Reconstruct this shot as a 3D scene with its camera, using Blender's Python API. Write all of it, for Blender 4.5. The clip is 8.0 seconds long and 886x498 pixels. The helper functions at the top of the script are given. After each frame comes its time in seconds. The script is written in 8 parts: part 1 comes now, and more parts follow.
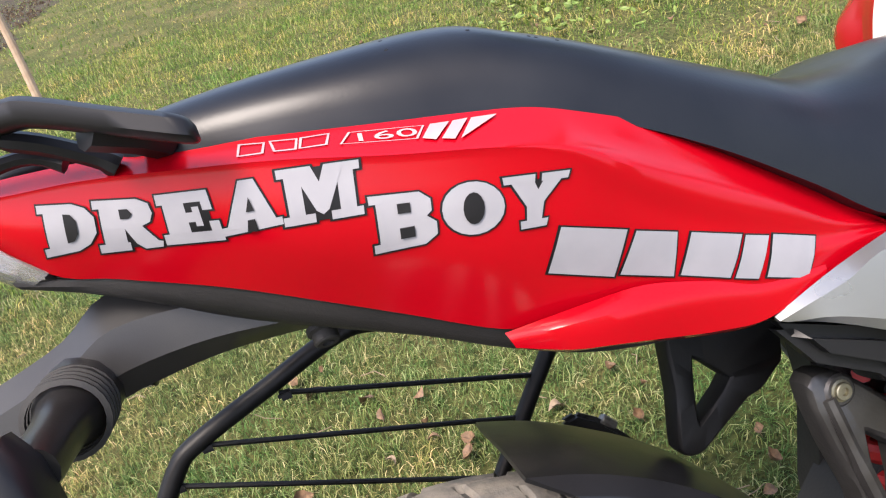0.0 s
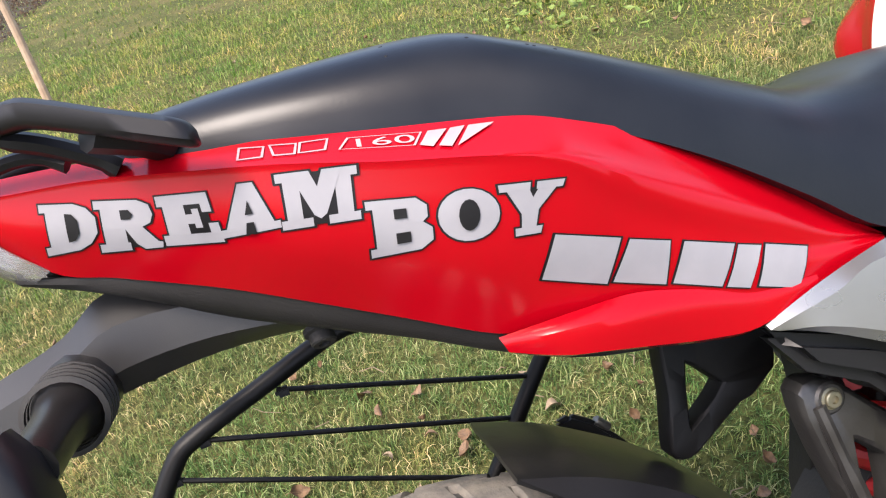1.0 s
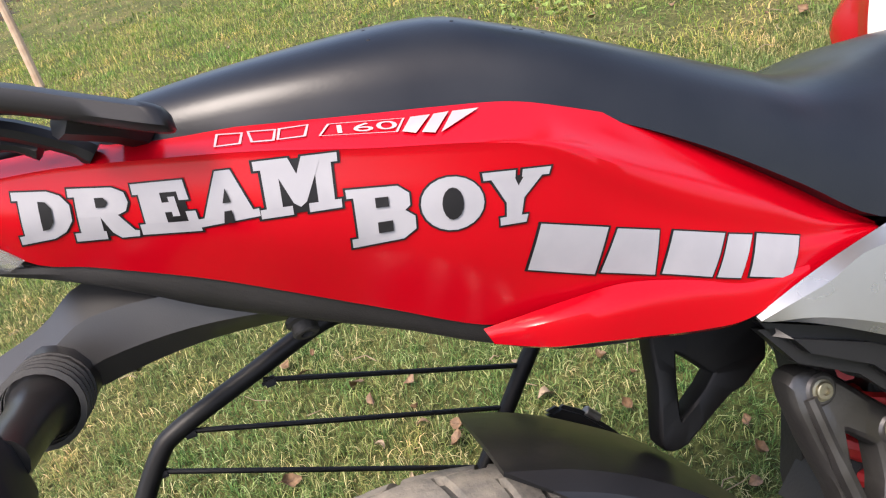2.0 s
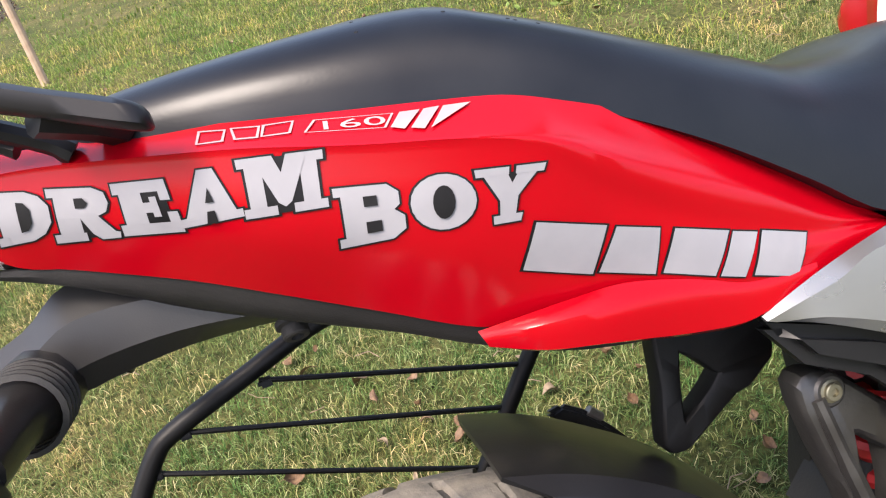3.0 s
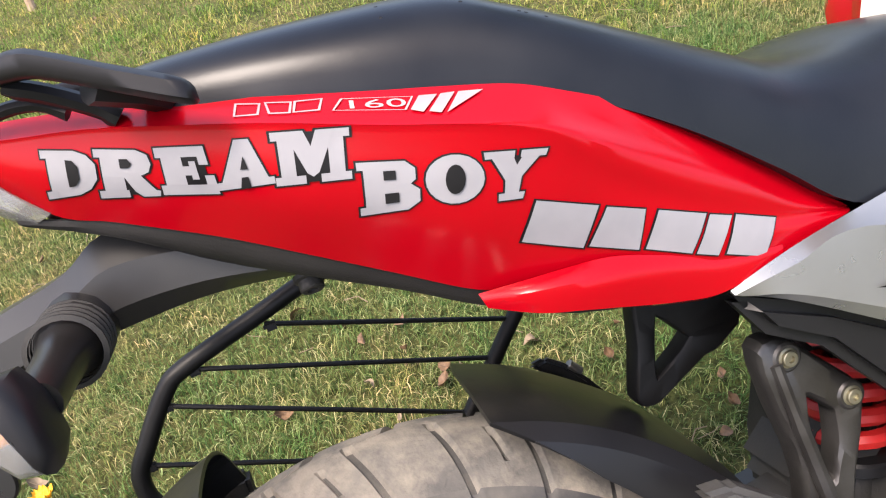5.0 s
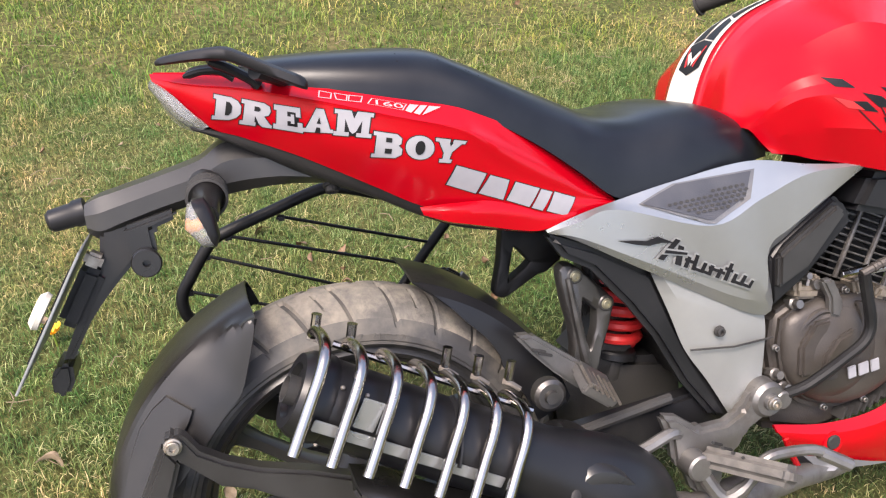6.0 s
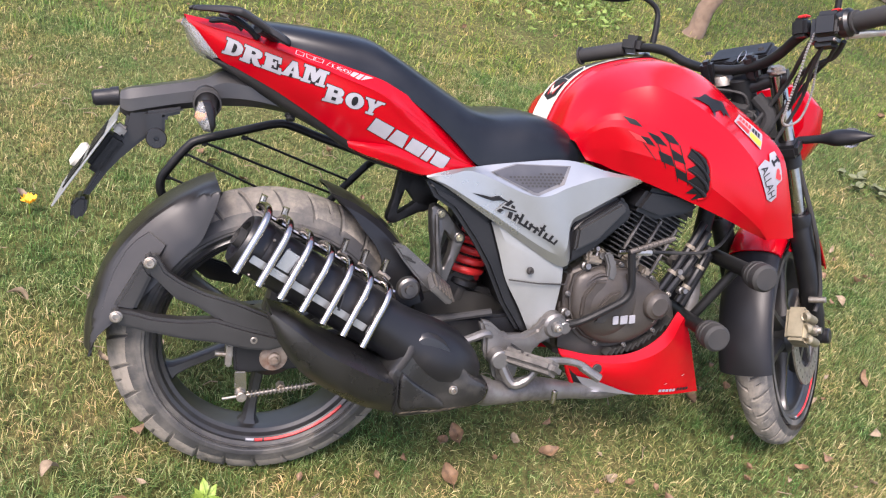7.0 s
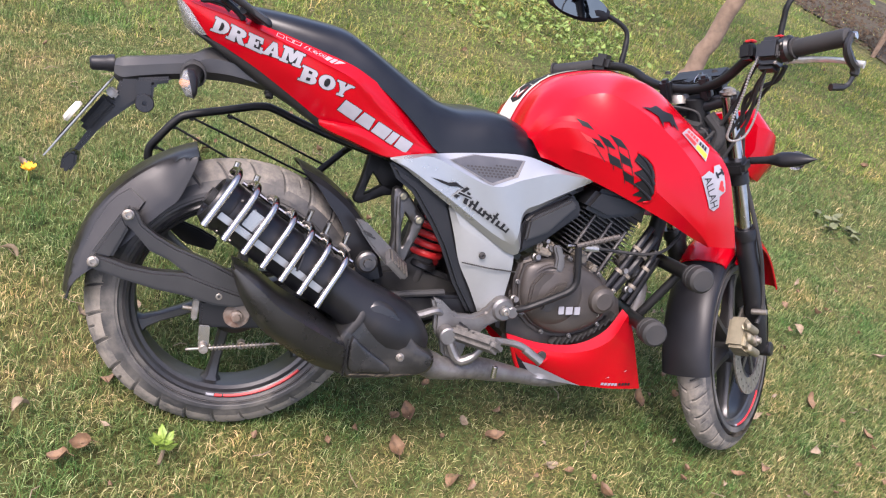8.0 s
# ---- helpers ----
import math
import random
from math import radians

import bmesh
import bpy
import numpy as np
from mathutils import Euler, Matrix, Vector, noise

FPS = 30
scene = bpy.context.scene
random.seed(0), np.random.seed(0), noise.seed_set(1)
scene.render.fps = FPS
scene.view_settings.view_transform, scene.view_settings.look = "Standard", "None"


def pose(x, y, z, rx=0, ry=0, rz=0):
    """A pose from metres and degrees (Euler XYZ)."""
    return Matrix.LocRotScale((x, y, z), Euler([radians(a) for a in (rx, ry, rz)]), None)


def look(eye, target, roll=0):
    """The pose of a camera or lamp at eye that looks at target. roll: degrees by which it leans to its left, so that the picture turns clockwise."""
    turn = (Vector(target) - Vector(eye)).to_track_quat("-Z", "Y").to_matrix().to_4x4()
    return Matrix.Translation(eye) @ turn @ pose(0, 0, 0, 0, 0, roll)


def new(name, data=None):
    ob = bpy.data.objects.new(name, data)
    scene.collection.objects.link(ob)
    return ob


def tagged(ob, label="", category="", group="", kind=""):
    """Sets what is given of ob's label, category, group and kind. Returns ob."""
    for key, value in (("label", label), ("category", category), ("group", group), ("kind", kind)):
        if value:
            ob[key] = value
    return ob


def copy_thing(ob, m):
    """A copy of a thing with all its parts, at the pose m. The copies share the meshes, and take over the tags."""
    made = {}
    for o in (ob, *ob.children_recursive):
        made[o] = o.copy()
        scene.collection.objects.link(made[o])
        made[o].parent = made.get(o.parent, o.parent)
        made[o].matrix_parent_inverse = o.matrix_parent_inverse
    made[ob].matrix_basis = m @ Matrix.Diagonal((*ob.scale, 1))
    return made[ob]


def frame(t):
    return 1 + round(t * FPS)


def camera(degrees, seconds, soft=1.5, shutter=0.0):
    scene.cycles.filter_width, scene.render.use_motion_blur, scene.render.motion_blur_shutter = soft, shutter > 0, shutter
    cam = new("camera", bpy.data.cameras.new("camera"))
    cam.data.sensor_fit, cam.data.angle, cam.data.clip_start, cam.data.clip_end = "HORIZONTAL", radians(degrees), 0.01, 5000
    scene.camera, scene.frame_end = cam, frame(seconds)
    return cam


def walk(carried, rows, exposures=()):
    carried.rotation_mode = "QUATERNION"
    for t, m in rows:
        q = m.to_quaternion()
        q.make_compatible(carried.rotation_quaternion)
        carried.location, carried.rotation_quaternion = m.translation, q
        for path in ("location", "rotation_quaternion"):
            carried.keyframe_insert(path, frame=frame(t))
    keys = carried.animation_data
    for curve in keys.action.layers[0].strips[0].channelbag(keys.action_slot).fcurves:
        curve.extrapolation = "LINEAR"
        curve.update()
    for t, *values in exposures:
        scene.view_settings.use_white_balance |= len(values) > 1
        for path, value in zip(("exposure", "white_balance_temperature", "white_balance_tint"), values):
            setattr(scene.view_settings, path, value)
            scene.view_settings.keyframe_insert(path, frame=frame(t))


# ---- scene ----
cam = camera(57.9, 8.0, 1.2)
PATH = [
    (0, (-0.04, -0.203, 0.976), (0.29, 1.541, 0.053), -15.0),
    (0.5, (-0.039, -0.205, 0.978), (0.285, 1.539, 0.055), -14.7),
    (1, (-0.036, -0.207, 0.983), (0.286, 1.533, 0.05), -14.2),
    (1.5, (-0.033, -0.208, 0.981), (0.29, 1.525, 0.036), -14.0),
    (1.7, (-0.032, -0.208, 0.983), (0.296, 1.521, 0.033), -13.9),
    (2.8, (-0.014, -0.161, 0.953), (0.274, 1.554, -0.036), -15.0),
    (3, (-0.016, -0.186, 0.971), (0.282, 1.536, -0.002), -14.8),
    (3.5, (-0.067, -0.338, 1.046), (0.255, 1.375, 0.065), -14.1),
    (4, (-0.069, -0.327, 1.032), (0.278, 1.376, 0.043), -13.9),
    (4.2, (-0.05, -0.263, 1.002), (0.286, 1.427, -0.013), -14.1),
    (5.3, (-0.032, -0.217, 1.026), (0.258, 1.413, -0.097), -10.3),
    (5.5, (-0.067, -0.324, 1.092), (0.273, 1.282, -0.05), -7.2),
    (6, (-0.156, -0.627, 1.242), (0.312, 0.929, 0.077), 1.8),
    (6.5, (-0.267, -0.909, 1.343), (0.345, 0.604, 0.188), 11.4),
    (7, (-0.261, -1.108, 1.418), (0.407, 0.413, 0.303), 17.1),
    (7.5, (-0.209, -1.247, 1.427), (0.46, 0.306, 0.358), 19.7),
    (8, (-0.2, -1.293, 1.426), (0.45, 0.279, 0.375), 20.6),
]
walk(cam, [(t, look(eye, target, roll)) for t, eye, target, roll in PATH], [(0, 1.38, 6600, 15), (5.5, 1.42, 6800, 16), (7.0, 1.41, 6400, 20), (8, 1.36, 6300, 22)])

# ---- world, sun and exposure ----
world = bpy.data.worlds.new("World")
scene.world = world
world.use_nodes = True
wn = world.node_tree
sky = wn.nodes.new("ShaderNodeTexSky")
sky.sky_type, sky.sun_disc = "NISHITA", False
SUN_UP, SUN_ROUND = radians(61), radians(229)
sky.sun_elevation, sky.sun_rotation = SUN_UP, SUN_ROUND
sky.air_density, sky.dust_density, sky.ozone_density = 1.0, 4.0, 0.6
wn.nodes["Background"].inputs["Strength"].default_value = 0.18
wn.links.new(sky.outputs["Color"], wn.nodes["Background"].inputs["Color"])
sun = new("sun", bpy.data.lights.new("sun", "SUN"))
sun.data.energy, sun.data.angle, sun.data.color = 2.1, radians(22), (1.0, 0.94, 0.85)
to_sun = Vector((math.cos(SUN_UP) * math.sin(SUN_ROUND), math.cos(SUN_UP) * math.cos(SUN_ROUND), math.sin(SUN_UP)))
sun.matrix_world = look(to_sun * 30, (0, 0, 0))

# ---- tools ----
def mesh_of(name, bm, mat, sharp=32.0):
    bmesh.ops.remove_doubles(bm, verts=bm.verts, dist=1e-6)
    bmesh.ops.recalc_face_normals(bm, faces=bm.faces)
    for f in bm.faces:
        f.smooth = True
    cut = radians(sharp)
    for e in bm.edges:
        e.smooth = not (len(e.link_faces) == 2 and e.calc_face_angle(0) > cut)
    me = bpy.data.meshes.new(name)
    bm.to_mesh(me)
    bm.free()
    me.materials.append(mat)
    return me


def part(name, bm, mat, parent, label="", sharp=32.0):
    ob = new(name, mesh_of(name, bm, mat, sharp))
    ob.parent = parent
    if label:
        ob["label"] = label
    return ob


def thing(name, bm, mat, label, category, group="", kind="", sharp=32.0):
    return tagged(new(name, mesh_of(name, bm, mat, sharp)), label, category, group, kind)


def empty(name, m, label, category):
    ob = new(name)
    ob.empty_display_size = 0.1
    ob.matrix_world = m
    return tagged(ob, label, category)


def spline(points, per=6, closed=False):
    """Points along a smooth curve through the given ones."""
    p = [Vector(q) for q in points]
    n = len(p)
    out = []
    for i in range(n if closed else n - 1):
        a = p[(i - 1) % n] if closed or i else p[0] * 2 - p[1]
        b, c = p[i], p[(i + 1) % n]
        d = p[(i + 2) % n] if closed or i + 2 < n else c * 2 - b
        for k in range(per):
            t = k / per
            out.append(0.5 * (2 * b + (c - a) * t + (2 * a - 5 * b + 4 * c - d) * t * t + (3 * b - a - 3 * c + d) * t ** 3))
    if not closed:
        out.append(p[-1])
    return out


def skin(bm, rings, closed=True, caps=True):
    """Faces between rings of equally many points."""
    vs = [[bm.verts.new(q) for q in r] for r in rings]
    n = len(vs[0])
    for a, b in zip(vs, vs[1:]):
        for k in range(n if closed else n - 1):
            bm.faces.new((a[k], a[(k + 1) % n], b[(k + 1) % n], b[k]))
    if caps and closed:
        bm.faces.new(vs[0][::-1])
        bm.faces.new(vs[-1])
    return vs


def add_tube(bm, path, r, seg=10, closed=False, flat=1.0):
    """A round tube along a path; r is a number or one for each point."""
    p = [Vector(q) for q in path]
    n = len(p)
    rr = [r] * n if not isinstance(r, (list, tuple)) else r
    normal, rings = None, []
    for i in range(n):
        d = (p[(i + 1) % n] - p[i - 1]) if closed else p[min(i + 1, n - 1)] - p[max(i - 1, 0)]
        d.normalize()
        if normal is None:
            normal = d.orthogonal().normalized() if abs(d.y) > 0.9 else d.cross(Vector((0, 1, 0))).normalized()
        normal = (normal - d * normal.dot(d)).normalized()
        side = d.cross(normal)
        rings.append([p[i] + (normal * math.cos(2 * math.pi * k / seg) + side * math.sin(2 * math.pi * k / seg) * flat) * rr[i] for k in range(seg)])
    if closed:
        rings.append(rings[0])
    skin(bm, rings, caps=not closed)
    return bm


def tube(path, r, seg=10, closed=False, flat=1.0):
    return add_tube(bmesh.new(), path, r, seg, closed, flat)


def add_lathe(bm, profile, centre, axis=(0, 1, 0), seg=32, loop=False):
    """Turns (radius, along) pairs about an axis."""
    a = Vector(axis).normalized()
    u = a.orthogonal().normalized()
    v = a.cross(u)
    c = Vector(centre)
    vs = [[bm.verts.new(c + a * y + (u * math.cos(t) + v * math.sin(t)) * r) for t in (2 * math.pi * k / seg for k in range(seg))] for r, y in profile]
    pairs = list(zip(vs, vs[1:])) + ([(vs[-1], vs[0])] if loop else [])
    for p, q in pairs:
        for k in range(seg):
            bm.faces.new((p[k], p[(k + 1) % seg], q[(k + 1) % seg], q[k]))
    if not loop:
        for ring, (r, y) in ((vs[0], profile[0]), (vs[-1], profile[-1])):
            if r > 1e-5:
                bm.faces.new(ring)
    return bm


def lathe(profile, centre, axis=(0, 1, 0), seg=32, loop=False):
    return add_lathe(bmesh.new(), profile, centre, axis, seg, loop)


def add_rod(bm, a, b, r, seg=12, edge=0.0):
    a, b = Vector(a), Vector(b)
    h = (b - a).length
    e = edge or r * 0.15
    return add_lathe(bm, [(0.0, 0.0), (r - e, 0.0), (r, e), (r, h - e), (r - e, h), (0.0, h)], a, b - a, seg)


def rod(a, b, r, seg=12, edge=0.0):
    return add_rod(bmesh.new(), a, b, r, seg, edge)


def add_plate(bm, outline, y0, y1, bevel=0.004, steps=2, lean=0.0):
    """A plate cut to an outline in x and z, from y0 to y1, with rounded edges. lean: how far y shifts for each metre of height."""
    made = [bm.verts.new((x, y0 + lean * z, z)) for x, z in outline]
    low = bm.faces.new(made)
    ret = bmesh.ops.extrude_face_region(bm, geom=[low])
    up = [g for g in ret["geom"] if isinstance(g, bmesh.types.BMVert)]
    bmesh.ops.translate(bm, verts=up, vec=(0, y1 - y0, 0))
    if bevel:
        faces = {f for v in made + up for f in v.link_faces}
        edges = [e for e in {e for f in faces for e in f.edges} if e.calc_face_angle(0) > 0.5]
        bmesh.ops.bevel(bm, geom=edges, offset=bevel, segments=steps, affect="EDGES", clamp_overlap=True)
    return bm


def plate(outline, y0, y1, bevel=0.004, steps=2, lean=0.0):
    return add_plate(bmesh.new(), outline, y0, y1, bevel, steps, lean)


def add_box(bm, centre, size, bevel=0.003, turn=None, steps=2):
    ret = bmesh.ops.create_cube(bm, size=1.0)
    vs = ret["verts"]
    m = Matrix.Translation(centre) @ (turn.to_4x4() if turn else Matrix.Identity(4)) @ Matrix.Diagonal((*size, 1))
    bmesh.ops.transform(bm, verts=vs, matrix=m)
    if bevel:
        bmesh.ops.bevel(bm, geom=list({e for v in vs for e in v.link_edges}), offset=bevel, segments=steps, affect="EDGES", clamp_overlap=True)
    return bm


def box(centre, size, bevel=0.003, turn=None, steps=2):
    return add_box(bmesh.new(), centre, size, bevel, turn, steps)


def ring_plate(outer, inner, back, front, bevel=0.005, seg=72):
    """A cast plate with one hole: both outlines in x and z, seen from the hole's middle; thick from back to front in y, with rounded edges."""
    mid = sum((Vector(p) for p in inner), Vector((0, 0))) / len(inner)

    def reach(line, way):
        best = 0.0
        for p, q in zip(line, line[1:] + line[:1]):
            a, e = Vector(p) - mid, Vector(q) - Vector(p)
            d = way.x * e.y - way.y * e.x
            if abs(d) > 1e-9:
                t, u = (a.x * e.y - a.y * e.x) / d, (a.x * way.y - a.y * way.x) / d
                if t > 0 and -1e-6 <= u <= 1 + 1e-6:
                    best = max(best, t)
        return best

    ways = [Vector((math.cos(2 * math.pi * k / seg), math.sin(2 * math.pi * k / seg))) for k in range(seg)]
    big, small = [reach(outer, w) for w in ways], [reach(inner, w) for w in ways]
    s = 1 if front < back else -1
    rings = []
    for side, off, y in ((0, 0, back), (0, 0, front + s * bevel), (0, 0.35, front + s * bevel * 0.35), (0, 1, front), (1, 1, front), (1, 0.35, front + s * bevel * 0.35), (1, 0, front + s * bevel), (1, 0, back)):
        ring = []
        for w, b, c in zip(ways, big, small):
            e = min(off * bevel, (b - c) * 0.3)
            p = mid + w * (b - e if side == 0 else c + e)
            ring.append((p.x, y, p.y))
        rings.append(ring)
    bm = bmesh.new()
    skin(bm, rings + [rings[0]], caps=False)
    return bm


def turn(rx=0, ry=0, rz=0):
    return Euler([radians(a) for a in (rx, ry, rz)]).to_matrix()


def sheet(rows, thick=0.003, per=5, across=1, out=(0, -1, 0), breaks=()):
    """A curved shell through rows of points (smooth along each row; across > 1 smooths between rows too, but for the rows named as breaks), with a wall thickness."""
    lines = [spline(r, per) for r in rows]
    if across > 1:
        marks, smooth = [0, *breaks, len(lines) - 1], []
        for a, b in zip(marks, marks[1:]):
            group = [list(c) for c in zip(*[spline(c, across) for c in zip(*lines[a:b + 1])])]
            smooth += group if not smooth else group[1:]
        lines = smooth
    bm = bmesh.new()
    skin(bm, lines, closed=False)
    bmesh.ops.recalc_face_normals(bm, faces=bm.faces)
    away = sum((f.normal for f in bm.faces), Vector())
    if away.dot(Vector(out)) < 0:
        bmesh.ops.reverse_faces(bm, faces=bm.faces)
    bm.normal_update()
    front = list(bm.faces)
    twin = {v: bm.verts.new(v.co - v.normal * thick) for v in list(bm.verts)}
    rim = [e for e in bm.edges if len(e.link_faces) == 1]
    for e in rim:
        a, b = e.verts
        bm.faces.new((a, b, twin[b], twin[a]))
    for f in front:
        bm.faces.new([twin[v] for v in reversed(f.verts)])
    return bm


def mirrored(bm):
    """The same mesh for the other side of the middle plane."""
    other = bm.copy()
    bmesh.ops.scale(other, verts=other.verts, vec=(1, -1, 1))
    bmesh.ops.reverse_faces(other, faces=other.faces)
    return other


def moved(bm, m):
    bmesh.ops.transform(bm, matrix=m, verts=bm.verts)
    return bm

# ---- materials ----
def nodes_of(name):
    m = bpy.data.materials.new(name)
    m.use_nodes = True
    n = m.node_tree
    return m, n, n.nodes["Principled BSDF"]


def noise_node(n, scale, detail=4.0, rough=0.55, space="Object"):
    co = n.nodes.new("ShaderNodeTexCoord")
    t = n.nodes.new("ShaderNodeTexNoise")
    t.inputs["Scale"].default_value, t.inputs["Detail"].default_value, t.inputs["Roughness"].default_value = scale, detail, rough
    n.links.new(co.outputs[space], t.inputs["Vector"])
    return t


def ramp_node(n, source, stops):
    r = n.nodes.new("ShaderNodeValToRGB")
    while len(r.color_ramp.elements) < len(stops):
        r.color_ramp.elements.new(0.5)
    for e, (at, c) in zip(r.color_ramp.elements, stops):
        e.position, e.color = at, (*c, 1) if len(c) == 3 else c
    n.links.new(source, r.inputs["Fac"])
    return r


def surface(name, colour, other=None, rough=0.5, rough2=None, metal=0.0, scale=30.0, fine=400.0, bump=0.0, bump_scale=300.0, coat=0.0, low=0.35, high=0.65, dirt=None, dirt_scale=9.0, dirt_at=(0.55, 0.75), spec=0.5):
    """Paint, plastic, rubber or metal: two tones in a noise, grain in the gloss, fine relief and, where given, dirt in patches."""
    m, n, b = nodes_of(name)
    t = noise_node(n, scale)
    c = ramp_node(n, t.outputs["Fac"], [(low, colour), (high, other or tuple(v * 0.85 for v in colour))]).outputs["Color"]
    f = noise_node(n, fine, 2.0)
    r = n.nodes.new("ShaderNodeMapRange")
    r.inputs["From Min"].default_value, r.inputs["From Max"].default_value = 0.3, 0.7
    r.inputs["To Min"].default_value, r.inputs["To Max"].default_value = rough, rough2 if rough2 is not None else rough + 0.08
    n.links.new(t.outputs["Fac"], r.inputs["Value"])
    gloss = r.outputs["Result"]
    if dirt:
        d = noise_node(n, dirt_scale, 6.0, 0.65)
        k = ramp_node(n, d.outputs["Fac"], [(dirt_at[0], (0, 0, 0)), (dirt_at[1], (1, 1, 1))]).outputs["Color"]
        mix = n.nodes.new("ShaderNodeMix")
        mix.data_type = "RGBA"
        n.links.new(k, mix.inputs["Factor"])
        n.links.new(c, mix.inputs[6])
        mix.inputs[7].default_value = (*dirt, 1)
        c = mix.outputs[2]
        g = n.nodes.new("ShaderNodeMix")
        n.links.new(k, g.inputs["Factor"])
        n.links.new(gloss, g.inputs["A"])
        g.inputs["B"].default_value = 0.85
        gloss = g.outputs["Result"]
    n.links.new(c, b.inputs["Base Color"])
    n.links.new(gloss, b.inputs["Roughness"])
    b.inputs["Metallic"].default_value = metal
    b.inputs["Specular IOR Level"].default_value = spec
    b.inputs["Coat Weight"].default_value = coat
    b.inputs["Coat Roughness"].default_value = 0.06
    if bump:
        g = noise_node(n, bump_scale, 3.0)
        u = n.nodes.new("ShaderNodeBump")
        u.inputs["Strength"].default_value, u.inputs["Distance"].default_value = bump, 0.002
        n.links.new(g.outputs["Fac"], u.inputs["Height"])
        n.links.new(u.outputs["Normal"], b.inputs["Normal"])
    return m


RED = surface("red_paint", (0.325, 0.0012, 0.006), (0.295, 0.001, 0.0055), 0.15, 0.2, scale=6, bump=0.012, bump_scale=300, spec=0.3)
RED_PLASTIC = surface("red_plastic", (0.36, 0.0015, 0.006), (0.32, 0.0014, 0.0055), 0.18, 0.26, scale=8, bump=0.02, bump_scale=200, spec=0.34)
SEAT = surface("seat_vinyl", (0.005, 0.006, 0.0085), (0.009, 0.0105, 0.0135), 0.27, 0.35, scale=12, bump=0.03, bump_scale=420, spec=0.29)
BLACK = surface("black_plastic", (0.009, 0.0088, 0.0088), (0.015, 0.0142, 0.014), 0.27, 0.39, scale=14, bump=0.06, bump_scale=900, dirt=(0.04, 0.035, 0.03), dirt_at=(0.6, 0.95), spec=0.42)
CARRIER = surface("sheen_black_plastic", (0.017, 0.0165, 0.0165), (0.024, 0.0235, 0.023), 0.3, 0.4, scale=14, bump=0.05, bump_scale=900, spec=0.5)
GRAIN = surface("grained_plastic", (0.015, 0.0145, 0.015), (0.022, 0.021, 0.021), 0.5, 0.62, scale=14, bump=0.2, bump_scale=700, dirt=(0.05, 0.043, 0.036), dirt_at=(0.62, 0.9), spec=0.3)
GLOSS = surface("black_gloss", (0.008, 0.008, 0.0095), (0.012, 0.012, 0.0135), 0.36, 0.46, scale=10, spec=0.25)
TUBE = surface("black_powder_coat", (0.006, 0.006, 0.0065), (0.010, 0.010, 0.010), 0.42, 0.55, scale=20, bump=0.08, spec=0.25)
SATIN = surface("satin_black_metal", (0.007, 0.0072, 0.0085), (0.011, 0.011, 0.012), 0.3, 0.4, scale=9, bump=0.03, dirt=(0.034, 0.03, 0.026), dirt_at=(0.6, 0.95), spec=0.33)
GREYMETAL = surface("grey_cast_metal", (0.145, 0.14, 0.135), (0.2, 0.194, 0.186), 0.36, 0.48, metal=0.75, scale=25, bump=0.15, dirt=(0.10, 0.085, 0.067), dirt_at=(0.52, 0.8))
HANGER = surface("dark_cast_metal", (0.075, 0.071, 0.069), (0.11, 0.106, 0.102), 0.32, 0.45, metal=0.8, scale=25, bump=0.12, dirt=(0.06, 0.052, 0.043), dirt_at=(0.55, 0.85))
CAST = surface("pale_cast_metal", (0.085, 0.084, 0.084), (0.12, 0.118, 0.116), 0.36, 0.5, metal=0.6, scale=25, bump=0.12, dirt=(0.09, 0.078, 0.064), dirt_at=(0.55, 0.85))
PIPE = surface("stained_pipe", (0.19, 0.182, 0.172), (0.125, 0.116, 0.108), 0.4, 0.55, metal=0.6, scale=18, dirt=(0.06, 0.048, 0.04), dirt_at=(0.5, 0.8))
ENGINE = surface("bronze_grey_case", (0.045, 0.039, 0.035), (0.066, 0.058, 0.051), 0.42, 0.6, metal=0.4, scale=16, bump=0.2, dirt=(0.10, 0.083, 0.066), dirt_at=(0.56, 0.85))
SILVER = surface("silver_paint", (0.31, 0.321, 0.326), (0.34, 0.351, 0.356), 0.26, 0.32, metal=0.75, scale=10, coat=0.05, bump=0.03, bump_scale=1500)
SILVER_DARK = surface("silver_grey_paint", (0.26, 0.267, 0.262), (0.3, 0.307, 0.3), 0.4, 0.5, metal=0.5, scale=10, dirt=(0.2, 0.185, 0.16), dirt_at=(0.6, 0.9))
CHROME = surface("worn_chrome", (0.42, 0.4, 0.38), (0.34, 0.32, 0.3), 0.14, 0.28, metal=1.0, scale=40, dirt=(0.22, 0.19, 0.16), dirt_scale=30, dirt_at=(0.62, 0.85))
GREYPLASTIC = surface("grey_plastic", (0.17, 0.17, 0.18), (0.21, 0.21, 0.22), 0.45, 0.6, scale=14, dirt=(0.10, 0.09, 0.075), dirt_at=(0.55, 0.8))
RUST = surface("rusty_steel", (0.23, 0.195, 0.165), (0.15, 0.11, 0.085), 0.5, 0.7, metal=0.5, scale=50, bump=0.3, dirt=(0.13, 0.06, 0.035), dirt_scale=30)
STEEL = surface("zinc_steel", (0.34, 0.315, 0.28), (0.24, 0.215, 0.185), 0.35, 0.55, metal=0.9, scale=60, dirt=(0.16, 0.12, 0.08), dirt_scale=40)
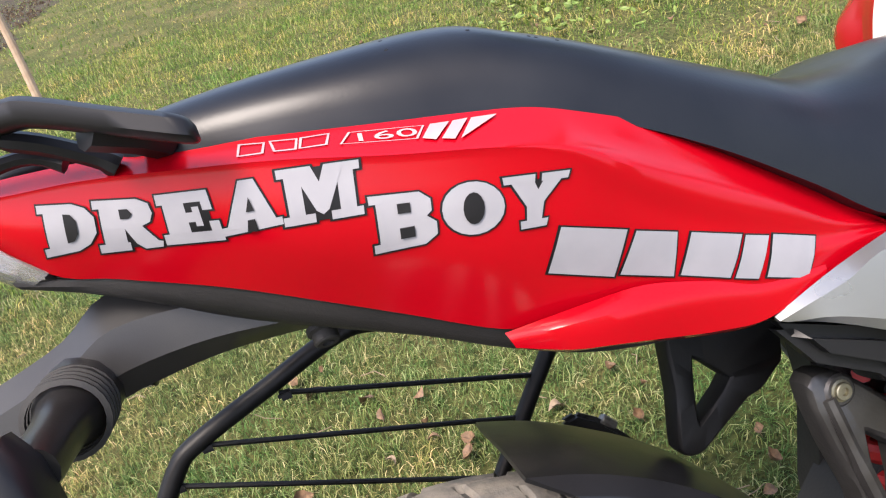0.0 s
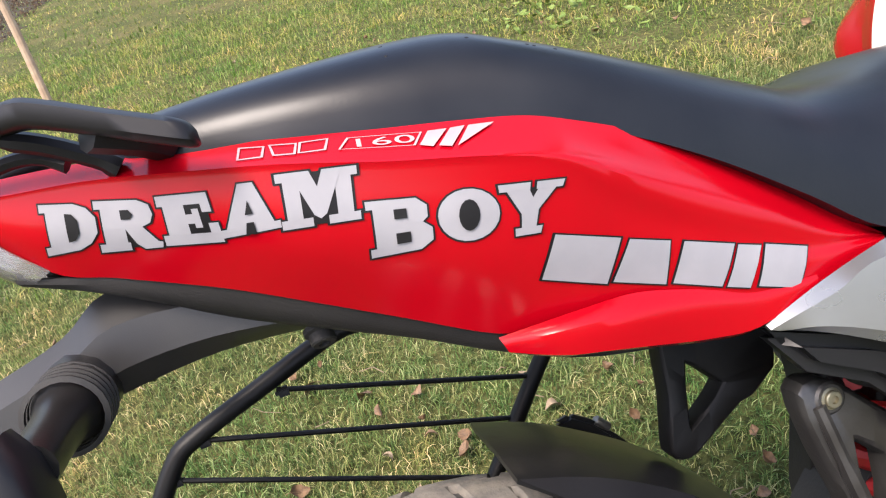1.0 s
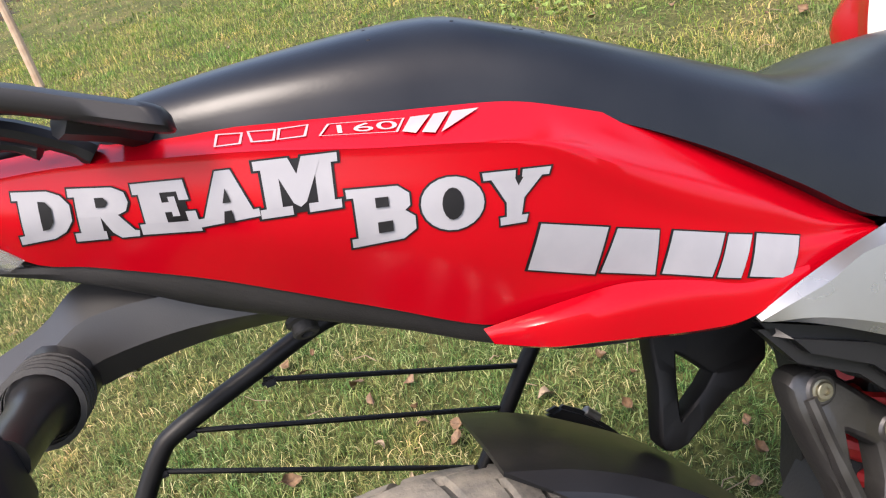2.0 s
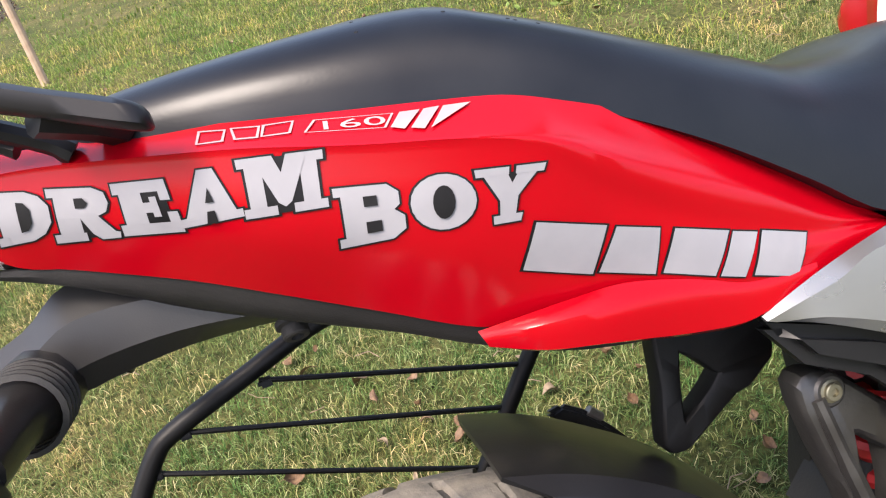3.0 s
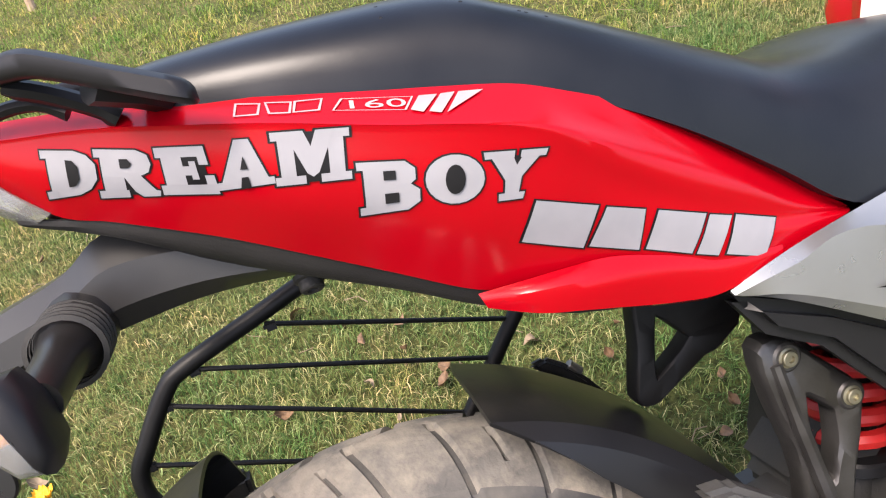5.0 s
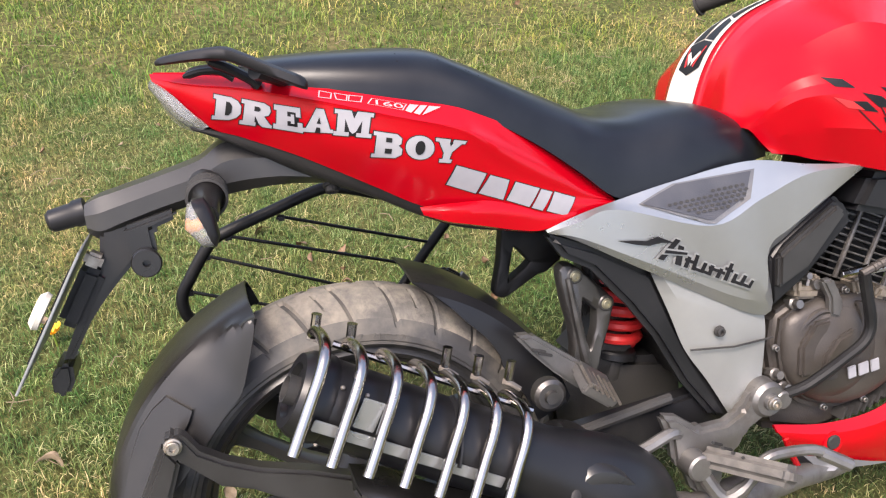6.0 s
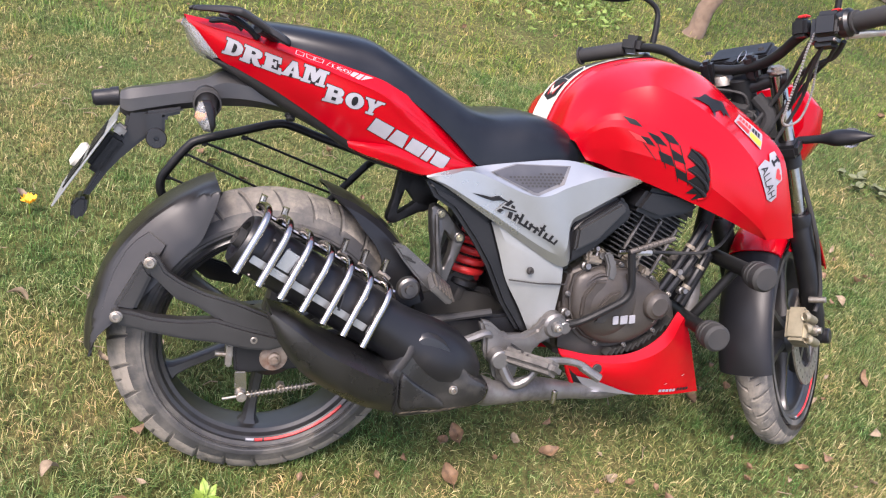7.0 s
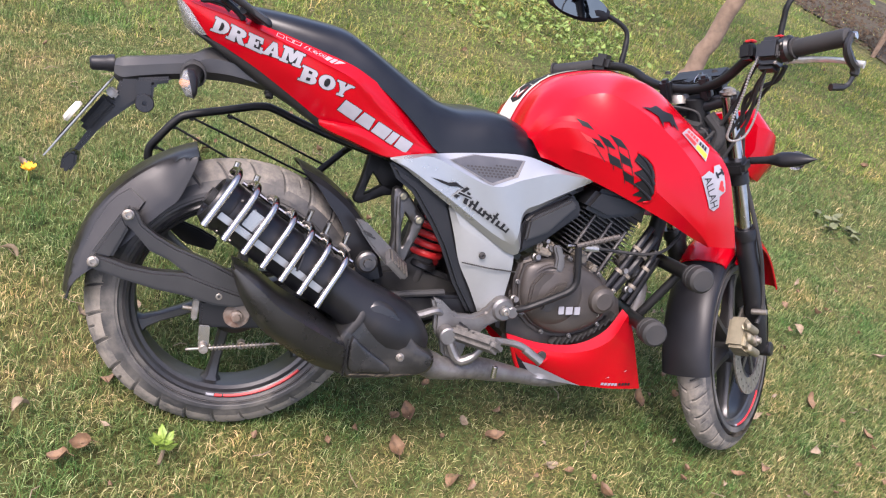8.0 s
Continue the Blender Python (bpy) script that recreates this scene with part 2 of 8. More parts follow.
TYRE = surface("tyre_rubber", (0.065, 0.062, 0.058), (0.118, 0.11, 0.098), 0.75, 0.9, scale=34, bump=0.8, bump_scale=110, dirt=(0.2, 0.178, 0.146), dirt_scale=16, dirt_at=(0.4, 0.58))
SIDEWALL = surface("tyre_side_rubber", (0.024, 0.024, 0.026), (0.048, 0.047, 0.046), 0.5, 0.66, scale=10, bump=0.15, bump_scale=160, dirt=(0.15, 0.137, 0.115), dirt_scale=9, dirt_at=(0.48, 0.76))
# darker, less dusty tread rubber: the shade inside the grooves put into the colour
GROOVE_SHADE = surface("shaded_groove_rubber", (0.026, 0.025, 0.024), (0.055, 0.052, 0.047), 0.7, 0.85, scale=30, bump=0.3, dirt=(0.12, 0.105, 0.085), dirt_at=(0.5, 0.75))
MARK = surface("worn_rubber_mark", (0.07, 0.068, 0.064), (0.1, 0.096, 0.09), 0.7, 0.8, scale=40)
RIM = surface("black_rim", (0.016, 0.016, 0.017), (0.024, 0.024, 0.024), 0.28, 0.4, scale=10, dirt=(0.06, 0.053, 0.046), dirt_at=(0.6, 0.95), spec=0.5)
WHITE = surface("white_vinyl", (0.228, 0.228, 0.247), (0.255, 0.255, 0.274), 0.45, 0.55, scale=30, spec=0.3)
INK = surface("black_vinyl", (0.006, 0.006, 0.007), (0.01, 0.01, 0.011), 0.42, 0.5, scale=30, spec=0.2)
PINK = surface("pale_decal", (0.42, 0.22, 0.23), (0.48, 0.28, 0.28), 0.4, 0.5, scale=30, spec=0.3)
CREAM = surface("cream_stripe", (0.52, 0.49, 0.43), (0.58, 0.55, 0.48), 0.35, 0.45, scale=12)
SPRING = surface("red_spring", (0.55, 0.02, 0.02), (0.4, 0.015, 0.015), 0.4, 0.55, scale=30, dirt=(0.12, 0.06, 0.05), dirt_at=(0.6, 0.9))
GOLD = surface("gold_caliper", (0.27, 0.24, 0.165), (0.2, 0.176, 0.12), 0.4, 0.55, metal=0.6, scale=40, dirt=(0.2, 0.17, 0.12), dirt_at=(0.55, 0.85))
BEAD = surface("bead_metal", (0.3, 0.29, 0.27), (0.2, 0.19, 0.175), 0.35, 0.5, metal=0.6, scale=80)
YELLOW = surface("yellow_vinyl", (0.75, 0.42, 0.03), (0.7, 0.36, 0.02), 0.45, 0.55, scale=30)
AMBER = surface("amber_bulb", (0.8, 0.3, 0.03), (0.7, 0.22, 0.02), 0.3, 0.4, scale=30)
DARK = surface("dark_rubber", (0.012, 0.012, 0.012), (0.022, 0.021, 0.02), 0.65, 0.8, scale=20, bump=0.2)


def clear(name, tint, rough=0.05, relief=160.0, deep=0.15):
    m, n, b = nodes_of(name)
    b.inputs["Base Color"].default_value = (*tint, 1)
    b.inputs["Roughness"].default_value = rough
    b.inputs["Transmission Weight"].default_value = 0.85
    b.inputs["IOR"].default_value = 1.45
    g = noise_node(n, relief, 2.0)
    u = n.nodes.new("ShaderNodeBump")
    u.inputs["Strength"].default_value, u.inputs["Distance"].default_value = deep, 0.002
    n.links.new(g.outputs["Fac"], u.inputs["Height"])
    n.links.new(u.outputs["Normal"], b.inputs["Normal"])
    return m


LENS = clear("clear_lens", (0.9, 0.9, 0.88), 0.12)
RIBBED = clear("ribbed_lens", (0.6, 0.6, 0.6), 0.03, 200.0, 0.12)
SMOKE = clear("smoked_lens", (0.25, 0.25, 0.26), 0.1)
MIRROR = surface("mirror_glass", (0.16, 0.17, 0.18), (0.18, 0.19, 0.2), 0.02, 0.03, metal=1.0)

# ---- ground ----
def grass_soil():
    m, n, b = nodes_of("grass_soil")
    a = noise_node(n, 2.2, 5.0, 0.6)
    f = noise_node(n, 42.0, 6.0, 0.7)
    c1 = ramp_node(n, a.outputs["Fac"], [(0.32, (0.055, 0.072, 0.023)), (0.5, (0.095, 0.098, 0.037)), (0.68, (0.145, 0.125, 0.06))])
    c2 = ramp_node(n, f.outputs["Fac"], [(0.35, (0.3, 0.34, 0.26)), (0.65, (1.4, 1.35, 1.2))])
    mix = n.nodes.new("ShaderNodeMix")
    mix.data_type, mix.blend_type = "RGBA", "MULTIPLY"
    mix.inputs["Factor"].default_value = 1.0
    n.links.new(c1.outputs["Color"], mix.inputs[6])
    n.links.new(c2.outputs["Color"], mix.inputs[7])
    n.links.new(mix.outputs[2], b.inputs["Base Color"])
    b.inputs["Roughness"].default_value = 0.9
    b.inputs["Specular IOR Level"].default_value = 0.15
    u = n.nodes.new("ShaderNodeBump")
    u.inputs["Strength"].default_value, u.inputs["Distance"].default_value = 0.8, 0.03
    n.links.new(f.outputs["Fac"], u.inputs["Height"])
    n.links.new(u.outputs["Normal"], b.inputs["Normal"])
    return m


SOIL = grass_soil()
bm = bmesh.new()
marks = [-400, -60, -15, -6] + [-4 + 0.4 * i for i in range(31)] + [11, 25, 80, 400]
net = [[bm.verts.new((x, y, 0.0 if max(abs(x), abs(y)) > 7 else 0.02 * noise.noise((x * 0.8, y * 0.8, 0)) - 0.01)) for x in marks] for y in marks]
for i in range(len(marks) - 1):
    for j in range(len(marks) - 1):
        bm.faces.new((net[i][j], net[i][j + 1], net[i + 1][j + 1], net[i + 1][j]))
thing("ground", bm, SOIL, "sunlit lawn ground with patchy green and dry turf", "ground", kind="structure")


def blade_material(name, stops):
    m, n, b = nodes_of(name)
    g = n.nodes.new("ShaderNodeNewGeometry")
    c1 = ramp_node(n, g.outputs["Random Per Island"], stops)
    colour = c1.outputs["Color"]
    for scale, tones in ((1.9, [(0.36, (0.62, 0.9, 0.62)), (0.5, (0.98, 1.0, 0.85)), (0.62, (1.35, 1.15, 1.0))]), (8.5, [(0.38, (0.66, 0.86, 0.66)), (0.52, (1.0, 1.0, 0.95)), (0.66, (1.34, 1.16, 1.05))])):
        a = noise_node(n, scale, 4.0, 0.6)
        c2 = ramp_node(n, a.outputs["Fac"], tones)
        mix = n.nodes.new("ShaderNodeMix")
        mix.data_type, mix.blend_type = "RGBA", "MULTIPLY"
        mix.inputs["Factor"].default_value = 1.0
        n.links.new(colour, mix.inputs[6])
        n.links.new(c2.outputs["Color"], mix.inputs[7])
        colour = mix.outputs[2]
    n.links.new(colour, b.inputs["Base Color"])
    b.inputs["Roughness"].default_value = 0.6
    b.inputs["Specular IOR Level"].default_value = 0.25
    t = n.nodes.new("ShaderNodeBsdfTranslucent")
    n.links.new(colour, t.inputs["Color"])
    both = n.nodes.new("ShaderNodeMixShader")
    both.inputs["Fac"].default_value = 0.3
    n.links.new(b.outputs["BSDF"], both.inputs[1])
    n.links.new(t.outputs["BSDF"], both.inputs[2])
    n.links.new(both.outputs["Shader"], n.nodes["Material Output"].inputs["Surface"])
    return m


BLADES = blade_material("grass_blades", [(0.0, (0.03, 0.06, 0.018)), (0.3, (0.085, 0.135, 0.045)), (0.6, (0.16, 0.205, 0.076)), (0.82, (0.27, 0.265, 0.13)), (1.0, (0.56, 0.49, 0.33))])
FAR_BLADES = blade_material("far_grass_blades", [(0.0, (0.06, 0.115, 0.02)), (0.3, (0.12, 0.19, 0.036)), (0.55, (0.2, 0.25, 0.055)), (0.8, (0.3, 0.29, 0.11)), (1.0, (0.44, 0.38, 0.2))])


def blades(name, count, x0, x1, y0, y1, length, width, seed, label, mat):
    """Short, half-laid grass blades in tufts, each a bent and twisted strip of its own."""
    r = np.random.default_rng(seed)
    many = int(count * 1.6)
    x, y = r.uniform(x0, x1, many) + r.normal(0, 0.14, many), r.uniform(y0, y1, many) + r.normal(0, 0.14, many)

    def tufts(x, y):
        a = np.sin(x * 7.1 + 1.3 * np.sin(y * 5.3)) * np.sin(y * 6.7 + 1.1 * np.sin(x * 4.9))
        b = np.sin(x * 23 + 1.7 * np.sin(y * 13.0 + x * 3.0)) * np.sin(y * 29 - x * 11 + 1.5 * np.sin(x * 17))
        c = np.sin(x * 61 + y * 37 + 2 * np.sin(y * 31)) * np.sin(y * 67 - x * 29 + 2 * np.sin(x * 41))
        return 0.5 * a + 0.45 * b + 0.35 * c

    keep = np.argsort(r.uniform(0, 1, many) - 0.28 * tufts(x, y))[:count]
    x, y = x[keep], y[keep]
    clump = tufts(x, y)
    size = length * r.uniform(0.4, 1.25, count) * (1 + 0.3 * clump)
    head = r.uniform(0, 2 * np.pi, count) + 0.8 * np.sin(x * 3.1 + 2 * np.sin(y * 2.3))
    lay = np.clip(r.normal(0.85, 0.34, count), 0.05, 1.5)
    veer = r.normal(0, 0.55, count)
    w = width * r.uniform(0.55, 1.2, count)
    px, py, pz = x.copy(), y.copy(), np.full(count, -0.012)
    co = np.empty((count, 7, 3))
    for k, (step, bend, wide) in enumerate(((0.0, 0.0, 1.0), (0.42, 0.55, 0.95), (0.33, 1.25, 0.72), (0.3, 1.9, 0.0))):
        a, tilt = head + veer * k * 0.6, np.minimum(lay * bend, 1.75)
        px, py, pz = px + np.cos(a) * np.sin(tilt) * size * step, py + np.sin(a) * np.sin(tilt) * size * step, np.maximum(pz + np.cos(tilt) * size * step, -0.012 if k == 0 else 0.001)
        sx, sy = -np.sin(a) * w * wide, np.cos(a) * w * wide
        if k == 3:
            co[:, 6] = np.stack([px, py, pz], 1)
        else:
            co[:, 2 * k] = np.stack([px - sx, py - sy, pz], 1)
            co[:, 2 * k + 1] = np.stack([px + sx, py + sy, pz], 1)
    me = bpy.data.meshes.new(name)
    me.vertices.add(count * 7)
    me.vertices.foreach_set("co", co.ravel())
    base = (np.arange(count) * 7)[:, None]
    me.loops.add(count * 11)
    me.loops.foreach_set("vertex_index", (base + np.array([0, 1, 3, 2, 2, 3, 5, 4, 4, 5, 6])).ravel().astype(np.int32))
    me.polygons.add(count * 3)
    me.polygons.foreach_set("loop_start", ((np.arange(count) * 11)[:, None] + np.array([0, 4, 8])).ravel().astype(np.int32))
    me.update(calc_edges=True)
    me.materials.append(mat)
    return tagged(new(name, me), label, "grass", kind="stuff")


blades("grass", 310000, -1.4, 2.6, -0.6, 2.3, 0.031, 0.00085, 3, "short green and straw lawn grass round the motorcycle", BLADES)
blades("grass", 48000, 2.5, 5.2, -0.6, 2.3, 0.040, 0.0011, 6, "short green lawn grass in front of the motorcycle", BLADES)
blades("grass", 112000, -2.2, 6.0, 2.2, 6.5, 0.046, 0.0018, 4, "short sunlit lawn grass beyond the motorcycle", FAR_BLADES)
blades("grass", 40000, -4.0, 8.5, 6.5, 15.0, 0.055, 0.004, 5, "short lawn grass further off", FAR_BLADES)
EARTH = surface("trodden_earth", (0.04, 0.034, 0.027), (0.065, 0.055, 0.044), 0.95, 1.0, scale=7, bump=1.0, bump_scale=22, dirt=(0.06, 0.055, 0.036), dirt_scale=3.0, dirt_at=(0.45, 0.62), spec=0.05)
LITTER = surface("earth_litter", (0.03, 0.022, 0.016), (0.08, 0.058, 0.038), 0.9, 1.0, scale=14, bump=0.3, bump_scale=90, spec=0.05)
for x0, x1, y0, y1, label in ((6.5, 9.5, -2.0, 25.0, "brown trodden earth path beside the lawn"), (-5.0, -2.15, 7.6, 25.0, "pale trodden earth track behind the lawn")):
    bm = bmesh.new()
    rows = []
    for k in range(361):
        y = y0 + (y1 - y0) * k / 360
        edge = [0.35 * noise.noise((y * 0.9, x, 1)) + 0.16 * noise.noise((y * 4.3, x, 3)) + 0.07 * noise.noise((y * 13.0, x, 5)) for x in (x0, x1)]
        rows.append([(x0 + edge[0], y, 0.002), (x0 + edge[0] + 0.25, y, 0.014)] + [(x0 + (x1 - x0) * j / 8, y, 0.016 + 0.03 * noise.noise((j * 2.1, y * 2.0, 7))) for j in range(2, 7)] + [(x1 + edge[1] - 0.25, y, 0.014), (x1 + edge[1], y, 0.002)])
    skin(bm, rows, closed=False)
    thing("path", bm, EARTH, label, "path", kind="structure")

# rough litter trodden into the earth
rnd = random.Random(5)
for x0, x1, y0, y1, count in ((6.35, 8.6, -0.5, 9.0, 5200), (-4.9, -2.1, 7.5, 14.0, 1500)):
    pts, faces = [], []
    for k in range(count):
        x, y, a, n = rnd.uniform(x0, x1), rnd.uniform(y0, y1), rnd.uniform(0, 6.28), rnd.uniform(0.008, 0.034)
        b = len(pts)
        for j in range(5):
            q = a + j * 1.2566
            pts.append((x + n * math.cos(q) * rnd.uniform(0.5, 1.1), y + n * math.sin(q) * rnd.uniform(0.5, 1.1), 0.014 + rnd.uniform(0.0, 0.012)))
        pts.append((x, y, 0.03 + n * 0.5))
        faces += [(b + j, b + (j + 1) % 5, b + 5) for j in range(5)]
    me = bpy.data.meshes.new("earth_litter")
    me.from_pydata(pts, [], faces)
    me.materials.append(LITTER)
    ob = new("earth_litter", me)
    tagged(ob, "crumbled earth and dry litter on the path", "litter", kind="stuff")

# fallen leaves
DRY = surface("dry_leaf", (0.1, 0.058, 0.03), (0.185, 0.11, 0.058), 0.6, 0.75, scale=60, bump=0.3, bump_scale=200)
PALE = surface("pale_dry_leaf", (0.17, 0.125, 0.078), (0.25, 0.19, 0.125), 0.65, 0.8, scale=60, bump=0.3, bump_scale=200)
FADED = surface("faded_leaf", (0.085, 0.1, 0.045), (0.125, 0.135, 0.068), 0.55, 0.7, scale=60, bump=0.2, bump_scale=200)
LIVE = surface("green_leaf", (0.12, 0.2, 0.025), (0.2, 0.28, 0.045), 0.45, 0.6, scale=60, bump=0.2, bump_scale=200)


def leaf_mesh(long, wide, curl, fold):
    rows = []
    for k in range(9):
        u = k / 8
        w = wide * math.sin(math.pi * min(u * 0.96 + 0.02, 1)) ** 0.8 * (1 - 0.25 * u)
        x, z = long * (u - 0.5), curl * long * (2 * u - 1) ** 2
        row = []
        for v in (-1, -0.5, 0, 0.5, 1):
            torn = 1 + (0.28 * noise.noise((u * 5.0, v * 3.0, long * 900)) if abs(v) == 1 else 0)
            row.append((x, v * w * torn, z + fold * w * (1 if abs(v) == 1 else 0.3 * abs(v) * 2) + 0.13 * long * noise.noise((u * 3.1, v * 1.7, long * 700 + curl))))
        rows.append(row)
    bm = bmesh.new()
    skin(bm, rows, closed=False)
    add_tube(bm, [(-long * 0.66, 0, 0.0), (-long * 0.45, 0, curl * long * 0.8), (long * 0.3, 0, 0.001)], 0.0009, 5)
    return bm


FALLEN = [
    (-0.34, -0.13), (-0.3, -0.09), (0.51, -0.13), (0.55, -0.15), (0.78, -0.08), (0.57, 0.05), (2.06, 0.64), (0.65, 0.0), (0.38, -0.05), (0.43, 0.07), (1.83, 0.25), (1.72, 0.04), (1.97, 0.11), (1.15, 0.19), (1.29, 0.21),
    (-0.44, 0.01), (-0.63, 0.95), (-0.37, 0.31), (-0.28, 0.11), (1.36, -0.08), (1.48, -0.04), (0.9, -0.16), (2.36, 0.52), (2.22, 0.75), (1.47, 3.05), (-0.38, 2.16), (0.28, 1.35), (-0.57, 0.53), (3.74, 2.38),
    (1.99, 2.34), (1.78, 2.91), (0.35, 4.04), (-0.12, 1.22), (-0.02, 1.13), (0.08, 1.08),
]
leaf_kinds = []
for k, (mat, long, wide, curl, fold) in enumerate(((DRY, 0.062, 0.024, 0.3, 0.7), (DRY, 0.052, 0.022, 0.45, 1.2), (DRY, 0.058, 0.026, -0.3, 0.2), (DRY, 0.047, 0.019, 0.1, -0.6), (PALE, 0.07, 0.015, 0.2, 0.3), (PALE, 0.05, 0.023, 0.3, 0.4), (PALE, 0.056, 0.02, -0.25, 0.8))):
    leaf_kinds.append(thing("fallen_leaf", leaf_mesh(long, wide, curl, fold), mat, "curled brown dry leaf lying on the grass" if k < 4 else "pale dry leaf lying on the grass", "leaf", "fallen leaves", sharp=80))
rnd = random.Random(11)
for k in range(270):
    if k < len(FALLEN):
        x, y = FALLEN[k]
    else:
        x, y = (rnd.uniform(-1.4, 5.0), rnd.uniform(-0.6, 5.5)) if k % 5 < 2 else (rnd.uniform(-0.3, 2.7), rnd.uniform(-0.5, 1.3))
    size = rnd.uniform(0.6, 0.95) if k < len(FALLEN) else rnd.uniform(0.25, 0.62)
    m = Matrix.Translation((x, y, 0.014)) @ pose(0, 0, 0, rnd.uniform(-40, 40), rnd.uniform(-35, 35), rnd.uniform(0, 360)) @ Matrix.Scale(size, 4)
    leaf = leaf_kinds[rnd.choice((0, 0, 1, 1, 2, 2, 3, 3, 4, 5, 6))]
    if k < len(leaf_kinds):
        leaf_kinds[k].matrix_world = m
    else:
        made = copy_thing(leaf, m)
        made.scale = (size, size, size)

# dry straw and thin twigs among the grass
bm = bmesh.new()
for k in range(420):
    x, y, a, n = rnd.uniform(-1.3, 4.0), rnd.uniform(-0.6, 3.6), rnd.uniform(0, 6.28), rnd.uniform(0.02, 0.07)
    z = rnd.uniform(0.008, 0.02)
    add_tube(bm, [(x, y, z), (x + math.cos(a) * n * 0.5, y + math.sin(a) * n * 0.5, z + rnd.uniform(0, 0.008)), (x + math.cos(a + 0.3) * n, y + math.sin(a + 0.3) * n, z - 0.004)], rnd.uniform(0.0007, 0.0014), 5)
thing("straw", bm, PALE, "scattered dry straw and thin twigs on the lawn", "straw", kind="stuff", sharp=80)

# broad green leaves: a fallen spray, a seedling and weeds
spray = empty("leaf_spray", pose(2.90, 1.52, 0.02), "spray of faded grey-green leaves lying on the grass", "leaves")
for k in range(9):
    bm = moved(leaf_mesh(0.085, 0.02, 0.12, 0.5), pose(0.085 * (k % 3) - 0.08 + 0.03 * math.sin(k * 2.3), 0.075 * (k // 3) - 0.07 + 0.03 * math.cos(k * 3.1), 0.004 * (k % 2) - 0.006, 16 * (k % 3) - 16, 8, 70 * k))
    part("leaf", bm, FADED, spray, "", 80)
plant = empty("seedling", pose(-0.149, -0.112, 0.0), "small seedling with bright yellow-green leaves", "plant")
part("stem", tube([(0, 0, -0.01), (0.004, 0, 0.03), (0.0, 0.004, 0.06)], [0.005, 0.004, 0.002], 7), PALE, plant)
for k in range(8):
    bm = moved(leaf_mesh(0.034, 0.010, 0.15, 0.2), pose(0, 0, 0.034 + 0.004 * k, 0, -25 - 5 * (k % 3), 137 * k) @ pose(0.020, 0, 0))
    part("leaf", bm, LIVE, plant, "", 80)
flower = empty("yellow_flower", pose(-0.60, 0.89, 0.0), "single yellow flower head in the grass", "flower")
PETAL = surface("yellow_petal", (0.75, 0.42, 0.02), (0.8, 0.5, 0.04), 0.6, 0.7, scale=80)
for k in range(14):
    part("petal", moved(leaf_mesh(0.024, 0.008, 0.3, 0.4), pose(0, 0, 0.03 + 0.002 * (k % 3), 0, -35 + 14 * (k % 3), 360 * k / 14) @ pose(0.013, 0, 0)), PETAL, flower, "", 80)
part("stem", tube([(0, 0, -0.01), (0, 0, 0.03)], 0.0025, 6), LIVE, flower)
WEED = surface("weed_leaf", (0.09, 0.15, 0.025), (0.16, 0.22, 0.04), 0.5, 0.65, scale=20)
bm = bmesh.new()
for k in range(520):
    cx, cy = rnd.choice(((1.45, 3.55), (1.75, 3.75), (1.95, 3.45), (2.15, 3.40), (2.4, 3.9), (2.0, 4.2), (2.85, 4.5)))
    x, y = rnd.gauss(cx, 0.22), rnd.gauss(cy, 0.24)
    one = moved(leaf_mesh(rnd.uniform(0.03, 0.055), rnd.uniform(0.010, 0.016), 0.15, 0.25), pose(x, y, rnd.uniform(0.02, 0.09), rnd.uniform(-35, 35), rnd.uniform(-40, 10), rnd.uniform(0, 360)))
    me = bpy.data.meshes.new("piece")
    one.to_mesh(me)
    one.free()
    bm.from_mesh(me)
    bpy.data.meshes.remove(me)
thing("weeds", bm, WEED, "low broad-leaved green weeds in the lawn", "weeds", kind="stuff", sharp=80)

# tree and stake
BARK = surface("tree_bark", (0.14, 0.095, 0.065), (0.2, 0.14, 0.1), 0.85, 0.95, scale=22, bump=1.0, bump_scale=45, dirt=(0.12, 0.09, 0.065), dirt_scale=14)
tree = empty("tree", pose(2.99, 3.38, 0.0), "young tree with a slender leaning brown trunk", "tree")
trunk = spline([(-0.02, 0, -0.05), (0.03, 0, 0.35), (0.10, 0.01, 0.9), (0.16, 0.03, 1.5), (0.20, 0.04, 2.2), (0.18, 0.06, 3.0)], 5)
part("trunk", tube([p + Vector((0.008 * math.sin(k * 1.7), 0.008 * math.cos(k * 2.3), 0)) for k, p in enumerate(trunk)], [0.062 - 0.03 * k / 25 + (0.02 if k == 0 else 0) for k in range(26)], 14), BARK, tree)
tips = []
for k in range(7):
    a, z = 0.9 * k, 1.9 + 0.16 * k
    foot = Vector((0.19, 0.04, z))
    tip = foot + Vector((math.cos(a) * 0.75, math.sin(a) * 0.75, 0.65))
    part("limb", tube(spline([foot, foot.lerp(tip, 0.5) + Vector((0, 0, -0.06)), tip], 4), [0.03 - 0.0025 * j for j in range(9)], 8), BARK, tree)
    tips.append(tip)
bm = bmesh.new()
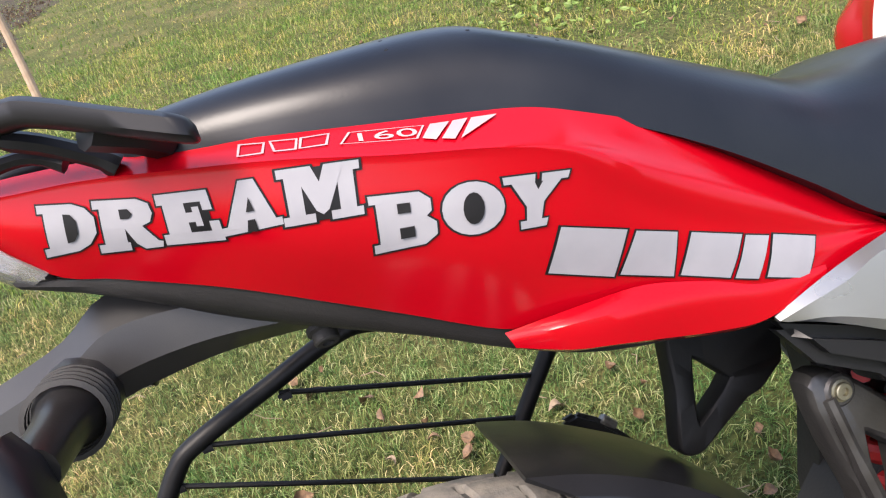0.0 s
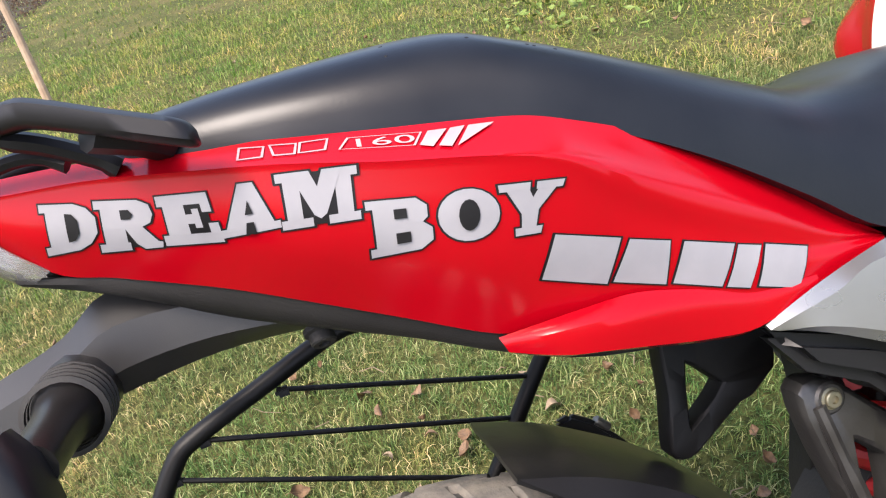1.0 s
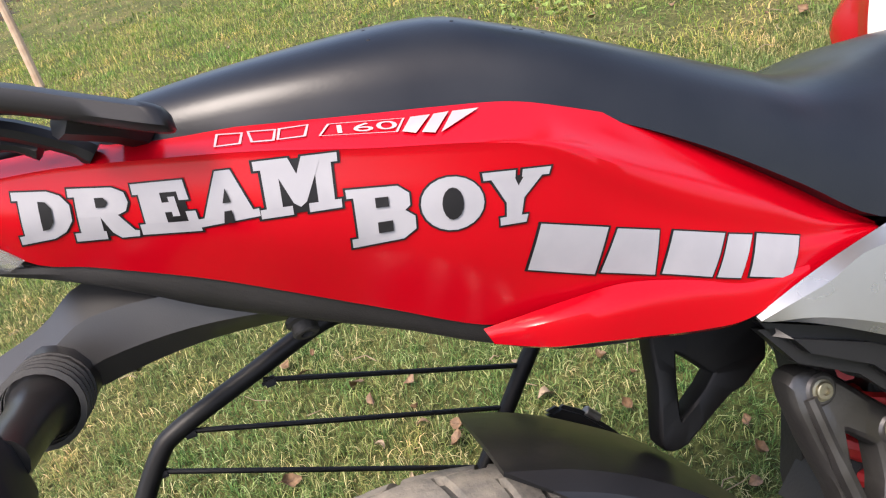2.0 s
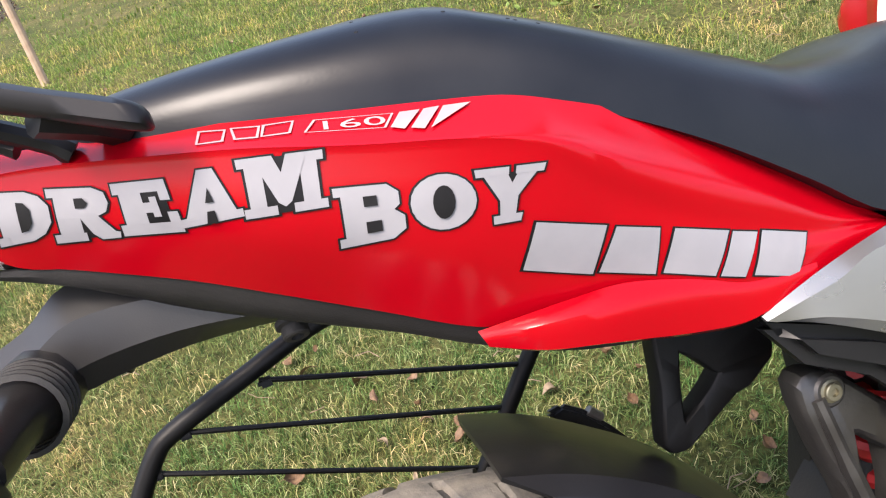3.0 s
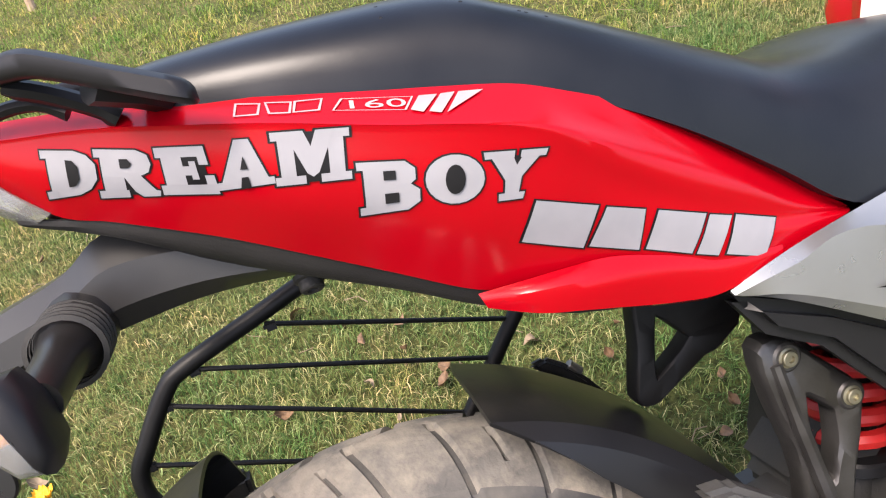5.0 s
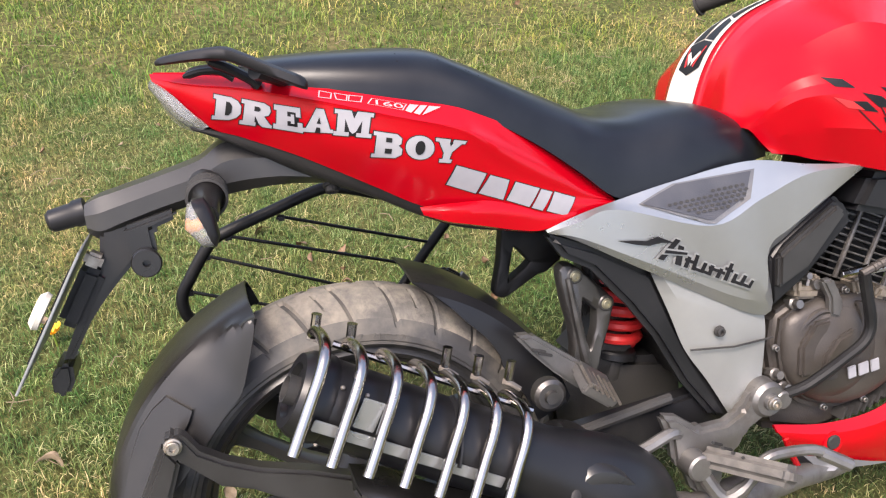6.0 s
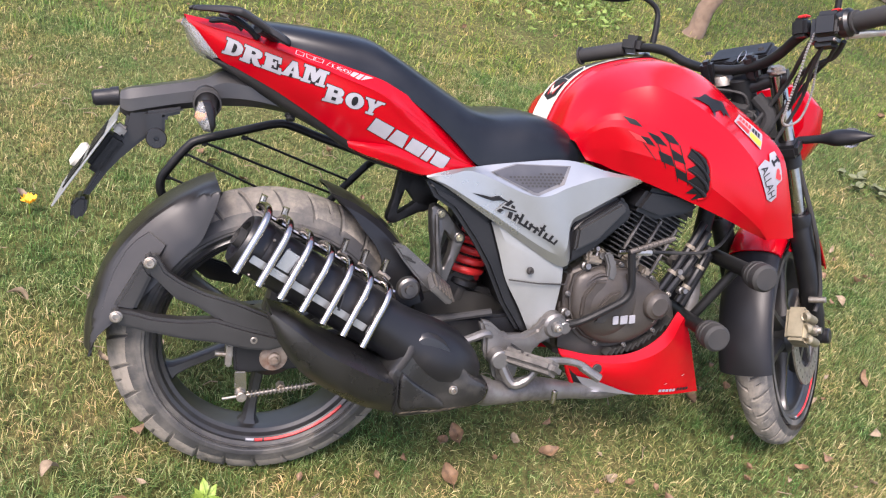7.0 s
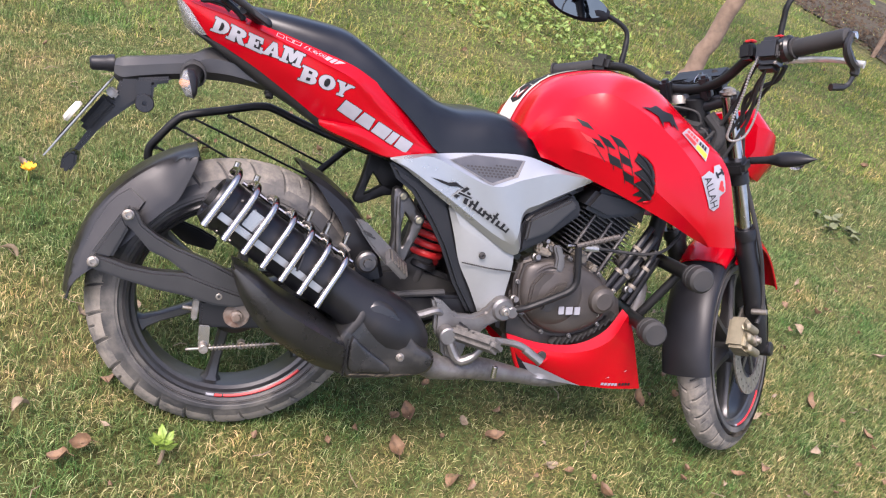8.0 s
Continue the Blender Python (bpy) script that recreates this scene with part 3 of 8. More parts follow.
for k in range(1700):
    c = rnd.choice(tips)
    one = moved(leaf_mesh(rnd.uniform(0.08, 0.13), rnd.uniform(0.024, 0.038), 0.1, 0.2), Matrix.Translation(c + Vector((rnd.gauss(0, 0.3), rnd.gauss(0, 0.3), rnd.gauss(0.05, 0.2)))) @ pose(0, 0, 0, rnd.uniform(-60, 60), rnd.uniform(-60, 60), rnd.uniform(0, 360)))
    me = bpy.data.meshes.new("piece")
    one.to_mesh(me)
    one.free()
    bm.from_mesh(me)
    bpy.data.meshes.remove(me)
part("crown", bm, WEED, tree, "", 80)
sapling = empty("tree", pose(6.34, 5.52, 0.0), "leafy sapling with two thin dark stems by the path", "tree")
tops = []
for k, (dx, dy, h) in enumerate(((0.10, 0.05, 1.5), (-0.05, 0.12, 1.25))):
    part("stem", tube(spline([(0, 0, -0.03), (dx * 0.3, dy * 0.2, 0.35 * h), (dx * 0.8, dy * 0.7, 0.7 * h), (dx * 1.4, dy, h)], 4), [0.022 - 0.0011 * j for j in range(13)], 8), BARK, sapling)
    tops += [Vector((dx * f * 1.2, dy * f, h * f)) for f in (0.5, 0.65, 0.8, 0.95, 1.05)]
bm = bmesh.new()
for k in range(420):
    c = rnd.choice(tops)
    one = moved(leaf_mesh(rnd.uniform(0.06, 0.11), rnd.uniform(0.018, 0.03), 0.1, 0.2), Matrix.Translation(c + Vector((rnd.gauss(0, 0.2), rnd.gauss(0, 0.2), rnd.gauss(0.05, 0.14)))) @ pose(0, 0, 0, rnd.uniform(-60, 60), rnd.uniform(-60, 60), rnd.uniform(0, 360)))
    me = bpy.data.meshes.new("piece")
    one.to_mesh(me)
    one.free()
    bm.from_mesh(me)
    bpy.data.meshes.remove(me)
part("crown", bm, WEED, sapling, "", 80)
stake = thing("wooden_stake", tube([(0, 0, -0.05), (0.004, 0, 0.4), (-0.004, 0.004, 0.9), (0, 0, 1.5)], [0.026, 0.024, 0.022, 0.018], 9), surface("dry_wood", (0.36, 0.25, 0.17), (0.46, 0.34, 0.24), 0.8, 0.9, scale=18, bump=0.6, bump_scale=60), "thin bare wooden stake standing in the lawn", "stake")
stake.matrix_world = pose(-1.2, 5.08, 0)

# ---- the motorcycle: bike axes are x forward, y to its left, z up; it leans on its side stand ----
from mathutils.bvhtree import BVHTree

BIKE = Matrix.Translation((-0.042, 0.023, -0.010)) @ pose(0, 0, 0, 0, 0, 1.5) @ pose(0, 0, 0, -21.3)
bike = empty("motorcycle", BIKE, "red and black street motorcycle leaning on its side stand on grass", "motorcycle")
AXLE_R, AXLE_F = Vector((0, 0, 0.303)), Vector((1.38, 0, 0.295))
RAKE, HEAD = radians(25), Vector((1.045, 0, 0.935))
STEER = Matrix.Translation((-0.006, -0.004, 0)) @ Matrix.Translation((1.33, 0, 0.30)) @ Matrix.Rotation(radians(-2.0), 4, "Y") @ Matrix.Translation((-1.33, 0, -0.30)) @ Matrix.Translation(HEAD) @ Matrix.Rotation(radians(36), 4, (-math.sin(RAKE), 0, math.cos(RAKE))) @ Matrix.Translation(-HEAD)


def tyre(centre, big, half, bead, grooves, slope, deep):
    """A tyre with its cut tread: the radius drops where a groove runs."""
    bm = bmesh.new()
    seg, prof = 700, []
    for k in range(25):
        a = -1 + 2 * k / 24
        prof.append((a * half, big - 0.055 * abs(a) ** 2.6 * (half / 0.062)))
    rings, each = [], seg // grooves
    seg = each * grooves
    for y, r in prof:
        ring, w = [], abs(y) / half
        slide = 2 * math.pi / grooves * (slope * w ** 1.5 + (0.5 if y > 0 else 0))
        for s in range(seg):
            t = 2 * math.pi * s / seg - (slide if abs(y) > 1e-6 else 0)
            k = s % each
            cut = 0.0
            if 0.08 < w < 0.86 and k in (3, 4, 5):
                cut = deep
            elif 0.3 < w < 0.62 and k in (each // 2 + 2, each // 2 + 3) and (s // each) % 2:
                cut = deep * 0.8
            elif w >= 0.86:
                cut = 0.0012
            ring.append(centre + Vector((math.cos(t) * (r - cut), y, math.sin(t) * (r - cut))))
        rings.append(ring)
    skin(bm, rings, caps=False)
    for f in bm.faces:
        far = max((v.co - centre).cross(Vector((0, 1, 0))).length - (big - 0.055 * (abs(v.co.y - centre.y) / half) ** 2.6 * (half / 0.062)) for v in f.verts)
        # 1: cut faces, with groove shade in their colour; 2: side wall; 0: tread
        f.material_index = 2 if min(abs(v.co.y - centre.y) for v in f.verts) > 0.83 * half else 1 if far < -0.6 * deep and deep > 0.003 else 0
    return bm


def open_lathe(profile, centre, seg=96):
    bm = bmesh.new()
    rings = [[Vector(centre) + Vector((math.cos(t) * r, y, math.sin(t) * r)) for t in (2 * math.pi * k / seg for k in range(seg))] for r, y in profile]
    skin(bm, rings, caps=False)
    return bm


def wheel(name, centre, big, half, bead, hub, m, grooves, deep):
    """A cast wheel: tyre, two side walls, rim, six spokes and a hub."""
    c = Vector(centre)
    w = part(name, moved(lathe([(0, -hub), (0.03, -hub), (0.034, -hub + 0.006), (0.05, -hub * 0.5), (0.05, hub * 0.5), (0.034, hub - 0.006), (0.03, hub), (0, hub)], c), m), RIM, bike, "black cast alloy wheel")
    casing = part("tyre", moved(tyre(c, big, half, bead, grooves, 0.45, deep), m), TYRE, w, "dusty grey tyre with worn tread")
    casing.data.materials.append(GROOVE_SHADE)
    casing.data.materials.append(SIDEWALL)
    for side in (-1, 1):
        prof = [(big - 0.054, half * 0.995), (big - 0.062, half * 1.01), (big - 0.064, half * 0.99), (big - 0.068, half * 0.995), (bead + 0.013, half * 0.87), (bead + 0.0105, half * 0.89), (bead + 0.004, half * 0.8), (bead - 0.008, half * 0.66)]
        part("sidewall", moved(open_lathe([(r, y * side) for r, y in prof], c), m), SIDEWALL, w, "black rubber side wall")
        part("bead_line", moved(lathe([(bead + 0.0125, half * 0.885 * side), (bead + 0.0138, half * 0.905 * side), (bead + 0.0150, half * 0.885 * side)], c, seg=96, loop=True), m), MARK, w)
    h = half * 0.8
    prof = [(bead + 0.004, -h), (bead - 0.002, -h - 0.004), (bead - 0.008, -h), (bead - 0.012, -h * 0.8), (bead - 0.019, -h * 0.72), (bead - 0.021, -h * 0.4), (bead - 0.019, 0), (bead - 0.021, h * 0.4), (bead - 0.019, h * 0.72), (bead - 0.012, h * 0.8), (bead - 0.008, h), (bead + 0.004, h), (bead - 0.012, 0)]
    part("rim", moved(lathe(prof, c, seg=96, loop=True), m), RIM, w)
    for k in range(6):
        a = radians(60 * k + 24)
        d, s = Vector((math.cos(a), 0, math.sin(a))), Vector((-math.sin(a), 0, math.cos(a)))
        rings = []
        for r, wide, deep in ((0.035, 0.018, 0.026), (0.09, 0.0115, 0.018), (bead - 0.06, 0.0105, 0.015), (bead - 0.03, 0.014, 0.018), (bead - 0.017, 0.026, 0.022)):
            rings.append([c + d * r + s * (wide * sx) + Vector((0, deep * sy, 0)) for sx, sy in ((-1, -0.5), (-0.6, -1), (0.6, -1), (1, -0.5), (1, 0.5), (0.6, 1), (-0.6, 1), (-1, 0.5))])
        bm = bmesh.new()
        skin(bm, rings)
        part("spoke", moved(bm, m), RIM, w)
    return w


ID = Matrix.Identity(4)
rear_wheel = wheel("rear_wheel", AXLE_R, 0.303, 0.063, 0.222, 0.07, ID, 28, 0.0048)
front_wheel = wheel("front_wheel", AXLE_F, 0.292, 0.045, 0.222, 0.05, STEER, 32, 0.0035)

# seat
SEAT_LINE = [(-0.088, 0.895, 0.045, 0.89), (-0.072, 0.915, 0.08, 0.885), (-0.02, 0.919, 0.105, 0.876), (0.06, 0.918, 0.124, 0.86), (0.13, 0.913, 0.134, 0.843), (0.17, 0.897, 0.14, 0.832), (0.21, 0.878, 0.143, 0.812), (0.26, 0.853, 0.143, 0.78), (0.31, 0.829, 0.142, 0.742), (0.355, 0.809, 0.143, 0.706), (0.41, 0.801, 0.146, 0.695), (0.47, 0.807, 0.146, 0.702), (0.53, 0.802, 0.135, 0.714), (0.58, 0.778, 0.118, 0.722), (0.615, 0.744, 0.1, 0.722)]


def seat_ring(x, top, wide, low):
    ring = []
    for k in range(21):
        a = math.pi * k / 20
        c, s = math.cos(a), math.sin(a)
        ring.append((x, -wide * math.copysign(abs(c) ** 0.5, c), low + (top - low) * abs(s) ** 0.68))
    return ring


bm = bmesh.new()
skin(bm, [seat_ring(*q.to_tuple(), w.x) for q, w in zip(spline([(a, b, c) for a, b, c, d in SEAT_LINE], 4), spline([(d, 0, 0) for a, b, c, d in SEAT_LINE], 4))])
seat = part("seat", bm, SEAT, bike, "black vinyl one-piece stepped seat", sharp=50)

# tail panels
TAIL = [
    [(-0.19, -0.036, 0.911), (-0.141, -0.056, 0.906), (-0.09, -0.072, 0.899), (-0.031, -0.096, 0.887), (0.017, -0.116, 0.875), (0.072, -0.131, 0.862), (0.112, -0.14, 0.853), (0.148, -0.145, 0.844), (0.177, -0.145, 0.832), (0.216, -0.14, 0.813), (0.251, -0.135, 0.788), (0.286, -0.13, 0.762), (0.327, -0.127, 0.728), (0.361, -0.13, 0.7)],
    [(-0.189, -0.044, 0.906), (-0.143, -0.072, 0.895), (-0.092, -0.09, 0.887), (-0.035, -0.116, 0.873), (0.013, -0.138, 0.86), (0.067, -0.154, 0.843), (0.11, -0.166, 0.831), (0.15, -0.17, 0.818), (0.180, -0.1655, 0.800), (0.215, -0.158, 0.776), (0.25, -0.1505, 0.755), (0.282, -0.144, 0.737), (0.318, -0.137, 0.715), (0.36, -0.132, 0.699)],
    [(-0.188, -0.046, 0.903), (-0.139, -0.072, 0.871), (-0.095, -0.086, 0.857), (-0.036, -0.111, 0.839), (0.011, -0.132, 0.818), (0.059, -0.144, 0.799), (0.105, -0.154, 0.779), (0.147, -0.156, 0.764), (0.179, -0.154, 0.751), (0.214, -0.15, 0.735), (0.245, -0.147, 0.715), (0.275, -0.144, 0.706), (0.309, -0.14, 0.701), (0.359, -0.134, 0.698)],
    [(-0.185, -0.047, 0.899), (-0.134, -0.062, 0.846), (-0.097, -0.069, 0.829), (-0.04, -0.09, 0.804), (0.006, -0.106, 0.78), (0.053, -0.117, 0.754), (0.1, -0.126, 0.728), (0.14, -0.136, 0.718), (0.178, -0.138, 0.703), (0.215, -0.139, 0.688), (0.238, -0.139, 0.679), (0.262, -0.14, 0.679), (0.297, -0.14, 0.687), (0.356, -0.135, 0.697)],
]
near = [0.1] * 7 + [0.16, 0.4, 0.48, 0.48, 0.48, 0.48, 0.48]
brow = [[Vector(q).lerp(Vector(p), e) + Vector((0, 0.004 * max(e - 0.16, 0), 0)) for p, q, e in zip(TAIL[k], TAIL[1], near)] for k in (0, 2)]
bm = sheet([TAIL[0], brow[0], TAIL[1], brow[1]] + TAIL[2:], 0.003, 5, 3)
tail_tree = BVHTree.FromBMesh(bm)
other = mirrored(bm)
tail = part("tail_panel", bm, RED, bike, "glossy red tail side panel", sharp=34)
part("tail_panel", other, RED, bike, "glossy red tail side panel", sharp=34)
FIN = [
    [(0.098, -0.131, 0.727), (0.125, -0.143, 0.729), (0.150, -0.147, 0.729), (0.180, -0.149, 0.727), (0.215, -0.147, 0.716), (0.255, -0.1435, 0.700), (0.300, -0.1415, 0.694)],
    [(0.099, -0.134, 0.723), (0.125, -0.151, 0.723), (0.150, -0.156, 0.721), (0.180, -0.156, 0.716), (0.215, -0.151, 0.706), (0.255, -0.145, 0.693), (0.299, -0.1425, 0.690)],
    [(0.101, -0.133, 0.717), (0.128, -0.149, 0.708), (0.153, -0.153, 0.702), (0.182, -0.152, 0.694), (0.217, -0.148, 0.684), (0.252, -0.1445, 0.678), (0.296, -0.142, 0.686)],
    [(0.104, -0.126, 0.714), (0.130, -0.132, 0.703), (0.155, -0.136, 0.697), (0.184, -0.137, 0.689), (0.218, -0.138, 0.680), (0.252, -0.138, 0.675), (0.295, -0.138, 0.685)],
]
bm = sheet(FIN, 0.004, 5, 3, breaks=(2,))
part("tail_fin", mirrored(bm), RED, bike)
part("tail_fin", bm, RED, bike, "red blade at the foot of the tail panel")

# tank: a domed middle, and on each side a creased flank that runs forward into the shroud
CREST = [
    [(0.560, 0.0, 0.780), (0.578, 0.0, 0.834), (0.603, 0.0, 0.876), (0.642, 0.0, 0.910), (0.698, 0.0, 0.933), (0.750, 0.0, 0.946), (0.800, 0.0, 0.952), (0.860, 0.0, 0.940), (0.910, 0.0, 0.910)],
    [(0.560, -0.040, 0.778), (0.578, -0.040, 0.832), (0.603, -0.040, 0.874), (0.643, -0.040, 0.907), (0.699, -0.040, 0.930), (0.752, -0.040, 0.943), (0.805, -0.042, 0.949), (0.868, -0.048, 0.936), (0.920, -0.055, 0.906)],
    [(0.558, -0.080, 0.775), (0.575, -0.078, 0.826), (0.600, -0.076, 0.866), (0.643, -0.076, 0.897), (0.699, -0.078, 0.920), (0.757, -0.078, 0.935), (0.820, -0.080, 0.939), (0.888, -0.086, 0.920), (0.940, -0.100, 0.890)],
]
FLANK = [
    [(0.558, -0.072, 0.775), (0.575, -0.072, 0.826), (0.600, -0.074, 0.866), (0.643, -0.076, 0.897), (0.699, -0.078, 0.920), (0.757, -0.078, 0.935), (0.820, -0.080, 0.939), (0.888, -0.086, 0.920), (0.955, -0.108, 0.876), (1.020, -0.138, 0.829), (1.072, -0.160, 0.784), (1.108, -0.170, 0.700), (1.148, -0.170, 0.602)],
    [(0.564, -0.092, 0.768), (0.582, -0.102, 0.812), (0.606, -0.115, 0.848), (0.645, -0.138, 0.874), (0.686, -0.153, 0.892), (0.715, -0.165, 0.896), (0.752, -0.176, 0.887), (0.800, -0.188, 0.869), (0.880, -0.201, 0.827), (0.953, -0.207, 0.774), (0.990, -0.207, 0.734), (1.017, -0.205, 0.669), (1.054, -0.192, 0.599)],
    [(0.572, -0.118, 0.766), (0.586, -0.146, 0.797), (0.606, -0.168, 0.817), (0.640, -0.184, 0.824), (0.690, -0.193, 0.822), (0.730, -0.199, 0.816), (0.768, -0.204, 0.805), (0.812, -0.209, 0.786), (0.868, -0.214, 0.748), (0.925, -0.214, 0.713), (0.973, -0.210, 0.677), (1.019, -0.203, 0.638), (1.054, -0.1915, 0.5985)],
    [(0.584, -0.130, 0.748), (0.602, -0.154, 0.759), (0.630, -0.173, 0.766), (0.660, -0.186, 0.764), (0.705, -0.194, 0.758), (0.745, -0.200, 0.750), (0.785, -0.205, 0.738), (0.830, -0.212, 0.722), (0.882, -0.214, 0.696), (0.930, -0.212, 0.672), (0.977, -0.207, 0.647), (1.019, -0.200, 0.623), (1.0535, -0.191, 0.598)],
    [(0.594, -0.140, 0.733), (0.620, -0.151, 0.729), (0.645, -0.160, 0.721), (0.685, -0.168, 0.712), (0.725, -0.178, 0.701), (0.765, -0.185, 0.690), (0.805, -0.191, 0.678), (0.850, -0.198, 0.664), (0.900, -0.201, 0.648), (0.944, -0.196, 0.634), (0.987, -0.192, 0.618), (1.026, -0.188, 0.606), (1.053, -0.187, 0.597)],
]
bm = sheet(CREST[:2], 0.003, 5, 2, (0, 0, 1))
crest_tree = BVHTree.FromBMesh(bm)
bm2 = mirrored(bm)
me = bpy.data.meshes.new("half")
bm2.to_mesh(me)
bm2.free()
bm.from_mesh(me)
bpy.data.meshes.remove(me)
tank = part("fuel_tank", bm, RED, bike, "glossy red fuel tank with a cream centre stripe", sharp=30)
inner = CREST[1] + [(0.985, -0.092, 0.858), (1.040, -0.118, 0.812), (1.080, -0.135, 0.715), (1.130, -0.140, 0.610)]
upper = sheet([inner] + FLANK, 0.003, 5, 4, breaks=(2, 4))
tank_tree = BVHTree.FromBMesh(upper)
shroud_tree = tank_tree
part("tank_flank", mirrored(upper), RED, tank, "", 13)
shroud = part("tank_flank", upper, RED, tank, "red tank flank and shroud with stickers", 13)

# silver side panel: a Y-shaped moulding above, a plain cover below
SIDE = [
    [(0.256, -0.143, 0.677), (0.300, -0.146, 0.691), (0.350, -0.148, 0.702), (0.438, -0.151, 0.718), (0.545, -0.156, 0.731), (0.634, -0.165, 0.717), (0.720, -0.172, 0.708)],
    [(0.257, -0.146, 0.674), (0.298, -0.156, 0.684), (0.348, -0.162, 0.694), (0.477, -0.175, 0.656), (0.553, -0.175, 0.682), (0.628, -0.174, 0.706), (0.720, -0.175, 0.706)],
    [(0.262, -0.146, 0.6715), (0.301, -0.156, 0.661), (0.393, -0.165, 0.615), (0.553, -0.171, 0.538), (0.569, -0.171, 0.610), (0.610, -0.171, 0.638), (0.721, -0.172, 0.7042)],
    [(0.264, -0.143, 0.671), (0.301, -0.152, 0.655), (0.403, -0.160, 0.597), (0.572, -0.162, 0.510), (0.574, -0.162, 0.594), (0.606, -0.162, 0.622), (0.722, -0.166, 0.703)],
]
bm = sheet(SIDE, 0.004, 6, 3, breaks=(1, 2))
part("side_panel", mirrored(bm), SILVER, bike)
side = part("side_panel", bm, SILVER, bike, "silver painted Y-shaped side panel", sharp=14)
LEG = [
    [(0.403, -0.146, 0.594), (0.430, -0.146, 0.532), (0.454, -0.146, 0.474), (0.492, -0.144, 0.418), (0.532, -0.142, 0.352)],
    [(0.414, -0.156, 0.592), (0.452, -0.156, 0.530), (0.487, -0.155, 0.475), (0.510, -0.152, 0.420), (0.536, -0.149, 0.352)],
    [(0.500, -0.160, 0.548), (0.515, -0.160, 0.508), (0.530, -0.158, 0.470), (0.540, -0.154, 0.418), (0.556, -0.150, 0.350)],
    [(0.577, -0.154, 0.506), (0.579, -0.154, 0.484), (0.580, -0.152, 0.461), (0.578, -0.150, 0.415), (0.575, -0.147, 0.350)],
]
bm = sheet(LEG, 0.004, 5, 1)
part("frame_cover", mirrored(bm), SILVER_DARK, bike)
part("frame_cover", bm, SILVER_DARK, bike, "pale grey cover over the lower frame")

# engine block and airbox core
part("crankcase", plate([(0.60, 0.30), (0.58, 0.42), (0.63, 0.50), (0.78, 0.50), (0.90, 0.44), (0.93, 0.36), (0.86, 0.29), (0.70, 0.27)], -0.12, 0.12, 0.02, 3), ENGINE, bike, "bronze grey engine crankcase")
part("airbox", plate([(0.28, 0.66), (0.40, 0.58), (0.50, 0.38), (0.56, 0.37), (0.60, 0.60), (0.74, 0.68), (0.36, 0.69)], -0.13, 0.13, 0.01), BLACK, bike)

# silencer
can = [(-0.078, -0.20, 0.548), (0.07, -0.205, 0.462), (0.20, -0.205, 0.390), (0.30, -0.20, 0.330), (0.37, -0.19, 0.285)]
part("silencer", tube(spline(can, 4), [0.050] * 5 + [0.052] * 4 + [0.056, 0.062, 0.066, 0.068, 0.066, 0.062, 0.056, 0.046], 28), SATIN, bike, "satin black silencer can")

# belly pan
BELLY = [
    [(0.612, -0.135, 0.318), (0.700, -0.145, 0.305), (0.790, -0.150, 0.312), (0.860, -0.148, 0.350), (0.900, -0.140, 0.408)],
    [(0.614, -0.143, 0.308), (0.700, -0.155, 0.292), (0.795, -0.161, 0.295), (0.873, -0.159, 0.329), (0.915, -0.147, 0.396)],
    [(0.630, -0.142, 0.290), (0.720, -0.155, 0.265), (0.810, -0.158, 0.262), (0.890, -0.150, 0.290), (0.955, -0.130, 0.345)],
    [(0.700, -0.120, 0.215), (0.780, -0.132, 0.205), (0.860, -0.134, 0.200), (0.940, -0.130, 0.197), (1.030, -0.110, 0.194)],
]
bm = sheet(BELLY, 0.004, 5, 3, breaks=(1,))
part("belly_pan", mirrored(bm), RED_PLASTIC, bike, sharp=24)
belly = part("belly_pan", bm, RED_PLASTIC, bike, "red belly pan under the engine", sharp=24)

# forks
for y in (-0.095, 0.095):
    up = Vector((-math.sin(RAKE), 0, math.cos(RAKE)))
    foot = Vector((1.365, y, 0.31))
    part("fork_leg", moved(tube([foot - up * 0.02, foot + up * 0.05, foot + up * 0.32, foot + up * 0.33], [0.018, 0.026, 0.027, 0.024], 16), STEER), SATIN, bike, "black lower fork leg")
    part("fork_tube", moved(rod(foot + up * 0.32, foot + up * 0.70, 0.0185, 16), STEER), CHROME, bike, "polished fork tube")

# ---- frame, fenders and rear end ----
def arc_shell(centre, degrees, section, thick=0.0035, out=(0, 0, 1), across=3):
    """A mudguard: a section of (y, radius) pairs, or a function of the angle that gives one, swept round an axle."""
    rows = []
    for a in degrees:
        s = section(a) if callable(section) else section
        rows.append([Vector(centre) + Vector((math.cos(radians(a)) * r, y, math.sin(radians(a)) * r)) for y, r in s])
    return sheet(list(zip(*rows)), thick, 3, across, out)


def bolt(at, r, parent, mat=STEEL, axis=(0, -1, 0), depth=0.008):
    """A flanged socket screw."""
    bm = lathe([(0, 0), (r, 0), (r, depth * 0.3), (r * 0.78, depth * 0.4), (r * 0.78, depth * 0.9), (r * 0.68, depth), (r * 0.38, depth), (r * 0.36, depth * 0.5), (0, depth * 0.5)], at, axis, 14)
    return part("bolt", bm, mat, parent)


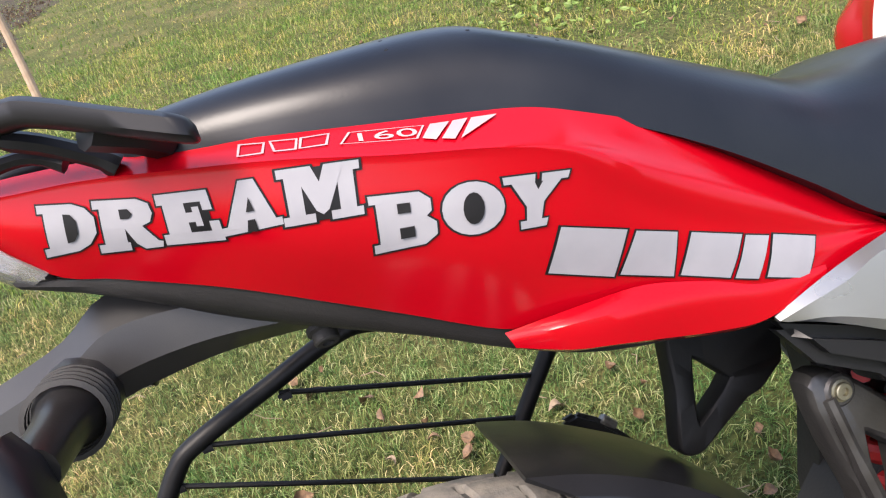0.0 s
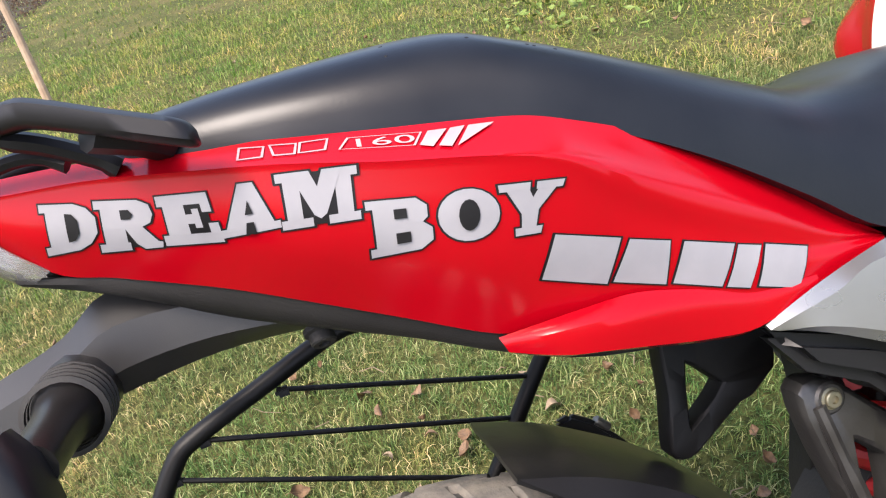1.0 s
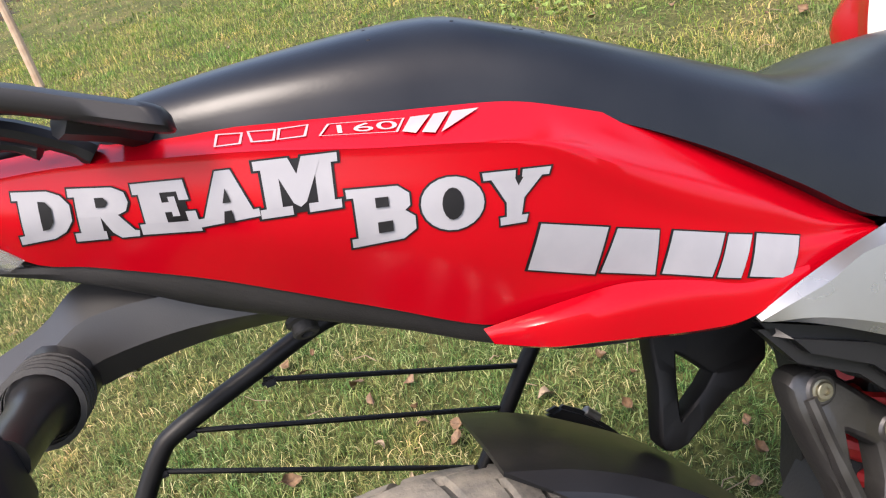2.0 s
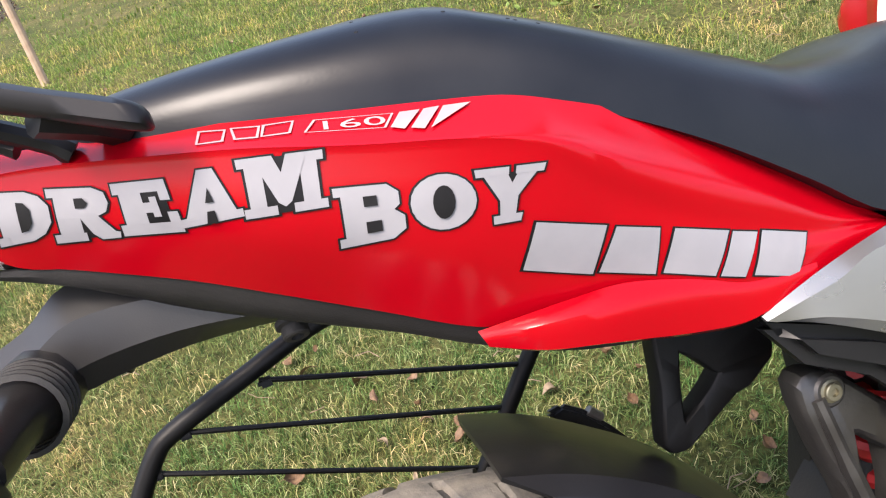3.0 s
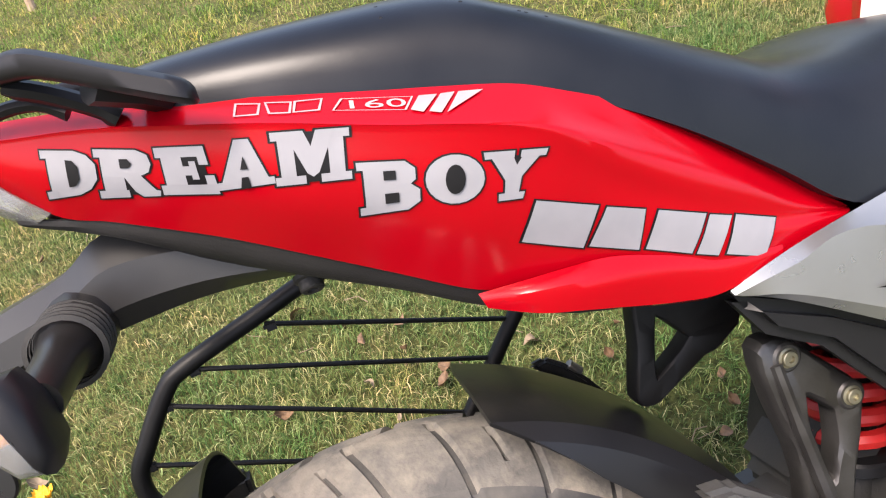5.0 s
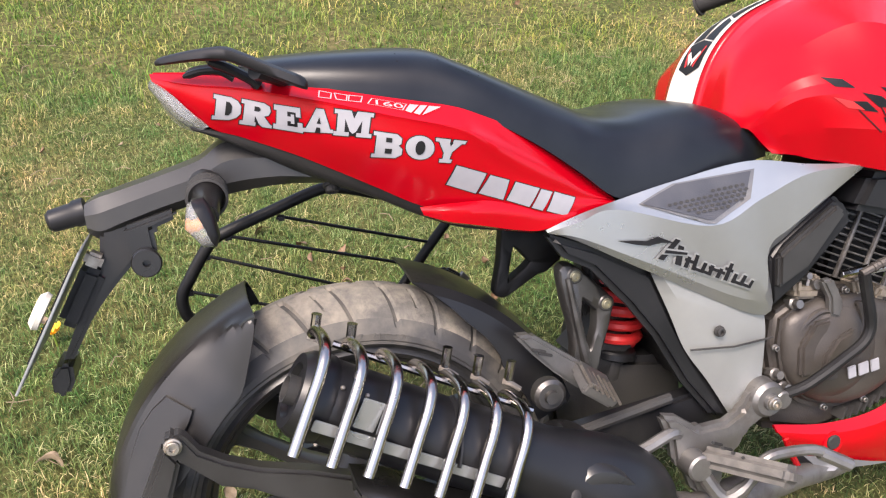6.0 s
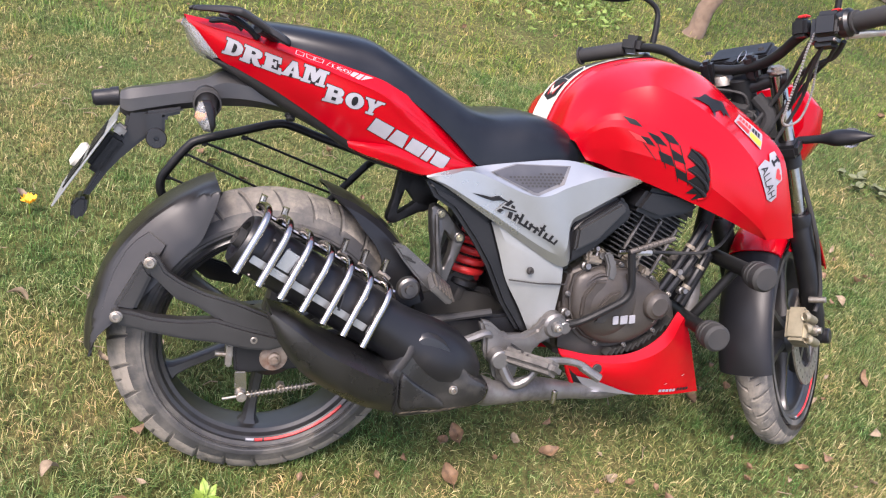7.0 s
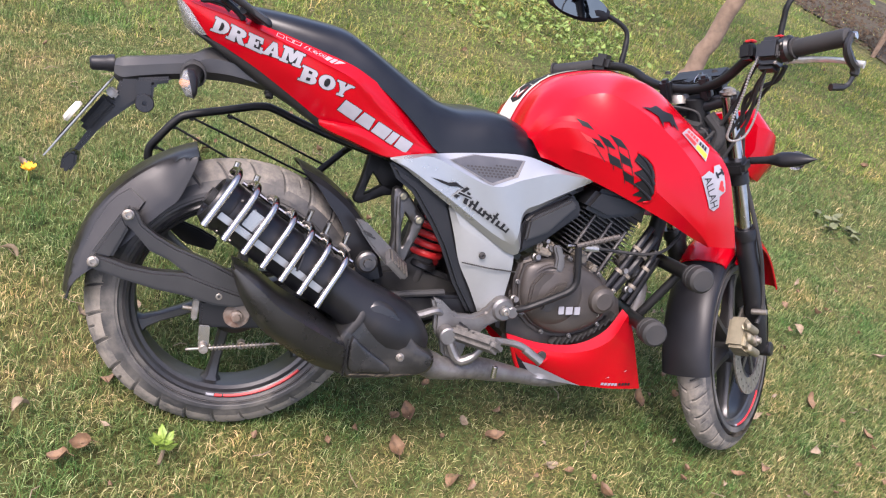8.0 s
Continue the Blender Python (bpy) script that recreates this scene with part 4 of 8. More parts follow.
frame_parts = part("rear_frame", plate([(-0.165, 0.888), (0.10, 0.835), (0.25, 0.765), (0.33, 0.705), (0.60, 0.70), (0.62, 0.66), (0.28, 0.665), (0.18, 0.70), (0.1, 0.722), (-0.10, 0.815), (-0.15, 0.845)], -0.038, 0.038, 0.008), DARK, bike, "black rear frame core")
part("frame_rail", plate([(0.06, 0.835), (0.25, 0.755), (0.33, 0.70), (0.60, 0.70), (0.62, 0.66), (0.28, 0.665), (0.18, 0.70), (0.1, 0.735)], -0.10, 0.10, 0.008), DARK, frame_parts)
STRIP = [
    [(-0.154, -0.059, 0.847), (-0.097, -0.067, 0.829), (-0.04, -0.088, 0.804), (0.006, -0.104, 0.78), (0.053, -0.115, 0.754), (0.1, -0.124, 0.728), (0.15, -0.128, 0.705), (0.245, -0.128, 0.68)],
    [(-0.152, -0.055, 0.842), (-0.1, -0.061, 0.819), (-0.045, -0.077, 0.789), (0.011, -0.095, 0.761), (0.059, -0.105, 0.737), (0.104, -0.114, 0.713), (0.16, -0.122, 0.69), (0.25, -0.122, 0.672)],
    [(-0.142, -0.026, 0.838), (-0.097, -0.032, 0.811), (-0.045, -0.045, 0.78), (0.013, -0.061, 0.753), (0.061, -0.075, 0.732), (0.105, -0.085, 0.708), (0.16, -0.1, 0.686), (0.25, -0.1, 0.668)],
]
bm = sheet(STRIP, 0.003, 4, 2)
part("lower_tail_trim", mirrored(bm), GRAIN, bike)
part("lower_tail_trim", bm, GRAIN, bike, "grained black plastic under the tail panel")

# tail lamp
LAMP = [
    [(-0.19, -0.045, 0.904), (-0.169, -0.059, 0.886), (-0.149, -0.065, 0.863), (-0.133, -0.065, 0.845)],
    [(-0.194, -0.036, 0.895), (-0.176, -0.054, 0.872), (-0.162, -0.06, 0.855), (-0.145, -0.058, 0.841)],
    [(-0.192, -0.004, 0.89), (-0.179, -0.017, 0.862), (-0.166, -0.023, 0.846), (-0.152, -0.029, 0.838)],
]
LAMP_BACK = surface("lamp_reflector", (0.34, 0.34, 0.35), (0.2, 0.2, 0.21), 0.1, 0.2, metal=1.0, scale=90, bump=0.7, bump_scale=130)
lamp = part("tail_lamp", sheet([[Vector(p) + Vector((0.012, 0.008, 0.004)) for p in r] for r in LAMP], 0.002, 4, 2), LAMP_BACK, bike, "clear tail lamp with a bright reflector")
for s in (1, -1):
    bm = sheet(LAMP, 0.0025, 5, 3)
    part("lamp_lens", bm if s > 0 else mirrored(bm), RIBBED, lamp, "clear ribbed lens")

# grab rails: an angular blade on a stub and a bracket
for s in (-1, 1):
    rings = []
    for x, y, z, tall, wide in ((-0.180, 0.076, 0.9225, 0.0030, 0.004), (-0.172, 0.080, 0.9245, 0.0062, 0.007), (-0.140, 0.098, 0.9275, 0.0085, 0.010), (-0.108, 0.116, 0.9275, 0.0105, 0.012), (-0.092, 0.124, 0.9225, 0.0110, 0.012), (-0.060, 0.138, 0.9060, 0.0105, 0.012), (-0.034, 0.147, 0.8930, 0.0105, 0.011), (-0.024, 0.148, 0.8880, 0.0090, 0.009), (-0.021, 0.147, 0.8860, 0.0050, 0.005)):
        rings.append([(x + dx * 0.3, (y + wide * b) * s, z + tall * 0.74 * a) for a, b, dx in ((1, -0.55, 0), (1, 0.35, 0), (0.55, 0.95, 0), (-0.55, 1.0, 0), (-1, 0.5, 0), (-1, -0.6, 0), (-0.3, -1, 0), (0.5, -1, 0))])
    bm = bmesh.new()
    skin(bm, [list(r) for r in zip(*[spline(r, 3) for r in zip(*rings)])])
    rail = part("grab_rail", bm, GLOSS, bike, "black moulded grab rail", sharp=58)
    part("rail_foot", tube(spline([(-0.152, 0.074 * s, 0.905), (-0.132, 0.082 * s, 0.9095), (-0.112, 0.088 * s, 0.908), (-0.096, 0.090 * s, 0.899)], 3), [0.002] + [0.0045] * 7 + [0.005, 0.006], 8), GLOSS, rail)
    part("rail_foot", tube(spline([(-0.122, 0.102 * s, 0.920), (-0.102, 0.100 * s, 0.911), (-0.080, 0.096 * s, 0.897), (-0.070, 0.094 * s, 0.888)], 3), [0.004] + [0.006] * 7 + [0.007, 0.007], 8), GLOSS, rail)
    part("rail_foot", tube([(-0.075, 0.128 * s, 0.905), (-0.055, 0.115 * s, 0.898), (-0.045, 0.095 * s, 0.893)], 0.009, 8, flat=1.4), GLOSS, rail)

# tail tidy, plate and rear signals
rings = []
for x, top, low, w in ((0.06, 0.775, 0.745, 0.07), (0.00, 0.795, 0.757, 0.066), (-0.06, 0.815, 0.762, 0.058), (-0.115, 0.822, 0.758, 0.050), (-0.15, 0.803, 0.752, 0.046), (-0.20, 0.789, 0.742, 0.042), (-0.25, 0.777, 0.728, 0.038), (-0.276, 0.771, 0.720, 0.034), (-0.292, 0.764, 0.729, 0.028)):
    m = (top + low) / 2
    rings.append([(x, -w * 0.62, top), (x, -w, m + (top - m) * 0.35), (x, -w, m - (m - low) * 0.5), (x, -w * 0.7, low), (x, w * 0.7, low), (x, w, m - (m - low) * 0.5), (x, w, m + (top - m) * 0.35), (x, w * 0.62, top)])
bm = bmesh.new()
skin(bm, [list(r) for r in zip(*[spline(r, 4) for r in zip(*rings)])])
tidy = part("plate_carrier", bm, CARRIER, bike, "matt black rear mudguard and plate carrier", sharp=36)
part("carrier_arm", plate([(-0.249, 0.742), (-0.222, 0.738), (-0.222, 0.708), (-0.244, 0.689), (-0.267, 0.667), (-0.290, 0.643), (-0.309, 0.620), (-0.340, 0.571), (-0.351, 0.572), (-0.333, 0.607), (-0.312, 0.643), (-0.287, 0.686), (-0.278, 0.735)], -0.032, 0.032, 0.006), BLACK, tidy)
bolt((0.004, -0.055, 0.757), 0.011, tidy, DARK, (0, -0.5, -0.87), 0.012)
foot = part("carrier_foot", plate([(-0.368, 0.558), (-0.355, 0.573), (-0.340, 0.571), (-0.341, 0.547), (-0.351, 0.530), (-0.366, 0.531)], -0.034, 0.034, 0.005), BLACK, tidy)
part("foot_reflector", box((-0.3665, 0, 0.545), (0.004, 0.05, 0.022), 0.001, turn(0, 4, 0)), GLOSS, foot)
part("reflector_arm", plate([(-0.250, 0.737), (-0.186, 0.752), (-0.186, 0.740), (-0.216, 0.730), (-0.215, 0.706), (-0.218, 0.690), (-0.244, 0.690), (-0.247, 0.712)], -0.057, -0.037, 0.005), BLACK, tidy)
part("reflector_boss", lathe([(0, 0), (0.0165, 0), (0.018, 0.003), (0.018, 0.009), (0.0165, 0.011), (0.0045, 0.011), (0.004, 0.004), (0, 0.004)], (-0.229, -0.054, 0.692), (0, -1, 0), 28), BLACK, tidy, "round black boss with a hole")
part("plate_light", lathe([(0, 0), (0.011, 0.0), (0.014, 0.004), (0.015, 0.03), (0.017, 0.034), (0.017, 0.046), (0, 0.046)], (-0.338, 0, 0.746), (1, 0, 0.18), 20), GLOSS, tidy, "glossy black plate light")
d, nrm = Vector((-0.097, 0, -0.156)).normalized(), Vector((-0.156, 0, 0.097)).normalized()
tilt = Matrix((nrm, (0, 1, 0), -d)).transposed()
number = part("number_plate", box((-0.343, 0, 0.646), (0.003, 0.20, 0.185), 0.001, tilt), SILVER_DARK, tidy, "pale number plate with dark bars")
for k in range(4):
    for row in (-0.035, 0.035):
        part("bar", box(Vector((-0.343, -0.066 + 0.044 * k, 0.646)) + nrm * 0.003 + d * row, (0.002, 0.026, 0.05), 0.0005, tilt), INK, number)
part("seal", lathe([(0, 0), (0.022, 0), (0.024, 0.006), (0.018, 0.012), (0, 0.013)], Vector((-0.347, -0.07, 0.652)) + nrm * 0.002, nrm, 16), CREAM, number, "pale plastic blob on the plate")
part("plate_bracket", box((-0.312, -0.015, 0.655), (0.03, 0.06, 0.08), 0.008, tilt), DARK, tidy)
part("plate_clip", box((-0.290, -0.035, 0.700), (0.022, 0.02, 0.018), 0.004, tilt), STEEL, tidy)
for s in (-1, 1):
    signal = part("rear_indicator", tube(spline([(-0.146, 0.035 * s, 0.770), (-0.147, 0.075 * s, 0.766), (-0.148, 0.115 * s, 0.762), (-0.149, 0.160 * s, 0.757)], 3), [0.024, 0.024, 0.0235, 0.022, 0.018, 0.0155, 0.0145, 0.014, 0.014, 0.013], 14), BLACK, bike, "black stalked indicator with a clear lens")
    for k in range(5):
        part("rib", lathe([(0.0215, 0), (0.0248, 0.001), (0.0248, 0.003), (0.0215, 0.004)], (-0.1468 - 0.0002 * k, (0.058 + 0.0068 * k) * s, 0.7672 - 0.0007 * k), (-0.02, s, -0.10), 24, True), DARK, signal)
    for name, mat, label, line in (("indicator_lens", LENS, "clear lens", ((-0.168, 0.775), (-0.162, 0.778), (-0.152, 0.754), (-0.145, 0.727), (-0.158, 0.729), (-0.174, 0.752))), ("indicator_shell", GLOSS, "glossy black shell", ((-0.163, 0.780), (-0.150, 0.781), (-0.141, 0.765), (-0.138, 0.738), (-0.1435, 0.726), (-0.146, 0.728), (-0.1535, 0.754)))):
        rings = []
        for k, (y, size) in enumerate(((-0.150, 0.55), (-0.153, 0.8), (-0.160, 0.96), (-0.172, 1.0), (-0.186, 0.96), (-0.195, 0.82), (-0.1985, 0.62), (-0.1990, 0.2))):
            cx, cz = -0.153, 0.753
            rings.append([(cx + (x - cx) * (size if abs(x - cx) > 0.002 else 1), y * -s, cz + (z - cz) * size) for x, z in line])
        bm = bmesh.new()
        skin(bm, rings)
        part(name, bm, mat, signal, label, 62)
    part("reflector", box((-0.153, 0.174 * s, 0.753), (0.002, 0.030, 0.030), 0.001, turn(0, -8, 0)), GREYMETAL, signal)
    part("bulb", lathe([(0, 0), (0.005, 0.002), (0.006, 0.005), (0.005, 0.011), (0, 0.014)], (-0.154, 0.174 * s, 0.753), (-1, 0, 0), 12), AMBER, signal, "amber bulb")

# hugger over the tyre and the rear mudguard
def hugger_section(a):
    k = (75 - a) / 60
    low = 0.296 - 0.03 * min(k * 1.6, 1)
    return [(0.088, low), (0.086, 0.316), (0.078, 0.325), (0.03, 0.334), (-0.03, 0.334), (-0.072, 0.327), (-0.083, 0.316), (-0.087, (low + 0.316) / 2), (-0.088, low)]


rows = []
for a in (74, 66, 58, 50, 42, 34, 26, 18):
    k = max((a - 40) / 34, 0)
    rows.append([AXLE_R + Vector((math.cos(radians(b)) * r, y, math.sin(radians(b)) * r)) for y, r, b in ((y, r, a - 15 * k * max(0.328 - r, 0) / 0.03) for y, r in hugger_section(a))])
hugger = part("hugger", sheet(list(zip(*rows)), 0.0035, 3, 1, (0, 0, 1)), SATIN, bike, "satin black hugger over the rear tyre", sharp=14)


def guard_section(a):
    keys = [(110, 0.333), (113, 0.308), (117, 0.285), (124, 0.258), (135, 0.250), (147, 0.252), (157, 0.262), (167, 0.285), (175, 0.315), (183, 0.333)]
    low = next(r0 + (r1 - r0) * (a - a0) / (a1 - a0) for (a0, r0), (a1, r1) in zip(keys, keys[1:]) if a0 <= a <= a1)
    return [(0.088, 0.29), (0.084, 0.322), (0.05, 0.338), (0, 0.342), (-0.045, 0.340), (-0.066, 0.333), (-0.082, min(low + 0.050, 0.328)), (-0.093, min(low + 0.022, 0.327)), (-0.098, low)]


bm = arc_shell(AXLE_R, (110.5, 113, 117, 124, 131, 138, 147, 157, 167, 175, 182), guard_section, out=(-1, 0, 1))
guard_tree = BVHTree.FromBMesh(bm)
guard = part("rear_mudguard", bm, BLACK, bike, "dusty black mudguard hugging the rear tyre", sharp=16)


def moulded(name, line, tree, mat, parent, lift, deep, label="", step=0.012):
    """A raised moulding over an outline in x and z, lying on a panel, with side walls that reach down into it."""
    bm = bmesh.new()
    bm.faces.new([bm.verts.new((x, 0, z)) for x, z in line])
    for k, n in ((0, (1, 0, 0)), (1, (0, 0, 1))):
        at = min(q[k] for q in line) + step
        while at < max(q[k] for q in line):
            bmesh.ops.bisect_plane(bm, geom=bm.verts[:] + bm.edges[:] + bm.faces[:], plane_co=(at, 0, 0) if k == 0 else (0, 0, at), plane_no=n)
            at += step
    rim = [e for e in bm.edges if len(e.link_faces) == 1]
    for v in bm.verts:
        hit = tree.ray_cast(Vector((v.co.x, -0.6, v.co.z)), Vector((0, 1, 0)))[0]
        if hit is None:
            hit = tree.find_nearest(Vector((v.co.x, -0.12, v.co.z)))[0]
        v.co.y = hit.y - lift
    walls = bmesh.ops.extrude_edge_only(bm, edges=rim)["geom"]
    low = [g for g in walls if isinstance(g, bmesh.types.BMVert)]
    bmesh.ops.translate(bm, verts=low, vec=(0, deep, 0))
    return part(name, bm, mat, parent, label, 30)


moulded("guard_panel", [(-0.234, 0.524), (-0.206, 0.505), (-0.212, 0.492), (-0.226, 0.472), (-0.262, 0.428), (-0.280, 0.396), (-0.288, 0.368), (-0.296, 0.357), (-0.308, 0.380), (-0.302, 0.410), (-0.289, 0.450), (-0.272, 0.486), (-0.254, 0.508)], guard_tree, BLACK, guard, 0.007, 0.014, "raised black side panel of the mudguard")
UPPER_ARM = [(-0.242, 0.487), (-0.237, 0.498), (-0.227, 0.499), (-0.216, 0.490), (-0.203, 0.468), (-0.174, 0.448), (-0.134, 0.429), (-0.073, 0.410), (-0.020, 0.388), (0.020, 0.362), (0.026, 0.332), (-0.060, 0.344), (-0.112, 0.379), (-0.147, 0.402), (-0.184, 0.416), (-0.200, 0.432), (-0.221, 0.454), (-0.232, 0.462)]
LOWER_ARM = [(-0.295, 0.387), (-0.292, 0.376), (-0.280, 0.369), (-0.233, 0.356), (-0.167, 0.341), (-0.105, 0.333), (-0.052, 0.320), (-0.010, 0.318), (0.022, 0.328), (0.010, 0.346), (-0.060, 0.364), (-0.112, 0.380), (-0.172, 0.378), (-0.221, 0.383), (-0.255, 0.393), (-0.286, 0.398)]
arms = part("mudguard_bracket", plate(UPPER_ARM, -0.136, -0.108, 0.008, 2), CARRIER, bike, "black cast arms carrying the mudguard", sharp=50)
part("lower_arm", plate(LOWER_ARM, -0.143, -0.112, 0.008, 2), CARRIER, arms, sharp=50)
part("arm_link", plate([(-0.243, 0.485), (-0.226, 0.458), (-0.252, 0.390), (-0.290, 0.395)], -0.131, -0.106, 0.006, 2), CARRIER, arms)
bolt((-0.231, -0.139, 0.485), 0.011, arms)
bolt((-0.283, -0.147, 0.387), 0.011, arms)
bolt((-0.042, -0.136, 0.340), 0.009, arms)

# swing arm, axle and brake
swing = part("swing_arm", plate([(-0.078, 0.322), (0.06, 0.335), (0.30, 0.375), (0.54, 0.395), (0.56, 0.36), (0.54, 0.335), (0.30, 0.315), (0.06, 0.272), (-0.070, 0.262)], -0.122, -0.088, 0.006), SATIN, bike, "black steel swing arm")
part("swing_arm_left", plate([(-0.078, 0.322), (0.06, 0.335), (0.54, 0.395), (0.56, 0.36), (0.54, 0.335), (0.06, 0.272), (-0.070, 0.262)], 0.088, 0.122, 0.006), SATIN, swing)
part("axle_nut", lathe([(0, -0.004), (0.0195, -0.004), (0.0195, 0.0), (0.0125, 0.001), (0.0118, 0.012), (0.0075, 0.013), (0.0065, 0.02), (0, 0.02)], (0.0, -0.122, 0.297), (0, -1, 0), 6 * 3), RUST, swing, "rusty axle nut")
part("axle_washer", lathe([(0, 0), (0.026, 0), (0.027, 0.002), (0.026, 0.004), (0, 0.004)], (0.0, -0.122, 0.297), (0, -1, 0), 24), RUST, swing)
part("axle", rod((0, -0.12, 0.303), (0, 0.12, 0.303), 0.012), STEEL, swing)
part("adjuster", box((-0.083, -0.108, 0.300), (0.012, 0.03, 0.045), 0.003), STEEL, swing)
part("adjuster_bolt", rod((-0.108, -0.108, 0.300), (-0.07, -0.108, 0.296), 0.005), STEEL, swing)
arm = part("brake_arm", plate([(-0.072, 0.272), (-0.050, 0.272), (-0.046, 0.222), (-0.056, 0.212), (-0.068, 0.220)], -0.132, -0.124, 0.002), CHROME, swing, "plated brake arm")
part("pivot", rod((-0.057, -0.145, 0.224), (-0.057, -0.118, 0.224), 0.010), STEEL, arm)
part("brake_rod", rod((-0.092, -0.135, 0.218), (0.30, -0.125, 0.275), 0.003), STEEL, arm)
turns = [(-0.045 + 0.0011 * k, -0.134 + 0.006 * math.sin(k * 0.9), 0.2252 + 0.00016 * k + 0.006 * math.cos(k * 0.9)) for k in range(105)]
part("return_spring", tube(turns, 0.0013, 5), STEEL, arm, "thin coil spring on the brake rod")
part("nut", rod((0.02, -0.128, 0.232), (0.02, -0.105, 0.232), 0.009, 6), STEEL, arm)
part("brake_drum", lathe([(0, 0), (0.054, 0), (0.058, 0.006), (0.058, 0.03), (0.045, 0.04), (0, 0.04)], (0, -0.06, 0.303), (0, -1, 0), 40), SATIN, rear_wheel)
part("chain_guard", plate([(-0.157, 0.416), (-0.127, 0.433), (-0.085, 0.420), (-0.041, 0.400), (-0.049, 0.370), (-0.113, 0.381)], 0.092, 0.108, 0.004), SATIN, swing, "black chain guard behind the wheel")
# rim stripe and its marks on the rear and front wheels
for m, c, bars in ((ID, AXLE_R, 1), (STEER, AXLE_F, 1)):
    w = rear_wheel if m is ID else front_wheel
    h = -(0.063 if m is ID else 0.045) * 0.8 - 0.0046
    for a0, a1, mat in ((272, 318, SPRING), (262, 266.5, WHITE), (267, 271, SPRING)):
        rows = [[c + Vector((math.cos(radians(a0 + (a1 - a0) * k / 10)) * r, h + yy, math.sin(radians(a0 + (a1 - a0) * k / 10)) * r)) for k in range(11)] for r, yy in ((0.2236, 0.0014), (0.2200, -0.0012), (0.2164, 0.0014))]
        part("rim_stripe", moved(sheet(rows, 0.0006, 2), m), mat, w)

# guard rack on the far side
RACK_Y = 0.20
rack = part("guard_rack", tube(spline([(0.27, 0.10, 0.655), (0.20, 0.17, 0.665), (0.112, RACK_Y, 0.686), (0.06, RACK_Y, 0.702), (0.02, RACK_Y, 0.706), (-0.06, RACK_Y, 0.682), (-0.138, RACK_Y, 0.657), (-0.163, RACK_Y, 0.640), (-0.196, RACK_Y, 0.595), (-0.213, RACK_Y, 0.565), (-0.208, RACK_Y, 0.532), (-0.18, RACK_Y, 0.512), (-0.10, RACK_Y, 0.500), (0.02, RACK_Y, 0.485)], 5), 0.0095, 12), TUBE, bike, "black tubular guard rack with thin rods")
part("rack_strut", tube([(0.245, 0.17, 0.655), (0.231, RACK_Y, 0.632), (0.184, RACK_Y, 0.580), (0.10, RACK_Y, 0.482)], 0.0085, 12), TUBE, rack)
for a, b in (((-0.052, 0.673), (0.192, 0.592)), ((-0.136, 0.654), (0.166, 0.556)), ((-0.172, 0.628), (0.12, 0.508)), ((-0.206, 0.575), (0.08, 0.470))):
    r = part("rack_rod", rod((a[0], RACK_Y, a[1]), (b[0], RACK_Y, b[1]), 0.0028, 8), TUBE, rack)
    part("weld", box((a[0] + 0.006, RACK_Y, a[1] - 0.004), (0.016, 0.008, 0.010), 0.003), TUBE, r)

part("rack_clamp", box((-0.128, 0.185, 0.522), (0.030, 0.030, 0.034), 0.005), DARK, rack)
part("rack_stay", tube([(-0.125, 0.185, 0.515), (-0.09, 0.150, 0.500), (-0.06, 0.110, 0.470)], 0.010, 8), STEEL, rack, "rusty stay of the rack")

# struts, peg hanger and shock absorber
LUG_STEEL = surface("brassy_steel", (0.33, 0.31, 0.22), (0.24, 0.22, 0.155), 0.35, 0.5, metal=0.8, scale=60)
STRUT = [(0.246, 0.664), (0.345, 0.640), (0.335, 0.592), (0.310, 0.576), (0.297, 0.574), (0.245, 0.547), (0.232, 0.549), (0.227, 0.558), (0.238, 0.602)]
STRUT_HOLE = [(0.261, 0.622), (0.272, 0.612), (0.285, 0.596), (0.276, 0.588), (0.249, 0.570)]
strut = part("frame_strut", ring_plate(STRUT, STRUT_HOLE, 0.010, -0.010, 0.004, 64), TUBE, bike, "black frame struts behind the seat")
part("battery_box", box((0.40, 0.03, 0.43), (0.07, 0.10, 0.10), 0.015, turn(0, 48, 0)), DARK, strut)
hanger = part("peg_hanger", ring_plate([(0.290, 0.604), (0.296, 0.611), (0.308, 0.612), (0.323, 0.603), (0.366, 0.558), (0.374, 0.545), (0.366, 0.511), (0.352, 0.472), (0.345, 0.446), (0.326, 0.432), (0.310, 0.444), (0.306, 0.463), (0.309, 0.490), (0.306, 0.520), (0.297, 0.557)], [(0.325, 0.558), (0.345, 0.537), (0.343, 0.511), (0.334, 0.480), (0.327, 0.504), (0.324, 0.535)], -0.078, -0.098, 0.006, 84), HANGER, bike, "grey cast hanger for the passenger footrest")
part("hanger_rib", tube(spline([(0.304, -0.098, 0.592), (0.310, -0.100, 0.550), (0.318, -0.101, 0.505), (0.326, -0.101, 0.462)], 4), [0.005] * 5 + [0.0065] * 8, 8), HANGER, hanger)
for x, z in ((0.314, 0.594), (0.360, 0.546)):
    part("hanger_eye", lathe([(0, 0), (0.011, 0), (0.012, 0.003), (0.012, 0.010), (0.010, 0.0115), (0, 0.0115)], (x, -0.088, z), (0, -1, 0), 20), HANGER, hanger)
bolt((0.314, -0.0985, 0.594), 0.008, hanger, LUG_STEEL, depth=0.005)
bolt((0.360, -0.0985, 0.546), 0.008, hanger, LUG_STEEL, depth=0.005)
